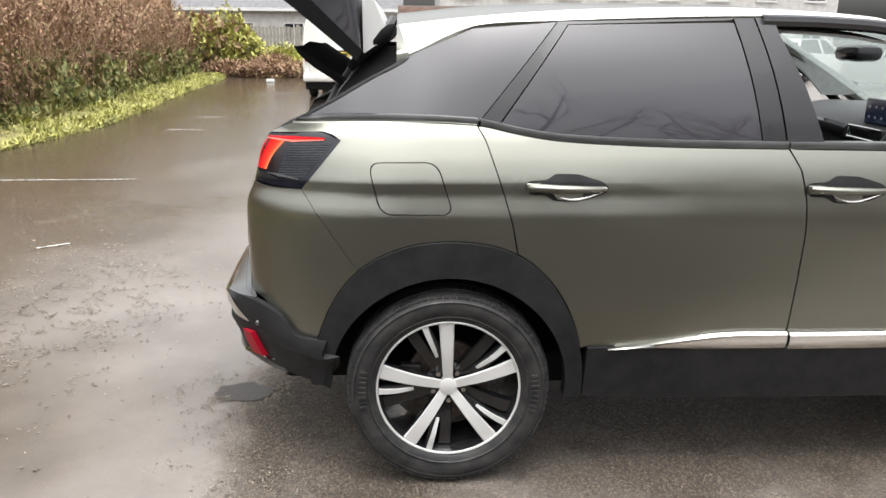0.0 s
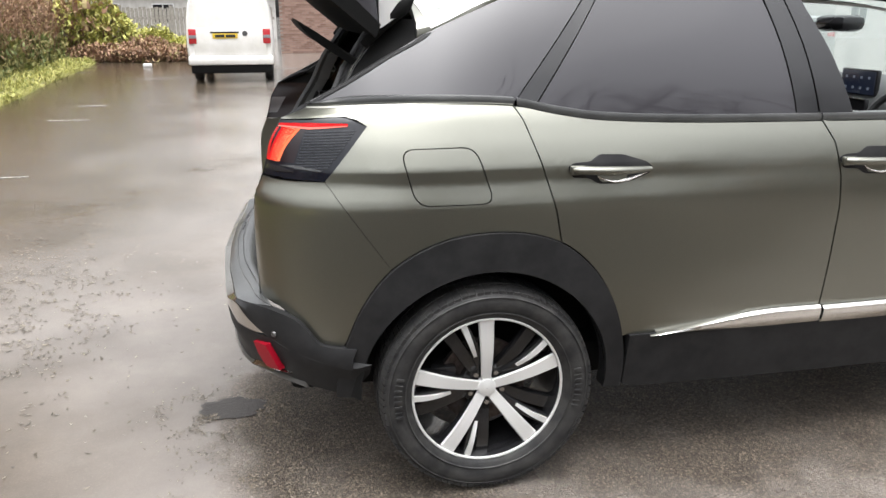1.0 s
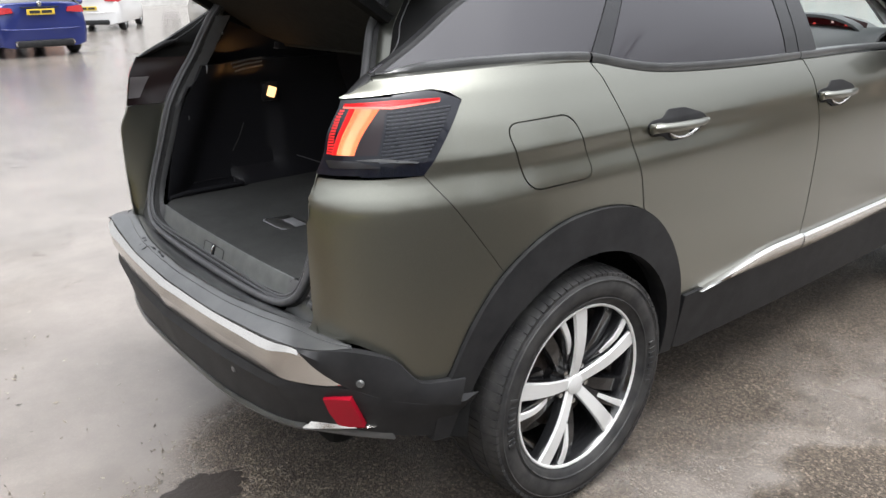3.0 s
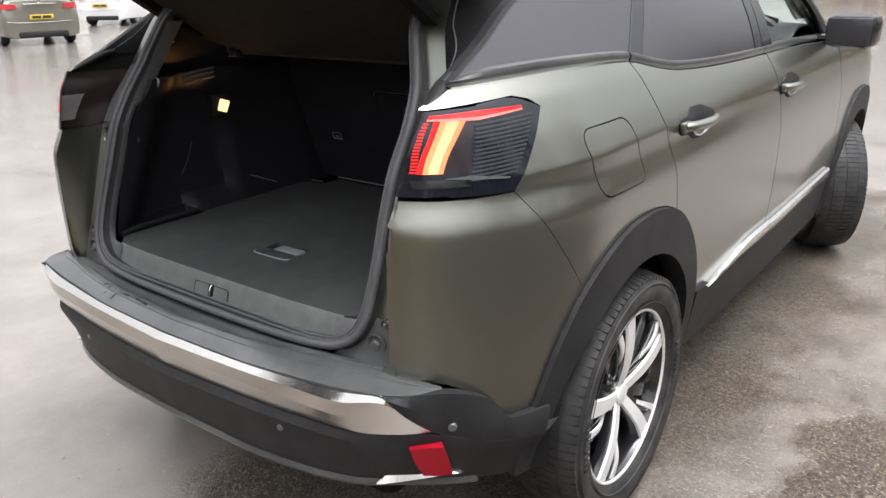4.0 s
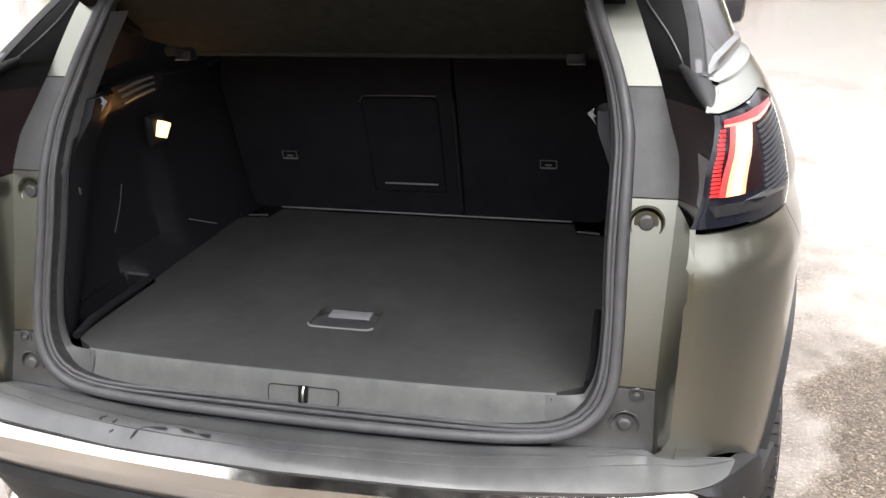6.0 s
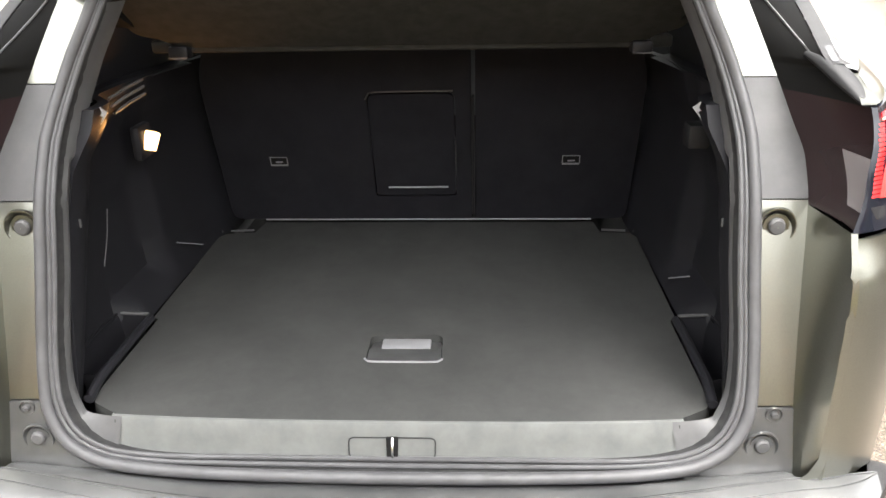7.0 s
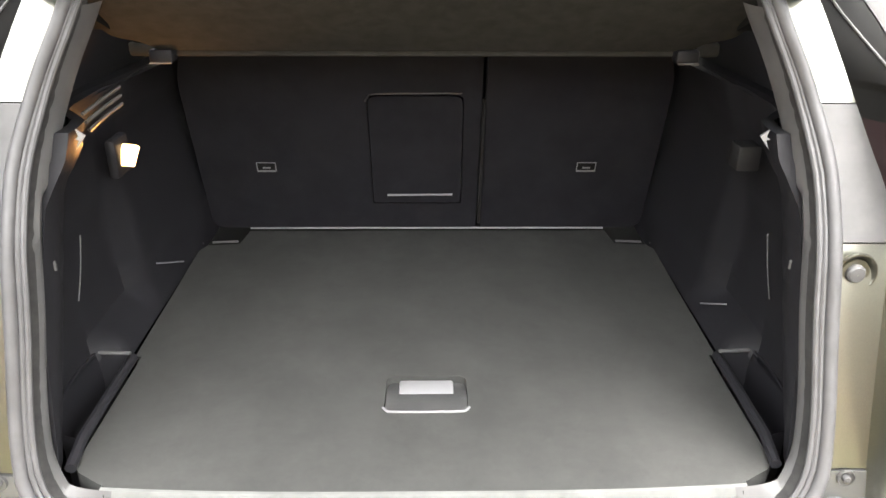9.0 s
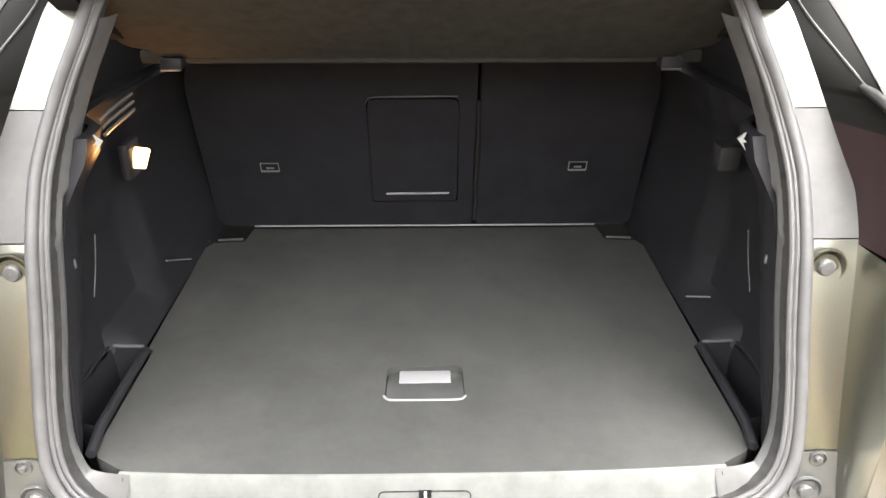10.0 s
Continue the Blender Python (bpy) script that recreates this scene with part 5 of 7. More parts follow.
wide = part("seat_backrest", seat_panel(rounded([(0.520, 0.726), (0.520, 1.12), (0.49, 1.20), (-0.117, 1.20), (-0.117, 0.726)], [0.03, 0.05, 0.04, 0.01, 0.01], 4), [scaled(HATCH, 0.0025)]), SEATBACK, suv, "upright black felt-backed rear seat")
small = part("seat_backrest", seat_panel(rounded([(-0.127, 0.726), (-0.127, 1.20), (-0.49, 1.20), (-0.520, 1.12), (-0.520, 0.726)], [0.01, 0.01, 0.04, 0.05, 0.03], 4)), SEATBACK, suv, "upright black felt-backed rear seat")
hatch = part("ski_hatch", seat_panel(scaled(HATCH, -0.0025), out=0.002, depth=0.03), SEATBACK, wide, "black plastic load-through hatch")
part("hatch_top_edge", tube(curve([(back_x(1.06) - 0.006, 0.132, 1.066), (back_x(1.08) - 0.006, 0.118, 1.084), (back_x(1.08) - 0.006, -0.075, 1.086)], 12), 0.0018, 6), PAD, wide)
part("hatch_pull", tube([(back_x(0.828) - 0.008, 0.094, 0.826), (back_x(0.828) - 0.008, -0.058, 0.827)], 0.0026, 6), PALETAG, wide, "pale pull edge")
part("seat_edge_line", tube([(0.252, 0.430, 0.7275), (0.252, -0.428, 0.7275)], 0.0022, 6), PALETAG, wide, "pale edge strip")
part("split_edge", tube([(back_x(1.08) - 0.008, -0.121, 1.075), (back_x(0.9) - 0.008, -0.122, 0.9), (back_x(0.745) - 0.008, -0.122, 0.745)], 0.004, 6), PLASTIC, wide)
for y, owner in ((0.366, wide), (-0.362, small)):
    tag = part("anchor_tag", seat_panel(rounded([(y - 0.022, 0.890), (y + 0.022, 0.890), (y + 0.020, 0.915), (y - 0.024, 0.915)], 0.003, 2), out=0.004, depth=0.006), LINER, owner, "small printed anchor label")
    for a, b in (((-0.021, 0.889), (0.021, 0.8935)), ((-0.022, 0.9125), (0.020, 0.9145)), ((-0.0225, 0.891), (-0.0205, 0.9145)), ((0.0195, 0.891), (0.0215, 0.9145)), ((-0.010, 0.898), (0.008, 0.902))):
        part("tag_print", seat_panel([(y + a[0], a[1]), (y + b[0], a[1]), (y + b[0], b[1]), (y + a[0], b[1])], out=0.0055, depth=0.002), PALETAG, owner)

# parcel shelf: the fixed front strip and the rear half, tipped up by the tailgate
def shelf_point(s, y, lift=0.0):
    a = radians(33.5)
    return Vector((-0.158 - s * math.cos(a) + lift * math.sin(a) * -1, y, 1.228 + s * math.sin(a) + lift * math.cos(a)))


outline = [(0.0, -0.445), (0.035, -0.462), (0.05, -0.50), (0.22, -0.535), (0.34, -0.52), (0.385, -0.46), (0.42, -0.30), (0.438, 0.0), (0.42, 0.30), (0.385, 0.46), (0.34, 0.52), (0.22, 0.535), (0.05, 0.50), (0.035, 0.462), (0.0, 0.445)]
outline = rounded(outline, 0.03, 3)
bm = sheet(outline, [], 0.05, 0.08)
shelf_bm = wrap(bm, lambda s, y: shelf_point(s, y), 0.012, (-math.sin(radians(33.5)), 0, math.cos(radians(33.5))))
top = prism(outline, lambda u, v, w: shelf_point(u, v, w), 0.008, 0.013)
SHELF = make("shelf_felt", (0.024, 0.024, 0.022), 0.9, spec=0.15)
grain(SHELF, 40, (0.018, 0.018, 0.0165), (0.026, 0.026, 0.024))
relief(SHELF, 700, 0.5, 0.001)
shelf = part("parcel_shelf", join(shelf_bm, top), SHELF, suv, "black felt parcel shelf tipped up at the rear")
edge_profile = rounded([(0.10, 0.006), (0.10, -0.012), (0.22, -0.050), (0.40, -0.056), (0.440, -0.034), (0.436, 0.008), (0.38, 0.012)], 0.016, 4)
for y in (-0.528, 0.488):
    part("shelf_edge", prism(edge_profile, lambda u, v, w: shelf_point(u, w, v), y, y + 0.04), LINER, shelf, "deep black felt side edge")
part("shelf_edge", prism(rounded([(0.385, -0.050), (0.425, -0.046), (0.432, 0.006), (0.39, 0.010)], 0.008, 3), lambda u, v, w: shelf_point(u, w, v), -0.487, 0.487), LINER, shelf)
part("shelf_front", block((-0.150, -0.50, 1.216), (0.12, 0.50, 1.240), 0.006), SHELF, shelf)
for y in (-0.44, 0.44):
    hb = part("shelf_pivot", block((-0.172, y - 0.020, 1.208), (-0.138, y + 0.020, 1.232), 0.006), TRIM, shelf)
    part("pivot_edge", tube([(-0.174, y - 0.018, 1.210), (-0.174, y + 0.018, 1.210)], 0.0018, 6), GREYPLASTIC, shelf)

# ---------------------------------------------------------------- front of the cabin, seen through the open driver's window
dash = []
for j in range(-8, 9):
    t = j / 8
    dash.append([Vector((x, 0.72 * t, z + 0.02 * (1 - t * t))) for x, z in curve([(2.36, 1.15), (2.20, 1.198), (2.05, 1.20), (1.95, 1.17), (1.90, 1.09), (1.93, 0.95), (2.0, 0.80), (2.05, 0.6)], 16)])
part("dashboard", loft(dash, 0.02, (0.7, 0, -0.5)), DASH, suv, "dark soft dashboard")
part("dash_band", tube([(1.895, 0.66, 1.105), (1.885, 0.3, 1.105), (1.875, 0.16, 1.10)], 0.022, 8, squash=1.5), GLOSS, suv)
part("instrument_hood", loft([[Vector((x, -0.40 + 0.25 * math.cos(a), 1.15 + h * math.sin(a))) for a in [math.pi * i / 14 for i in range(15)]] for x, h in ((2.20, 0.10), (2.04, 0.115), (2.0, 0.11))], 0.012, (0, 0, -1)), DASH, suv)
part("instrument_cluster", prism([(-0.62, 1.16), (-0.18, 1.16), (-0.18, 1.225), (-0.27, 1.25), (-0.52, 1.25), (-0.62, 1.225)], lambda u, v, w: Vector((w + (v - 1.16) * 0.3, u, v)), 2.055, 2.065), CLUSTER, suv, "lit instrument display")
for k, (y, z) in enumerate(((-0.52, 1.168), (-0.46, 1.180), (-0.43, 1.150), (-0.38, 1.172), (-0.37, 1.150), (-0.30, 1.178), (-0.27, 1.155), (-0.24, 1.165))):
    part("lit_symbol", block((2.045, y - 0.030, z + 0.042), (2.052, y - 0.020, z + 0.050), 0.001), glowing("dial_mark", (1, 0.75, 0.7) if k % 3 else (1, 0.1, 0.08), 0.9), suv)
sw = part("steering_wheel", tube([Vector((1.80 + 0.03 * math.sin(a), -0.38 + 0.175 * math.cos(a), 1.045 + 0.15 * math.sin(a))) for a in [math.tau * i / 36 for i in range(36)]], 0.016, 8, True), DASH, suv, "small flat-bottomed steering wheel")
part("wheel_boss", block((1.80, -0.45, 1.0), (1.85, -0.31, 1.09), 0.02), DASH, sw)
for y in (-0.51, -0.25):
    part("wheel_spoke", block((1.805, y - 0.06, 1.03), (1.825, y + 0.06, 1.06), 0.008), DASH, sw)
touch = part("centre_screen", block((1.913, -0.11, 1.145), (1.933, 0.11, 1.257), 0.006), GLOSS, suv, "lit central touch screen")
part("screen_face", block((1.9085, -0.102, 1.152), (1.912, 0.102, 1.25), 0.001), SCREEN, touch)
for k in range(8):
    part("screen_icon", block((1.906, -0.075 + 0.046 * (k % 4), 1.172 + 0.045 * (k // 4)), (1.9075, -0.063 + 0.046 * (k % 4), 1.183 + 0.045 * (k // 4)), 0.0), glowing("screen_icon_light", (0.6, 0.7, 0.9), 0.25), touch)
part("air_vent", block((1.853, -0.13, 1.085), (1.875, 0.12, 1.138), 0.008), GLOSS, suv)
part("vent_edge", tube([(1.851, -0.125, 1.138), (1.851, 0.118, 1.138), (1.851, 0.122, 1.088), (1.851, -0.125, 1.086)], 0.004, 6), CHROME, suv)
rm = block((1.715, -0.095, 1.417), (1.835, 0.095, 1.483), 0.028)
part("rear_view_mirror", rm, GLOSS, suv)
lining = [[Vector(p) for p in curve(r, 12)] for r in ([(1.763, -0.60, 1.488), (1.951, -0.63, 1.399), (2.129, -0.66, 1.309), (2.262, -0.69, 1.240)], [(1.79, -0.63, 1.44), (1.94, -0.65, 1.355), (2.16, -0.70, 1.225)], [(1.82, -0.645, 1.392), (1.918, -0.665, 1.322), (2.03, -0.70, 1.225)])]
both("inner_front_pillar", loft(lining, 0.015, (0, -1, 0)), HEADLINER, suv, "pale grey pillar lining")
part("headlining", loft([[Vector((x, 0.58 * t, keyed(ROOF_TOP, x) - 0.05 - 0.05 * t * t)) for x in zs(-0.1, 1.55, 12)] for t in [j / 6 for j in range(-6, 7)]], 0.01, (0, 0, 1)), HEADLINER, suv)
for y in (-0.38, 0.38):
    seat = part("front_seat", block((1.02, y - 0.25, 0.70), (1.16, y + 0.25, 1.24), 0.05, m=None), SEATBACK, suv, "black front seat")
    part("headrest", block((1.0, y - 0.13, 1.26), (1.10, y + 0.13, 1.42), 0.04), SEATBACK, seat)
    part("seat_cushion", block((1.05, y - 0.25, 0.50), (1.60, y + 0.25, 0.72), 0.05), SEATBACK, seat)


# ---------------------------------------------------------------- ground
GROUND = make("wet_asphalt", (0.06, 0.056, 0.052), 0.3)
nt = GROUND.node_tree
pos = where(GROUND)
stones = node(GROUND, "ShaderNodeTexVoronoi", Scale=160.0)
wire(GROUND, pos, stones.inputs["Vector"])
stone_col = nt.nodes.new("ShaderNodeValToRGB")
ramp = stone_col.color_ramp
ramp.elements[0].color, ramp.elements[1].color = (0.030, 0.026, 0.022, 1), (0.36, 0.31, 0.255, 1)
for at, colour in ((0.40, (0.080, 0.068, 0.056, 1)), (0.72, (0.155, 0.131, 0.108, 1))):
    ramp.elements.new(at).color = colour
wire(GROUND, stones.outputs["Color"], stone_col.inputs[0])
tone = node(GROUND, "ShaderNodeTexNoise", Scale=1.6, Detail=8.0, Roughness=0.65)
wire(GROUND, pos, tone.inputs["Vector"])
tone_col = nt.nodes.new("ShaderNodeValToRGB")
tone_col.color_ramp.elements[0].position, tone_col.color_ramp.elements[1].position = 0.3, 0.75
tone_col.color_ramp.elements[0].color, tone_col.color_ramp.elements[1].color = (0.62, 0.60, 0.58, 1), (1.15, 1.10, 1.05, 1)
wire(GROUND, tone.outputs["Fac"], tone_col.inputs[0])
mixed = nt.nodes.new("ShaderNodeMix")
mixed.data_type, mixed.blend_type = "RGBA", "MULTIPLY"
mixed.inputs[0].default_value = 1.0
wire(GROUND, stone_col.outputs[0], mixed.inputs[6])
wire(GROUND, tone_col.outputs[0], mixed.inputs[7])
wire(GROUND, mixed.outputs[2], bsdf(GROUND).inputs["Base Color"])
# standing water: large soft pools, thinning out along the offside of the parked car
pools = node(GROUND, "ShaderNodeTexNoise", Scale=0.42, Detail=6.0, Roughness=0.5)
wire(GROUND, pos, pools.inputs["Vector"])
xyz = nt.nodes.new("ShaderNodeSeparateXYZ")
wire(GROUND, pos, xyz.inputs[0])


def arithmetic(kind, a, b=None):
    n = nt.nodes.new("ShaderNodeMath")
    n.operation = kind
    for k, v in enumerate((a, b)):
        if isinstance(v, (int, float)):
            n.inputs[k].default_value = v
        elif v is not None:
            wire(GROUND, v, n.inputs[k])
    return n.outputs[0]


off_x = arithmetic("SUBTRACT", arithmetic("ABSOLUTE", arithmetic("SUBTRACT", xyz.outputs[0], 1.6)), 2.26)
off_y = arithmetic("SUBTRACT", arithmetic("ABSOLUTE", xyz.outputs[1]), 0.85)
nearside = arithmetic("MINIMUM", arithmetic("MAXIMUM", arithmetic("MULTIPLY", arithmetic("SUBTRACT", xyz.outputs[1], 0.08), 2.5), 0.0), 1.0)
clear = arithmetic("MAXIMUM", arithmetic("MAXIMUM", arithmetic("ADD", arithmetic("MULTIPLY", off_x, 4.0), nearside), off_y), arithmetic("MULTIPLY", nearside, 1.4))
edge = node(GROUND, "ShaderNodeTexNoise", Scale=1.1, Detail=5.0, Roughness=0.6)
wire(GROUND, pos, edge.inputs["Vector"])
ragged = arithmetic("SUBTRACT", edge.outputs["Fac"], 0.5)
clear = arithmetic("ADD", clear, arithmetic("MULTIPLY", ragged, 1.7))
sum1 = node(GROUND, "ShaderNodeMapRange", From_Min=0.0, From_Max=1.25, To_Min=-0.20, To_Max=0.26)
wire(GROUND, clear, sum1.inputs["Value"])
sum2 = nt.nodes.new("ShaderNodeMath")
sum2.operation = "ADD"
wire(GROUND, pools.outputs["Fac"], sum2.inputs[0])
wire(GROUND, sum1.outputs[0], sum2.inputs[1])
# added dark, dry strip on mostly unseen ground, so the doors mirror less light
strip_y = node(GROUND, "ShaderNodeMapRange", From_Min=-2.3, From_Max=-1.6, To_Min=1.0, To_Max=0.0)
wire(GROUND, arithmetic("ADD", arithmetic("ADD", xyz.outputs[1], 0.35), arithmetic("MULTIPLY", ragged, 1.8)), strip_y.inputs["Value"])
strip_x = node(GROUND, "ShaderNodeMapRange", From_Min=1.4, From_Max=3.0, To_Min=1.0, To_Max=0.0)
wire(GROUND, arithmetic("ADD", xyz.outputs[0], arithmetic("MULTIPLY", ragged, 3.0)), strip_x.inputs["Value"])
dark_strip = arithmetic("MULTIPLY", strip_y.outputs[0], strip_x.outputs[0])
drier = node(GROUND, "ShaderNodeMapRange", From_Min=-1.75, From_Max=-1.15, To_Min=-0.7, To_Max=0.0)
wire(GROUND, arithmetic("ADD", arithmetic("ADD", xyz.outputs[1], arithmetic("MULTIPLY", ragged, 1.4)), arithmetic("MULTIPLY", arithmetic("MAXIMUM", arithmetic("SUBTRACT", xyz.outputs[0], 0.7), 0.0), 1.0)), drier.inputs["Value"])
wet = nt.nodes.new("ShaderNodeValToRGB")
wet.color_ramp.elements[0].position, wet.color_ramp.elements[1].position = 0.40, 0.66
small = node(GROUND, "ShaderNodeTexNoise", Scale=5.0, Detail=8.0, Roughness=0.7)
wire(GROUND, pos, small.inputs["Vector"])
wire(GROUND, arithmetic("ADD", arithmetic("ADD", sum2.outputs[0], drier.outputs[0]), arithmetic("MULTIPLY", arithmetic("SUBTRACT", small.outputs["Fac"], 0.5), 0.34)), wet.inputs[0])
# silt, dirt and painted reflections: sky-pale where cars drive, bramble-brown towards the verge
zone = node(GROUND, "ShaderNodeMapRange", From_Min=-2.4, From_Max=-0.9, To_Min=0.0, To_Max=1.0)
wire(GROUND, arithmetic("ADD", xyz.outputs[0], arithmetic("MULTIPLY", arithmetic("SUBTRACT", pools.outputs["Fac"], 0.5), 5.0)), zone.inputs["Value"])
bed_sheen = nt.nodes.new("ShaderNodeMix")
bed_sheen.data_type = "RGBA"
bed_sheen.inputs[6].default_value, bed_sheen.inputs[7].default_value = (0.085, 0.066, 0.046, 1), (0.210, 0.194, 0.181, 1)
wire(GROUND, zone.outputs[0], bed_sheen.inputs[0])
speck = nt.nodes.new("ShaderNodeMix")
speck.data_type, speck.blend_type = "RGBA", "MULTIPLY"
speck.inputs[0].default_value = 0.8
wire(GROUND, bed_sheen.outputs[2], speck.inputs[6])
wire(GROUND, tone_col.outputs[0], speck.inputs[7])
covered = nt.nodes.new("ShaderNodeMix")
covered.data_type = "RGBA"
wire(GROUND, arithmetic("MULTIPLY", wet.outputs[0], 0.94), covered.inputs[0])
wire(GROUND, mixed.outputs[2], covered.inputs[6])
wire(GROUND, speck.outputs[2], covered.inputs[7])
strip_mix = nt.nodes.new("ShaderNodeMix")
strip_mix.data_type = "RGBA"
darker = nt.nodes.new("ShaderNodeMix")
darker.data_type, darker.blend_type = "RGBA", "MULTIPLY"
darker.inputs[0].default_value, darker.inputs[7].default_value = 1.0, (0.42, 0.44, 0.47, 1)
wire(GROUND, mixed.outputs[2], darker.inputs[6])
wire(GROUND, darker.outputs[2], strip_mix.inputs[7])
wire(GROUND, arithmetic("MULTIPLY", dark_strip, 0.9), strip_mix.inputs[0])
wire(GROUND, covered.outputs[2], strip_mix.inputs[6])
wire(GROUND, strip_mix.outputs[2], bsdf(GROUND).inputs["Base Color"])
rough = node(GROUND, "ShaderNodeMapRange", From_Min=0.0, From_Max=1.0, To_Min=0.4, To_Max=0.10)
wire(GROUND, wet.outputs[0], rough.inputs["Value"])
wire(GROUND, arithmetic("ADD", rough.outputs[0], arithmetic("MULTIPLY", dark_strip, 0.4)), bsdf(GROUND).inputs["Roughness"])
film = node(GROUND, "ShaderNodeMapRange", From_Min=0.0, From_Max=1.0, To_Min=0.0, To_Max=0.11)
wire(GROUND, wet.outputs[0], film.inputs["Value"])
wire(GROUND, film.outputs[0], bsdf(GROUND).inputs["Coat Weight"])
bsdf(GROUND).inputs["Coat Roughness"].default_value = 0.09
bsdf(GROUND).inputs["Coat IOR"].default_value = 1.33
bsdf(GROUND).inputs["IOR"].default_value = 1.36
bsdf(GROUND).inputs["Specular IOR Level"].default_value = 0.38
bump_amount = node(GROUND, "ShaderNodeMapRange", From_Min=0.0, From_Max=1.0, To_Min=1.0, To_Max=0.10)
wire(GROUND, wet.outputs[0], bump_amount.inputs["Value"])
grit = node(GROUND, "ShaderNodeTexNoise", Scale=110.0, Detail=3.0, Roughness=0.7)
wire(GROUND, pos, grit.inputs["Vector"])
gbump = node(GROUND, "ShaderNodeBump", Distance=0.016)
wire(GROUND, bump_amount.outputs[0], gbump.inputs["Strength"])
wire(GROUND, grit.outputs["Fac"], gbump.inputs["Height"])
wire(GROUND, gbump.outputs[0], bsdf(GROUND).inputs["Normal"])

bm = bmesh.new()
lines_x = [-400, -120, -40, -15] + [-12 + k for k in range(25)] + [15, 40, 120, 400]
grid_rows = [[bm.verts.new((x, y, 0.0)) for x in lines_x] for y in lines_x]
for a, b in zip(grid_rows, grid_rows[1:]):
    for i in range(len(a) - 1):
        bm.faces.new((a[i], a[i + 1], b[i + 1], b[i]))
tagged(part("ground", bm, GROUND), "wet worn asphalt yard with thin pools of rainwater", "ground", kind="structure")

LINE = make("worn_white_line_paint", (0.5, 0.49, 0.45), 0.5)
grain(LINE, 30, (0.12, 0.115, 0.11), (0.62, 0.6, 0.55), span=(0.45, 0.6))
for a, b, wdt in (((-5.3, 4.82), (-3.0, 4.91), 0.035), ((-2.80, 2.19), (-2.62, 2.32), 0.03), ((-3.95, 11.15), (-3.49, 11.16), 0.06), ((-3.95, 9.26), (-3.36, 9.20), 0.05)):
    a, b = Vector((*a, 0.004)), Vector((*b, 0.004))
    nrm = Vector((-(b - a).y, (b - a).x, 0)).normalized() * wdt / 2
    q = bmesh.new()
    q.faces.new([q.verts.new(p) for p in (a - nrm, b - nrm, b + nrm, a + nrm)])
    tagged(part("road_marking", q, LINE), "faded white painted line on asphalt", "road marking", "yard markings")
PATCH = make("dark_tar_patch", (0.030, 0.025, 0.022), 0.35, spec=0.3)
relief(PATCH, 60, 0.5, 0.004)
q = bmesh.new()
ring = []
for i in range(72):
    a = math.tau * i / 72
    c, s = math.cos(a), math.sin(a)
    r = 1 + 0.35 * noise.noise((c * 2, s * 2, 3)) + 0.16 * noise.noise((c * 5, s * 5, 5)) + 0.07 * noise.noise((c * 13, s * 13, 9))
    ring.append(q.verts.new((-0.85 + 0.125 * c * r, -0.17 + 0.085 * s * r, 0.004)))
q.faces.new(ring)
tagged(part("tar_patch", q, PATCH), "small dark wet patch in the asphalt", "patch")


# ---------------------------------------------------------------- plants
def island_colours(m, stops):
    geo = m.node_tree.nodes.new("ShaderNodeNewGeometry")
    r = m.node_tree.nodes.new("ShaderNodeValToRGB")
    while len(r.color_ramp.elements) < len(stops):
        r.color_ramp.elements.new(0.5)
    for e, (p, c) in zip(r.color_ramp.elements, stops):
        e.position, e.color = p, (*c, 1)
    wire(m, geo.outputs["Random Per Island"], r.inputs[0])
    wire(m, r.outputs[0], bsdf(m).inputs["Base Color"])


TWIG = make("bare_bramble_stems", (0.12, 0.07, 0.045), 0.8)
island_colours(TWIG, [(0.0, (0.12, 0.068, 0.042)), (0.4, (0.27, 0.155, 0.098)), (0.75, (0.37, 0.235, 0.15)), (1.0, (0.24, 0.21, 0.08))])
LEAF = make("hedge_leaves", (0.08, 0.1, 0.03), 0.7)
island_colours(LEAF, [(0.0, (0.08, 0.11, 0.03)), (0.5, (0.19, 0.20, 0.06)), (1.0, (0.29, 0.24, 0.09))])
GRASS = make("rough_winter_grass", (0.2, 0.2, 0.05), 0.8)
island_colours(GRASS, [(0.0, (0.16, 0.18, 0.045)), (0.45, (0.36, 0.36, 0.09)), (1.0, (0.50, 0.46, 0.19))])
BUSH = make("yellow_green_leaves", (0.2, 0.22, 0.04), 0.7)
island_colours(BUSH, [(0.0, (0.19, 0.20, 0.05)), (0.5, (0.40, 0.40, 0.09)), (1.0, (0.52, 0.48, 0.17))])
EARTH = make("mossy_bank", (0.09, 0.07, 0.045), 0.9)
grain(EARTH, 5, (0.12, 0.105, 0.045), (0.30, 0.28, 0.10))
relief(EARTH, 30, 0.8, 0.02)
rng = np.random.default_rng(7)


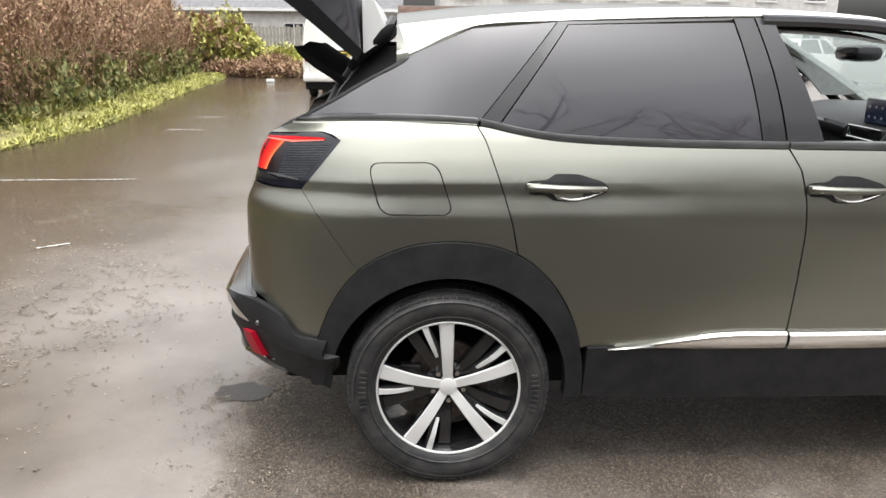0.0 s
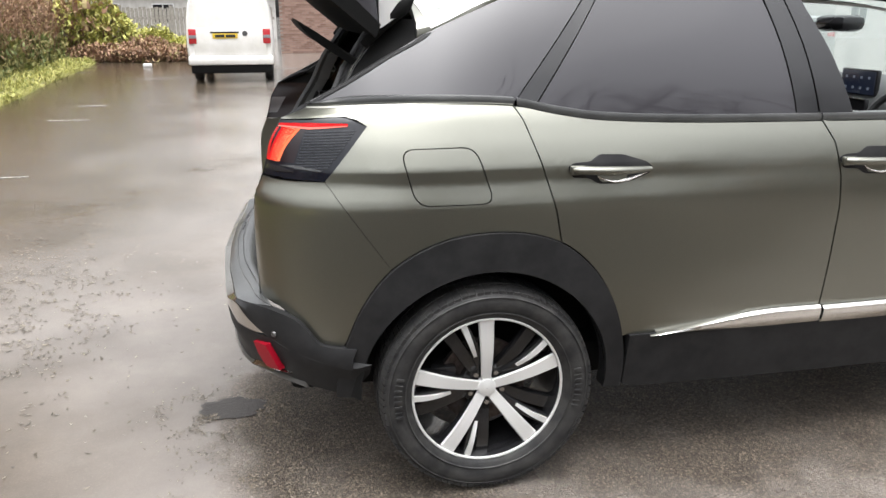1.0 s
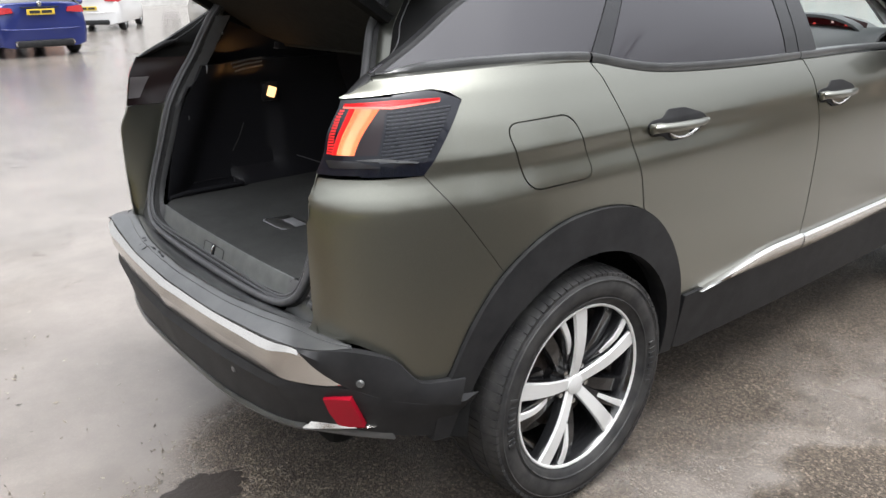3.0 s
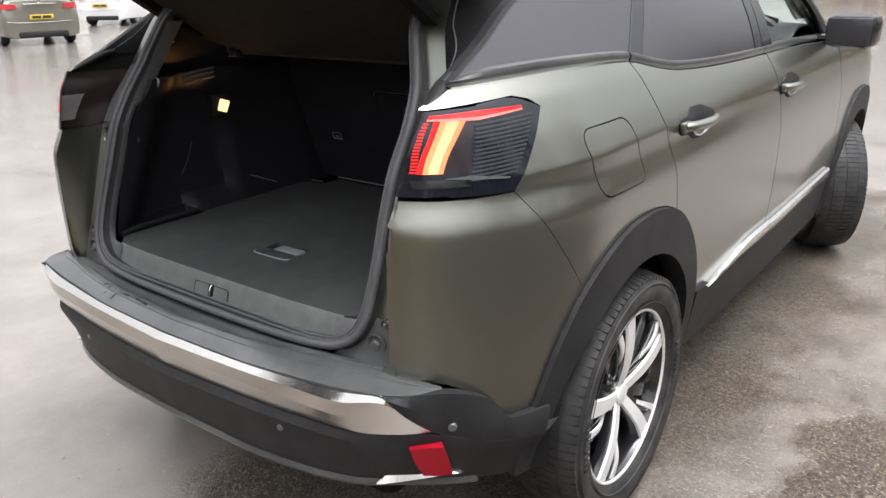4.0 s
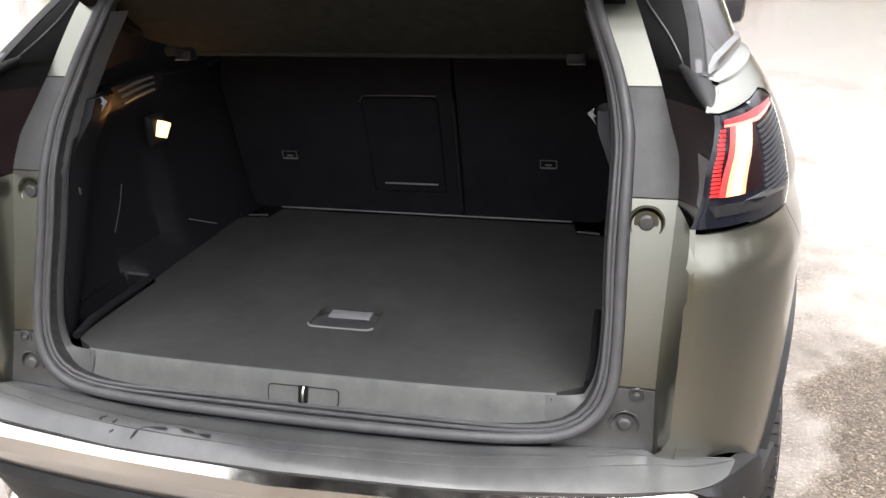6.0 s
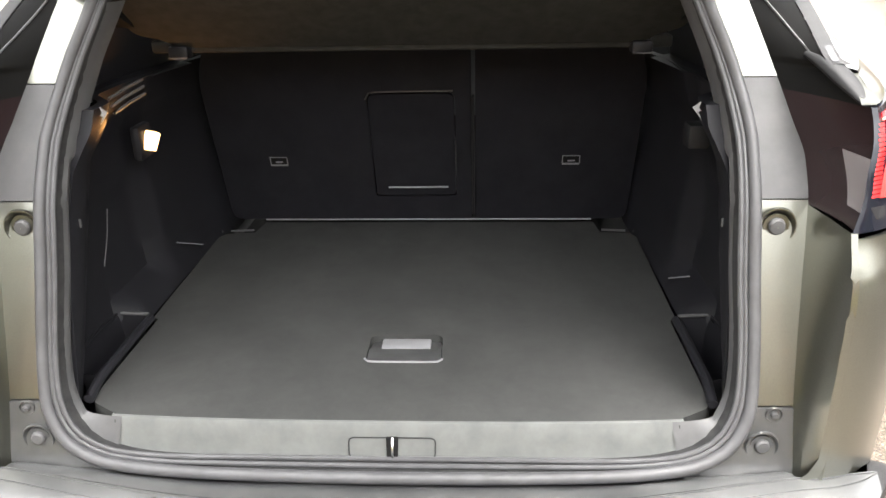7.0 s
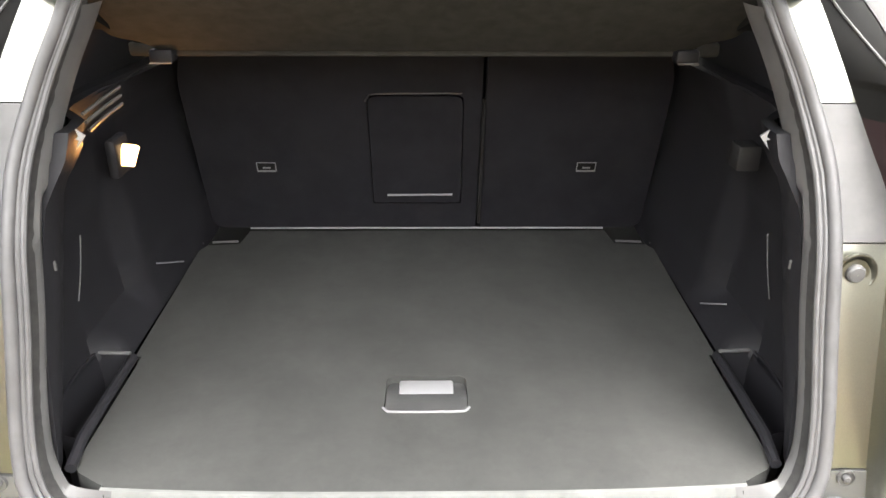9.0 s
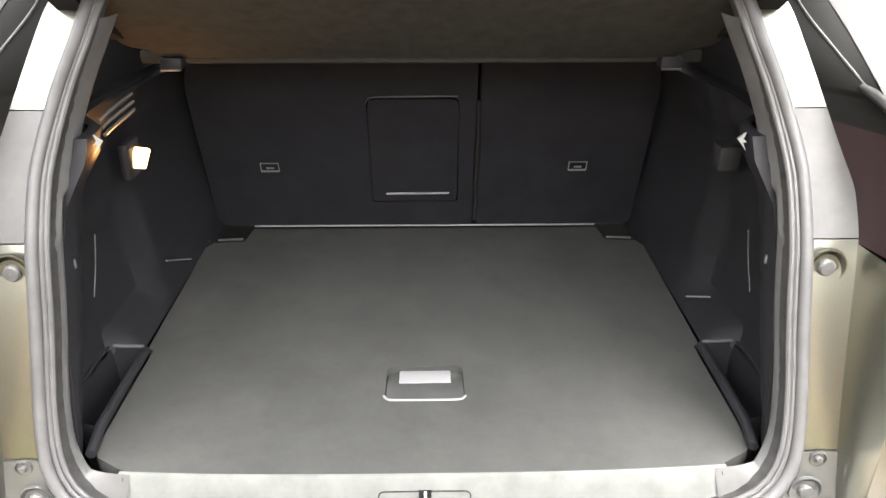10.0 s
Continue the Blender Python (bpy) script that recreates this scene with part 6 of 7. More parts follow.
def scatter(name, base, length, width, lean, material, seed_bend=0.3, label="", category=""):
    """Many slim blades or leaves, each a bent strip of two quads, in one mesh."""
    n = len(base)
    turn = rng.uniform(0, math.tau, n)
    out = np.c_[np.cos(turn), np.sin(turn), np.zeros(n)]
    tilt = rng.normal(0, lean, n)
    up = np.c_[np.zeros(n), np.zeros(n), np.ones(n)] * np.cos(tilt)[:, None] + out * np.sin(tilt)[:, None]
    bend = out * rng.normal(0, seed_bend, n)[:, None]
    across = np.c_[-np.sin(turn), np.cos(turn), np.zeros(n)] * width[:, None] / 2
    l = length[:, None]
    mid, tip = base + up * l * 0.5 + bend * l * 0.25, base + up * l + bend * l
    vs = np.stack([base - across, base + across, mid - across, mid + across, tip - across * 0.4, tip + across * 0.4], 1).reshape(-1, 3)
    k = np.arange(n)[:, None] * 6
    fs = np.concatenate([k + [0, 1, 3, 2], k + [2, 3, 5, 4]])
    me = bpy.data.meshes.new(name)
    me.from_pydata(vs.tolist(), [], fs.tolist())
    me.materials.append(material)
    return tagged(new(name, me), label, category, kind="stuff")


def verge_x(y):
    return keyed([(-8, -6.4), (0, -5.7), (6.9, -5.42), (9.6, -5.15), (15.2, -5.65), (21.5, -6.1), (26, -6.6)], y)


def bank_height(x, y):
    d = verge_x(y) - x
    return 0.0 if d < 0 else 0.05 + 0.55 * step(0, 2.6, d) + 0.06 * noise.noise((x * 0.8, y * 0.8, 0))


bank = []
for i in range(40):
    y = -8 + 34 * i / 39
    bank.append([Vector((verge_x(y) + 0.02 * noise.noise((0, y * 3, 0)), y, -0.02))] + [Vector((verge_x(y) - d + 0.12 * noise.noise((d, y * 1.7, 0)), y, bank_height(verge_x(y) - d, y))) for d in (0.0, 0.15, 0.4, 0.8, 1.4, 2.2, 3.4, 5.0, 8.0, 12.0)])
tagged(part("verge", loft(bank), EARTH), "rough grassy bank beside the yard", "verge", kind="structure")


def over_bank(n, d0, d1, y0=-6.0, y1=24.0, power=1.0):
    y = rng.uniform(y0, y1, n)
    d = d0 + (d1 - d0) * rng.uniform(0, 1, n) ** power
    return np.array([(verge_x(b) - a, b, bank_height(verge_x(b) - a, b) - 0.02) for a, b in zip(d, y)])


b = over_bank(46000, -0.06, 1.9, -6.0, 24.0, power=1.4)
scatter("verge_grass", b, rng.uniform(0.04, 0.13, len(b)) * (1 + 0.5 * np.sin(b[:, 1] * 2.3) * np.sin(b[:, 0] * 4.1)), rng.uniform(0.010, 0.03, len(b)), 0.95, GRASS, 0.9, "yellow-green winter grass on the bank", "grass")
b = over_bank(9000, 1.0, 5.0)
scatter("bramble_stems", b, rng.uniform(0.6, 2.9, len(b)) * np.clip(rng.normal(0.9, 0.15, len(b)), 0.4, 1.2), rng.uniform(0.006, 0.016, len(b)), 0.5, TWIG, 0.5, "tangle of bare brown bramble stems", "bramble")
b = over_bank(110000, 0.9, 5.0, -4.0, 24.0)
b[:, 2] += rng.uniform(0.05, 1, len(b)) ** 0.8 * 2.5 * (0.75 + 0.35 * np.sin(b[:, 1] * 0.9) * np.sin(b[:, 0] * 1.3))
scatter("bramble_leaves", b, rng.uniform(0.03, 0.09, len(b)), rng.uniform(0.018, 0.05, len(b)), 1.3, TWIG, 0.6, "withered brown bramble leaves", "bramble")
# tall scrub added behind the brambles so the pools mirror brown
b = over_bank(5000, 4.0, 9.0, -6.0, 30.0)
scatter("tall_scrub", b, rng.uniform(1.6, 3.6, len(b)), rng.uniform(0.012, 0.035, len(b)), 0.35, TWIG, 0.5, "tall bare brown scrub behind the brambles", "scrub")
b = over_bank(46000, 4.0, 9.0, -6.0, 30.0)
b[:, 2] += rng.uniform(0.1, 1, len(b)) ** 0.8 * 2.7
scatter("scrub_leaves", b, rng.uniform(0.07, 0.24, len(b)), rng.uniform(0.05, 0.13, len(b)), 1.3, TWIG, 0.6, "withered brown leaves on the tall scrub", "scrub")
b = over_bank(15000, 0.7, 2.2, 2.0, 24.0)
b[:, 2] += rng.uniform(0, 0.75, len(b)) * np.clip(0.35 + np.sin(b[:, 1] * 1.9), 0.1, 1)
scatter("green_undergrowth", b, rng.uniform(0.06, 0.2, len(b)), rng.uniform(0.03, 0.08, len(b)), 0.9, LEAF, 0.5, "low green weeds at the foot of the brambles", "weeds")


def clump(name, centre, size, n, material, leaf, label, category):
    p = rng.normal(0, 1, (n, 3))
    p /= np.linalg.norm(p, axis=1)[:, None]
    p *= (rng.uniform(0.2, 1, n) ** 0.45)[:, None] * np.array([1 + 0.3 * math.sin(3 * centre[0]), 1, 1])
    p[:, 2] = np.abs(p[:, 2])
    wob = 1 + 0.3 * np.sin(p[:, 0] * 5 + centre[0]) * np.sin(p[:, 1] * 4 + centre[1]) + 0.2 * np.sin(p[:, 2] * 6)
    p = p * wob[:, None] * np.array(size) + np.array(centre)
    p[:, 2] = np.maximum(p[:, 2], 0.02)
    return scatter(name, p, rng.uniform(0.6, 1.4, n) * leaf, rng.uniform(0.4, 0.8, n) * leaf, 1.2, material, 0.6, label, category)


clump("far_bush", (-7.6, 26.5, 0), (2.0, 1.6, 2.5), 14000, BUSH, 0.115, "yellow-green bush at the end of the yard", "bush")
clump("far_bush", (-4.9, 28.0, 0), (2.2, 1.2, 1.0), 9000, BUSH, 0.105, "yellow-green bush at the end of the yard", "bush")
clump("far_undergrowth", (-4.9, 24.9, 0), (2.8, 0.9, 0.75), 10000, TWIG, 0.09, "dark low scrub along the yard edge", "scrub")
clump("far_undergrowth", (-9.5, 25.5, 0), (2.6, 2.0, 3.2), 5200, TWIG, 0.24, "brown bare scrub at the yard corner", "scrub")
# wet leaf scraps and grit washed into lines on the asphalt
LITTER = make("wet_leaf_scraps", (0.05, 0.04, 0.028), 0.5)
island_colours(LITTER, [(0.0, (0.05, 0.04, 0.03)), (0.5, (0.12, 0.098, 0.072)), (1.0, (0.24, 0.20, 0.15))])


def strewn(name, n, centre, spread, size, label):
    p = np.array(centre) + rng.normal(0, 1, (n, 2)) * np.array(spread)
    line = np.array([noise.noise((x * 3.1, y * 3.1, 4.0)) + 0.6 * noise.noise((x * 11, y * 11, 8.0)) for x, y in p])
    p = p[np.exp(-(line / 0.17) ** 2) > rng.uniform(0, 1, n)]
    vs, fs = [], []
    for x, y in p:
        a, r = rng.uniform(0, math.tau), rng.uniform(0.35, 1.0) * size
        k = len(vs)
        vs += [(x + r * math.cos(a + t) * s, y + r * math.sin(a + t) * s, 0.004 + 0.006 * u) for t, s, u in ((0, 1.6, rng.uniform(0, 1)), (1.7, 0.6, 0), (3.1, 1.4, rng.uniform(0, 1)), (4.6, 0.6, 0))]
        fs.append((k, k + 1, k + 2, k + 3))
    me = bpy.data.meshes.new(name)
    me.from_pydata(vs, [], fs)
    me.materials.append(LITTER)
    tagged(new(name, me), label, "leaf litter", kind="stuff")


strewn("leaf_litter", 7000, (-2.1, 1.0), (0.42, 0.75), 0.010, "dark wet leaf scraps washed across the asphalt")
strewn("leaf_litter", 4200, (-3.6, 1.5), (0.9, 2.2), 0.012, "dark wet leaf scraps along the edge of the yard")
strewn("grit", 4200, (-0.72, -0.80), (0.16, 0.40), 0.006, "dark wet grit beside the rear bumper")
strewn("grit", 2600, (-0.85, -0.20), (0.13, 0.12), 0.006, "dark wet grit round the tar patch")
# planting all round, which the paint and the windows reflect
for k in range(15):
    x = -24 + 4.6 * k
    clump("boundary_hedge", (x, -17 - 1.5 * math.sin(k * 2.1), 0), (3.0, 1.6, 4.3 + 1.1 * math.sin(k * 1.7)), 3000, TWIG if k % 3 else LEAF, 0.34, "bare brown boundary hedge", "hedge")
for k in range(9):
    clump("boundary_hedge", (48 + 1.5 * math.sin(k), -14 + 6.5 * k, 0), (1.8, 3.6, 2.2 + 0.6 * math.sin(k * 2.3)), 1800, TWIG if k % 2 else LEAF, 0.4, "bare brown boundary hedge", "hedge")
for k in range(8):
    clump("boundary_hedge", (-25 - 1.5 * math.sin(k), -14 + 5 * k, 0), (1.8, 3.2, 3.4 + math.sin(k * 2.3)), 1800, TWIG, 0.4, "bare brown boundary hedge", "hedge")

BARK = make("bare_tree_bark", (0.07, 0.055, 0.04), 0.9)
relief(BARK, 30, 0.8, 0.01)


def bare_tree(place, height, seed):
    r = random.Random(seed)
    root = thing("bare_tree", "leafless winter tree behind the boundary hedge", "tree", place, "bare trees")
    bm = bmesh.new()

    def grow(p, d, length, thick, level):
        pts = [p]
        for i in range(4):
            d = (d + Vector((r.uniform(-1, 1), r.uniform(-1, 1), r.uniform(-0.3, 0.5))) * 0.16).normalized()
            pts.append(pts[-1] + d * length / 4)
        tube(pts, lambda t: thick * (1 - 0.6 * t), 5 if level else 8, bm=bm if level else trunk)
        if level < 5:
            for i in range(3 if level else 6):
                q = pts[2 + (i % 3)]
                grow(q, (d + Vector((r.uniform(-1, 1), r.uniform(-1, 1), r.uniform(-0.1, 0.8)))).normalized(), length * r.uniform(0.5, 0.72), thick * 0.42, level + 1)

    trunk = bmesh.new()
    grow(Vector((0, 0, 0)), Vector((0, 0, 1)), height * 0.45, height * 0.022, 0)
    part("trunk", trunk, BARK, root)
    part("limbs", bm, BARK, root)
    return root


trees = [bare_tree((2.3, -12.6, 0), 11.0, 1), bare_tree((5.0, -13.4, 0), 10.4, 6)]
for k, (x, y, turn) in enumerate(((-2.6, -12.9, 40), (0.2, -13.6, 150), (3.6, -13.9, 80), (7.2, -13.0, 200), (9.6, -13.5, 290), (12.4, -13.2, 20), (15.4, -14.2, 130))):
    copy_thing(trees[k % 2], pose(x, y, 0, 0, 0, turn))

# ---------------------------------------------------------------- buildings and fence at the far end
RENDER = make("pale_rendered_wall", (0.55, 0.54, 0.52), 0.9)
grain(RENDER, 3, (0.48, 0.47, 0.45), (0.62, 0.61, 0.59))
SLATE = make("grey_roof", (0.12, 0.12, 0.125), 0.7)
grain(SLATE, 8, (0.09, 0.09, 0.095), (0.16, 0.16, 0.165))
BRICK = make("weathered_brick", (0.32, 0.18, 0.13), 0.9)
info = BRICK.node_tree.nodes.new("ShaderNodeObjectInfo")
ramp = BRICK.node_tree.nodes.new("ShaderNodeValToRGB")
ramp.color_ramp.elements[0].color, ramp.color_ramp.elements[1].color = (0.19, 0.115, 0.09, 1), (0.33, 0.22, 0.18, 1)
wire(BRICK, info.outputs["Random"], ramp.inputs[0])
wire(BRICK, ramp.outputs[0], bsdf(BRICK).inputs["Base Color"])
MORTAR = make("grey_mortar", (0.34, 0.30, 0.27), 0.95)
grain(MORTAR, 12, (0.22, 0.18, 0.155), (0.31, 0.27, 0.245))
WOOD = make("grey_weathered_fence_wood", (0.3, 0.28, 0.26), 0.85)
grain(WOOD, 10, (0.22, 0.2, 0.18), (0.38, 0.36, 0.33))
DARKWIN = make("dark_window_pane", (0.02, 0.022, 0.025), 0.05)
WHITEFRAME = make("white_window_frame", (0.7, 0.7, 0.7), 0.4)


def house(place, size, storeys, label):
    w, d, h = size
    root = thing("house", label, "house", place, "far houses")
    part("wall", block((-w / 2, 0, 0), (w / 2, d, h)), RENDER, root)
    rf = prism([(-0.4, h), (d + 0.4, h), (d / 2, h + d * 0.36)], lambda u, v, q: Vector((q, u, v)), -w / 2 - 0.3, w / 2 + 0.3)
    part("roof", rf, SLATE, root)
    part("fascia", block((-w / 2 - 0.3, -0.42, h - 0.14), (w / 2 + 0.3, -0.34, h + 0.04)), WHITEFRAME, root)
    for s in range(storeys):
        for k in range(int(w // 3)):
            x = -w / 2 + 1.6 + 3 * k
            z = 0.95 + 2.6 * s
            wn = part("window", block((x - 0.62, -0.03, z), (x + 0.62, 0.05, z + 1.15)), WHITEFRAME, root)
            part("pane", block((x - 0.55, -0.045, z + 0.07), (x - 0.03, -0.02, z + 1.08)), DARKWIN, wn)
            part("pane", block((x + 0.03, -0.045, z + 0.07), (x + 0.55, -0.02, z + 1.08)), DARKWIN, wn)
            part("sill", block((x - 0.7, -0.1, z - 0.06), (x + 0.7, 0.02, z)), WHITEFRAME, wn)


house((-7.5, 46, 0), (14, 8, 2.9), 1, "low pale rendered building with a grey roof")
house((14, 44, 0), (24, 9, 5.2), 2, "pale two-storey houses beyond the yard")
house((44, 40, 0), (22, 9, 5.2), 2, "pale two-storey houses beyond the yard")

fence = thing("fence", "grey weathered close-board fence at the yard end", "fence", (0, 31, 0))
slat = None
for k in range(64):
    x = -10.5 + 0.155 * k
    if slat is None:
        slat = part("slat", block((-0.066, -0.012, 0.05), (0.066, 0.012, 1.75)), WOOD, fence)
        slat.matrix_basis = Matrix.Translation((x, 0, 0))
    else:
        mesh_copy("slat", slat, fence, Matrix.Translation((x, 0.012 * (k % 2), 0.03 * math.sin(k * 1.7))))
for k in range(6):
    part("post", block((-10.6 + 1.95 * k, 0.03, 0), (-10.48 + 1.95 * k, 0.15, 1.85)), WOOD, fence)
part("rail", block((-10.6, 0.025, 0.4), (-0.6, 0.06, 0.48)), WOOD, fence)
part("rail", block((-10.6, 0.025, 1.3), (-0.6, 0.06, 1.38)), WOOD, fence)

# ---------------------------------------------------------------- parked vehicles
WHITEPAINT = make("white_van_paint", (0.74, 0.73, 0.70), 0.35, coat=0.4)
grain(WHITEPAINT, 2, (0.66, 0.65, 0.61), (0.78, 0.77, 0.75))
BLUEPAINT = make("deep_blue_paint", (0.010, 0.022, 0.15), 0.3, 0.3, 0.8)
BEIGEPAINT = make("silver_beige_paint", (0.22, 0.21, 0.175), 0.35, 0.5, 0.7)
SILVERPAINT = make("silver_paint", (0.45, 0.46, 0.46), 0.35, 0.6, 0.7)
PALEPAINT = make("white_car_paint", (0.7, 0.7, 0.7), 0.3, 0.0, 0.8)
YELLOWPLATE = make("yellow_number_plate", (0.62, 0.44, 0.04), 0.4)
DULLRED = make("red_lamp_lens", (0.42, 0.02, 0.025), 0.15, coat=0.5)
PLATEINK = make("plate_bar", (0.02, 0.02, 0.02), 0.5)


def road_wheel(name, parent, place):
    t = lathe([(0.20, -0.09), (0.26, -0.10), (0.30, -0.09), (0.315, -0.06), (0.315, 0.06), (0.30, 0.09), (0.26, 0.10), (0.20, 0.09)], 36)
    bmesh.ops.transform(t, matrix=Matrix.Translation(place) @ pose(0, 0, 0, 0, 0, 90), verts=t.verts)
    wh = part(name, t, TYRE, parent)
    r = lathe([(0.001, -0.07), (0.05, -0.075), (0.19, -0.055), (0.205, -0.075), (0.205, 0.075), (0.19, 0.055), (0.05, 0.075), (0.001, 0.07)], 36)
    bmesh.ops.transform(r, matrix=Matrix.Translation(place) @ pose(0, 0, 0, 0, 0, 90), verts=r.verts)
    part("rim", r, SILVERPAINT, wh)


def plate(parent, x, z, y, wdt=0.52):
    p = part("number_plate", block((x - wdt / 2, y - 0.012, z - 0.055), (x + wdt / 2, y, z + 0.055), 0.003), YELLOWPLATE, parent, "yellow rear number plate")
    part("plate_bar", block((x - wdt * 0.40, y - 0.016, z - 0.03), (x - wdt * 0.03, y - 0.011, z + 0.03)), PLATEINK, p)
    part("plate_bar", block((x + wdt * 0.03, y - 0.016, z - 0.03), (x + wdt * 0.40, y - 0.011, z + 0.03)), PLATEINK, p)


def parked_car(name, place, heading, paint, label, L=4.2, w=0.89, exhausts=False):
    """A hatchback: its tail at the origin, its nose along +y."""
    root = thing(name, label, "car", place, "parked cars")
    root.matrix_world = Matrix.Translation(place) @ pose(0, 0, 0, 0, 0, heading)
    ends = [(0.0, 0.86), (0.04, 0.93), (0.14, 0.975), (0.4, 1.0), (L * 0.7, 1.0), (L - 0.5, 0.97), (L - 0.15, 0.86), (L, 0.62)]
    top = [(0.0, 1.00), (0.1, 1.03), (L * 0.5, 0.97), (L * 0.74, 0.92), (L - 0.3, 0.76), (L, 0.62)]
    rails = []
    for h in range(15):
        run = []
        for y in [0, 0.015, 0.04, 0.09, 0.16, 0.3, 0.5, 0.8, 1.2, 1.7, 2.2, 2.7, L - 1.0, L - 0.6, L - 0.35, L - 0.15, L - 0.04, L]:
            f, z = keyed(ends, y), keyed(top, y)
            sec = curve([(0, 0.19), (w * 0.92, 0.19), (w * 0.985, 0.30), (w, 0.58), (w * 0.975, 0.80), (w * 0.90, z), (0, z + 0.03)], 14)
            bulge = 0.05 * math.sin(math.pi * min(1, max(0, (sec[h].y - 0.2) / 0.8))) * (1 - step(0.0, 0.3, y))
            run.append(Vector((sec[h].x * f, y - bulge, sec[h].y)))
        rails.append(run)
    body = loft(rails)
    b2 = body.copy()
    for v in b2.verts:
        v.co.x = -v.co.x
    bmesh.ops.reverse_faces(b2, faces=b2.faces)
    body = join(body, b2)
    bmesh.ops.remove_doubles(body, verts=body.verts, dist=0.002)
    bmesh.ops.holes_fill(body, edges=[e for e in body.edges if e.is_boundary], sides=0)
    bmesh.ops.recalc_face_normals(body, faces=body.faces)
    shell = part("body", body, paint, root)
    cab = [(0.06, 1.02, 0.78), (0.22, 1.16, 0.72), (0.42, 1.38, 0.64), (L * 0.34, 1.46, 0.63), (L * 0.52, 1.44, 0.63), (L * 0.64, 1.20, 0.70), (L * 0.76, 0.94, 0.77)]
    g = []
    for y, z, x in curve(cab, 20):
        low = keyed(top, y) - 0.02
        g.append([Vector((s * wdt, y, h)) for s, wdt, h in ((-1, 0.80 * keyed(ends, y), low), (-1, x, z - 0.04), (-1, x * 0.86, z), (0, 0.0, z + 0.012), (1, x * 0.86, z), (1, x, z - 0.04), (1, 0.80 * keyed(ends, y), low))])
    part("glasshouse", loft(g), DARKWIN, root, "dark car windows")
    roof_run = [[Vector((s * 0.60, y, z + 0.006 - 0.02 * abs(s) ** 2)) for s in [j / 6 for j in range(-6, 7)]] for y, z in ((0.36, 1.36), (0.5, 1.42), (L * 0.34, 1.474), (L * 0.5, 1.462))]
    part("roof", loft(roof_run, 0.03, (0, 0, -1)), paint, root)
    for s in (-1, 1):
        for run in ([(0.82 * s * w / 0.89, 0.04, 1.02), (0.72 * s, 0.24, 1.165), (0.63 * s, 0.43, 1.375)], [(0.79 * s, L * 0.74, 0.95), (0.70 * s, L * 0.63, 1.20), (0.625 * s, L * 0.52, 1.44)], [(0.83 * s, L * 0.42, 0.95), (0.64 * s, L * 0.40, 1.43)]):
            part("pillar", tube(run, 0.045, 6), paint, root)
        lamp = loft([[Vector((s * 0.52, -0.055, 0.95)), Vector((s * w * 0.80, -0.03, 0.97)), Vector((s * w * 0.925, 0.05, 0.97)), Vector((s * w * 0.985, 0.24, 0.95))], [Vector((s * 0.50, -0.055, 0.86)), Vector((s * w * 0.82, -0.045, 0.84)), Vector((s * w * 0.95, 0.05, 0.83)), Vector((s * w * 1.005, 0.22, 0.86))]], 0.05, (0, 1, 0))
        part("tail_light", lamp, DULLRED, root, "red tail light")
        if exhausts:
            part("exhaust_tip", tube([(s * 0.52, -0.08, 0.27), (s * 0.52, 0.15, 0.27)], 0.045, 14), CHROME, root)
        for y in (0.80, L - 0.85):
            road_wheel("wheel", root, (s * (w - 0.13), y, 0.315))
    part("lower_bumper", block((-w * 0.62, -0.085, 0.19), (w * 0.62, 0.12, 0.33), 0.04), PLASTIC, root)
    part("bumper_crease", tube(curve([(-w * 0.84, -0.02, 0.56), (-w * 0.6, -0.068, 0.545), (0, -0.075, 0.54), (w * 0.6, -0.068, 0.545), (w * 0.84, -0.02, 0.56)], 20), 0.012, 6), paint, root)
    plate(root, 0, 0.87 if exhausts else 0.66, -0.062)
    part("plate_light_bar", block((-0.36, -0.066, 0.945), (0.36, -0.03, 0.97), 0.006), CHROME if not exhausts else GLOSS, root)
    part("rear_badge", lathe([(0.001, -0.008), (0.04, -0.006), (0.045, 0.0)], 20), CHROME, root).matrix_basis = Matrix.Translation((0, -0.045, 1.02))
    return root


parked_car("blue_hatchback", (2.36, 15.3, 0), 3, BLUEPAINT, "deep blue hatchback with twin exhausts, parked on wet asphalt", 4.25, 0.90, True)
parked_car("grey_hatchback", (2.27, 20.1, 0), 2, SILVERPAINT, "silver-grey hatchback parked beyond a blue one", 4.1, 0.88)
parked_car("beige_hatchback", (7.65, 17.5, 0), -14, BEIGEPAINT, "silver-beige hatchback parked on wet asphalt", 4.0, 0.88)
parked_car("white_hatchback", (12.7, 23.6, 0), -55, PALEPAINT, "white hatchback parked at the far side", 4.1, 0.88)
parked_car("white_saloon", (5.3, 22.7, 0), -28, PALEPAINT, "white car parked at the far side", 4.4, 0.9)
parked_car("silver_hatchback", (14.5, 17.2, 0), 0, SILVERPAINT, "silver hatchback parked on wet asphalt", 4.1, 0.88)

van = thing("van", "white panel van parked with its back doors to the yard", "van", (-1.59, 15.3, 0))
rails = []
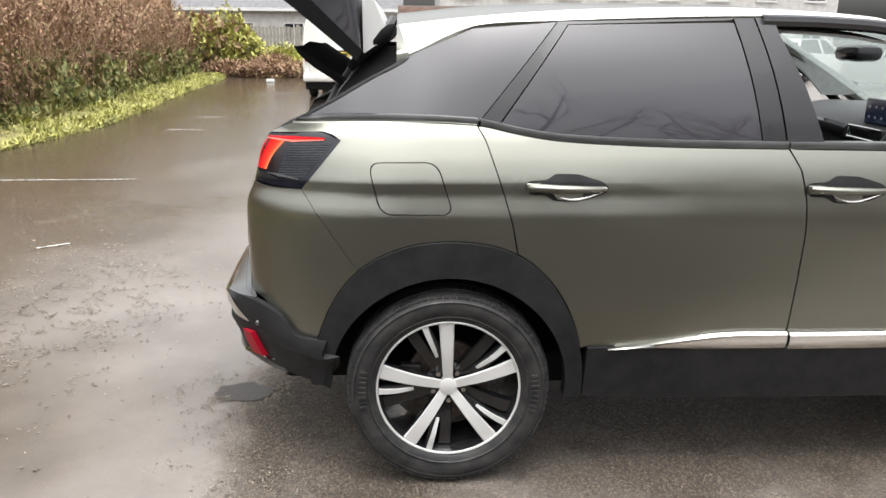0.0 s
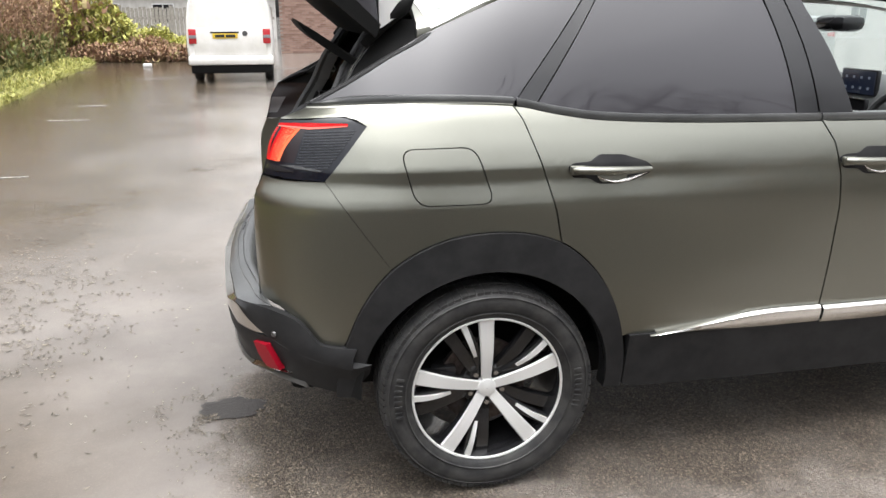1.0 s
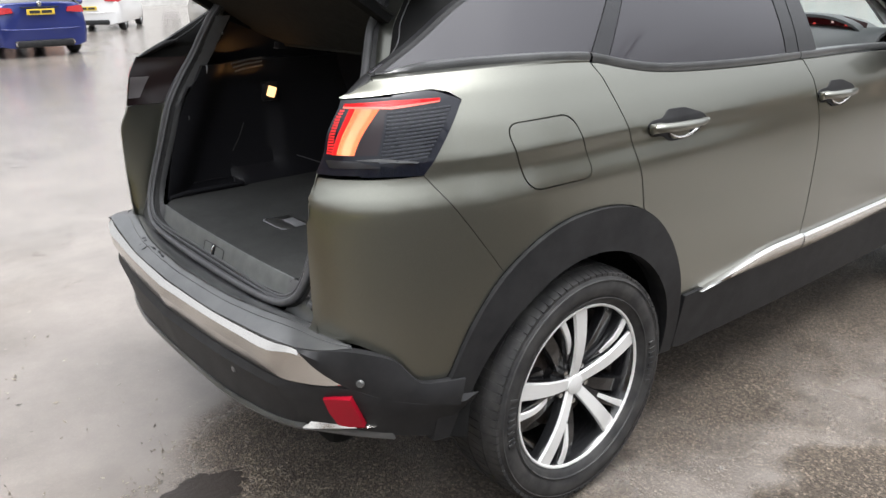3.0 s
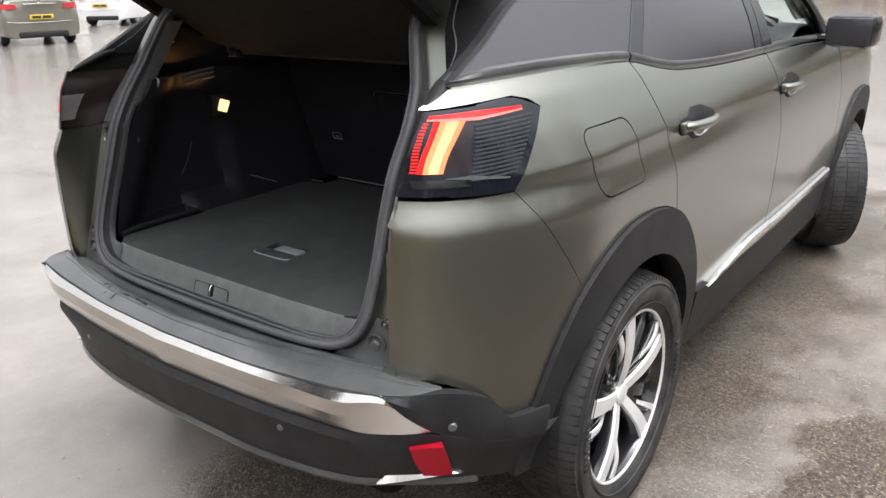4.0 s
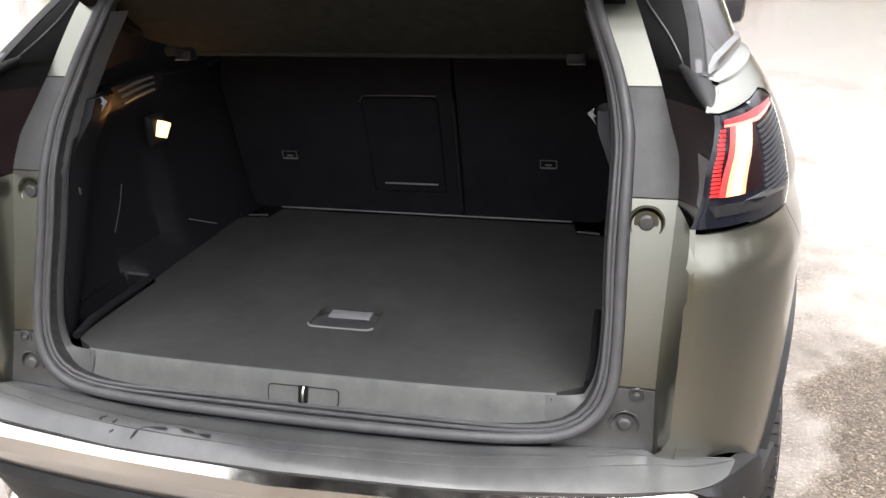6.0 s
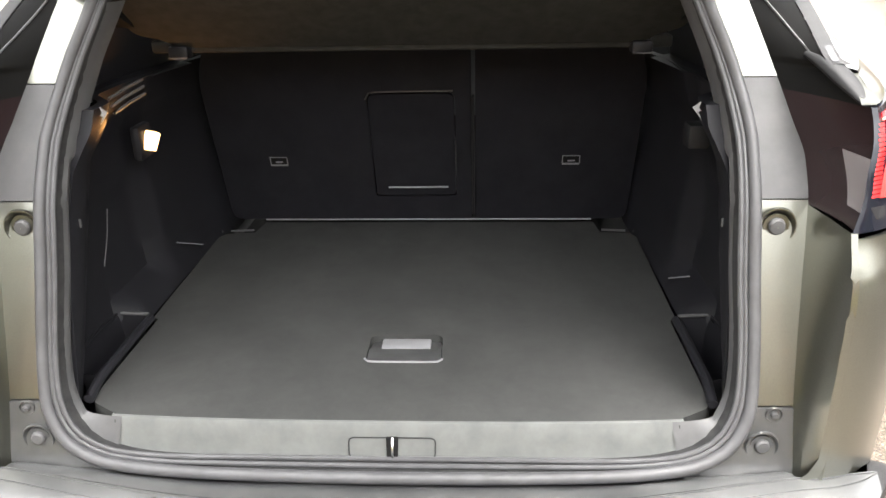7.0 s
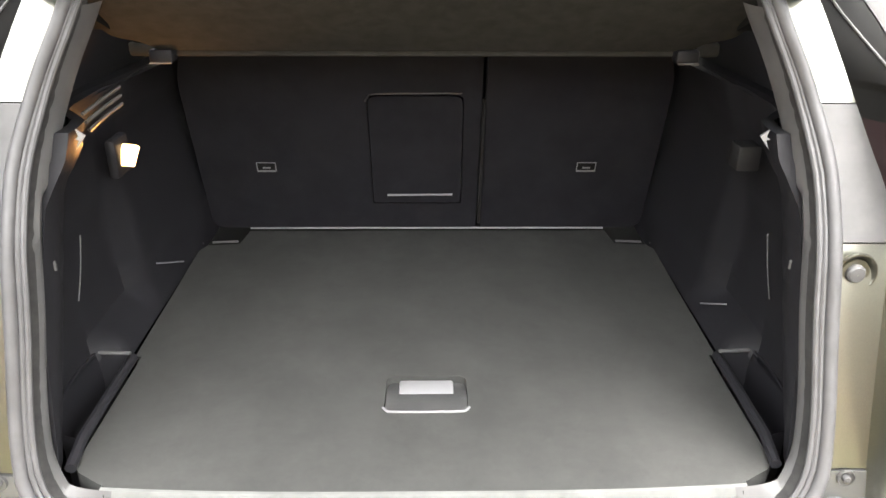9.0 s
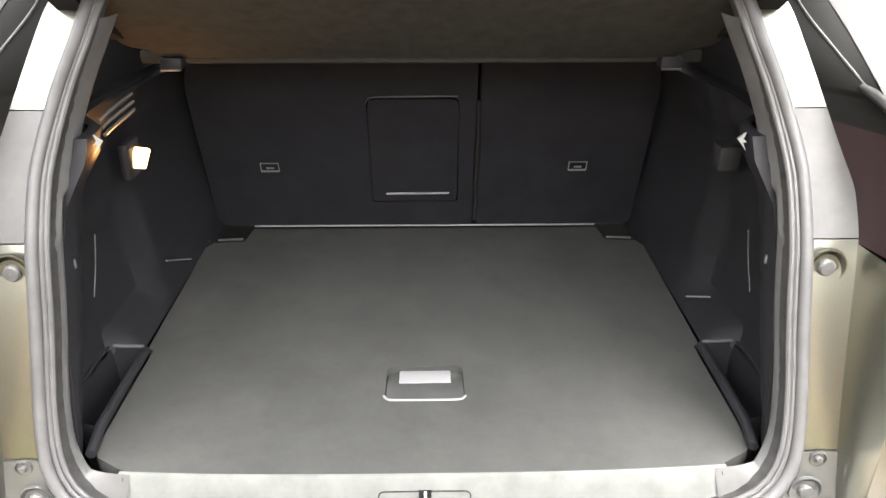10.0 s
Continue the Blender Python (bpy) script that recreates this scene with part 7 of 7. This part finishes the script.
for h in range(13):
    run = []
    for y, f, lift in ((0.0, 0.93, 0), (0.03, 0.97, 0), (0.10, 0.99, 0), (0.5, 1.0, 0), (3.4, 1.0, 0), (3.9, 0.97, -0.25), (4.4, 0.93, -0.75), (4.8, 0.85, -1.0)):
        sec = curve([(0, 0.38), (0.90, 0.38), (0.945, 0.55), (0.952, 1.0), (0.92, 1.45), (0.83, 1.88), (0.70, 1.95), (0, 1.97)], 12)
        z = sec[h].y + lift * max(0, (sec[h].y - 0.8) / 1.17)
        run.append(Vector((sec[h].x * f, y + 0.10 * max(0, sec[h].y - 1.1) ** 1.2 * (1 if y < 0.2 else 0), z)))
    rails.append(run)
body = loft(rails)
b2 = body.copy()
for v in b2.verts:
    v.co.x = -v.co.x
bmesh.ops.reverse_faces(b2, faces=b2.faces)
body = join(body, b2)
bmesh.ops.remove_doubles(body, verts=body.verts, dist=0.002)
bmesh.ops.holes_fill(body, edges=[e for e in body.edges if e.is_boundary], sides=0)
bmesh.ops.recalc_face_normals(body, faces=body.faces)
part("body", body, WHITEPAINT, van)
gatev = part("tailgate", block((-0.78, -0.018, 0.60), (0.78, 0.01, 1.22), 0.012), WHITEPAINT, van)
part("tailgate_upper", prism([(-0.76, 1.225), (0.76, 1.225), (0.70, 1.80), (-0.70, 1.80)], lambda u, v, q: Vector((u, q + 0.10 * max(0, v - 1.1) ** 1.2, v)), -0.012, 0.02), WHITEPAINT, van)
part("plate_recess", block((-0.42, -0.030, 1.085), (0.20, -0.010, 1.125), 0.004), PLASTIC, gatev)
plate(van, -0.10, 1.03, -0.02, 0.54)
part("badge", lathe([(0.001, -0.012), (0.05, -0.010), (0.06, 0.0)], 24), PAD, van).matrix_basis = Matrix.Translation((0.33, -0.02, 1.08))
part("rear_bumper", block((-0.93, -0.09, 0.40), (0.93, 0.06, 0.60), 0.05), WHITEPAINT, van)
part("under_skirt", block((-0.88, -0.04, 0.22), (0.88, 0.30, 0.41), 0.03), LINER, van)
for s in (-1, 1):
    lp = part("tail_light", block((s * 0.80 - 0.085, -0.03, 0.86), (s * 0.80 + 0.085, 0.05, 1.18), 0.02), DULLRED, van, "red tail light")
    part("clear_band", block((s * 0.80 - 0.08, -0.036, 0.98), (s * 0.80 + 0.08, -0.02, 1.05), 0.004), PALETAG, lp)
    for y in (0.95, 3.9):
        road_wheel("wheel", van, (s * 0.80, y, 0.315))
part("exhaust", tube([(0.35, -0.03, 0.27), (0.35, 0.4, 0.27)], 0.03, 10), STEEL, van)

# litter by the bank
q = block((-0.12, -0.08, 0), (0.12, 0.08, 0.10), 0.02)
tagged(part("litter_bag", q, WHITEFRAME), "small scrap of white rubbish on the kerb", "litter").location = (-4.36, 21.6, 0.0)

# brick wall right of the van: the nearest courses as bricks, the rest one joined piece
brick_wall = part("wall_north", block((-0.4, 29.06, 0), (6.4, 29.30, 2.6)), MORTAR)
tagged(brick_wall, "weathered pinkish brick boundary wall", "wall", kind="structure")
one = None
verts, faces = [], []
for row in range(34):
    for col in range(30):
        x = -0.4 + 0.225 * col + (0.1125 if row % 2 else 0.0)
        z = 0.006 + 0.075 * row
        if x + 0.215 > 6.4:
            continue
        if row < 12 and col < 24:
            if one is None:
                one = part("brick", block((0, -0.012, 0), (0.215, 0.05, 0.065)), BRICK, brick_wall)
                one.matrix_basis = Matrix.Translation((x, 29.06, z))
            else:
                mesh_copy("brick", one, brick_wall, Matrix.Translation((x, 29.06 + 0.003 * math.sin(col * 7 + row * 3), z)))
        else:
            k = len(verts)
            o = 29.048 + 0.003 * math.sin(col * 7 + row * 3)
            verts += [(x, o, z), (x + 0.215, o, z), (x + 0.215, o, z + 0.065), (x, o, z + 0.065), (x, 29.1, z), (x + 0.215, 29.1, z), (x + 0.215, 29.1, z + 0.065), (x, 29.1, z + 0.065)]
            faces += [(k, k + 1, k + 2, k + 3), (k + 3, k + 2, k + 6, k + 7), (k, k + 4, k + 5, k + 1), (k + 1, k + 5, k + 6, k + 2), (k, k + 3, k + 7, k + 4)]
me = bpy.data.meshes.new("upper_bricks")
me.from_pydata(verts, [], faces)
BRICKS = make("weathered_bricks_joined", (0.32, 0.18, 0.13), 0.9)
island_colours(BRICKS, [(0.0, (0.19, 0.115, 0.09)), (1.0, (0.33, 0.22, 0.18))])
me.materials.append(BRICKS)
upper = new("upper_bricks", me)
upper.parent = brick_wall
tagged(upper, kind="stuff")
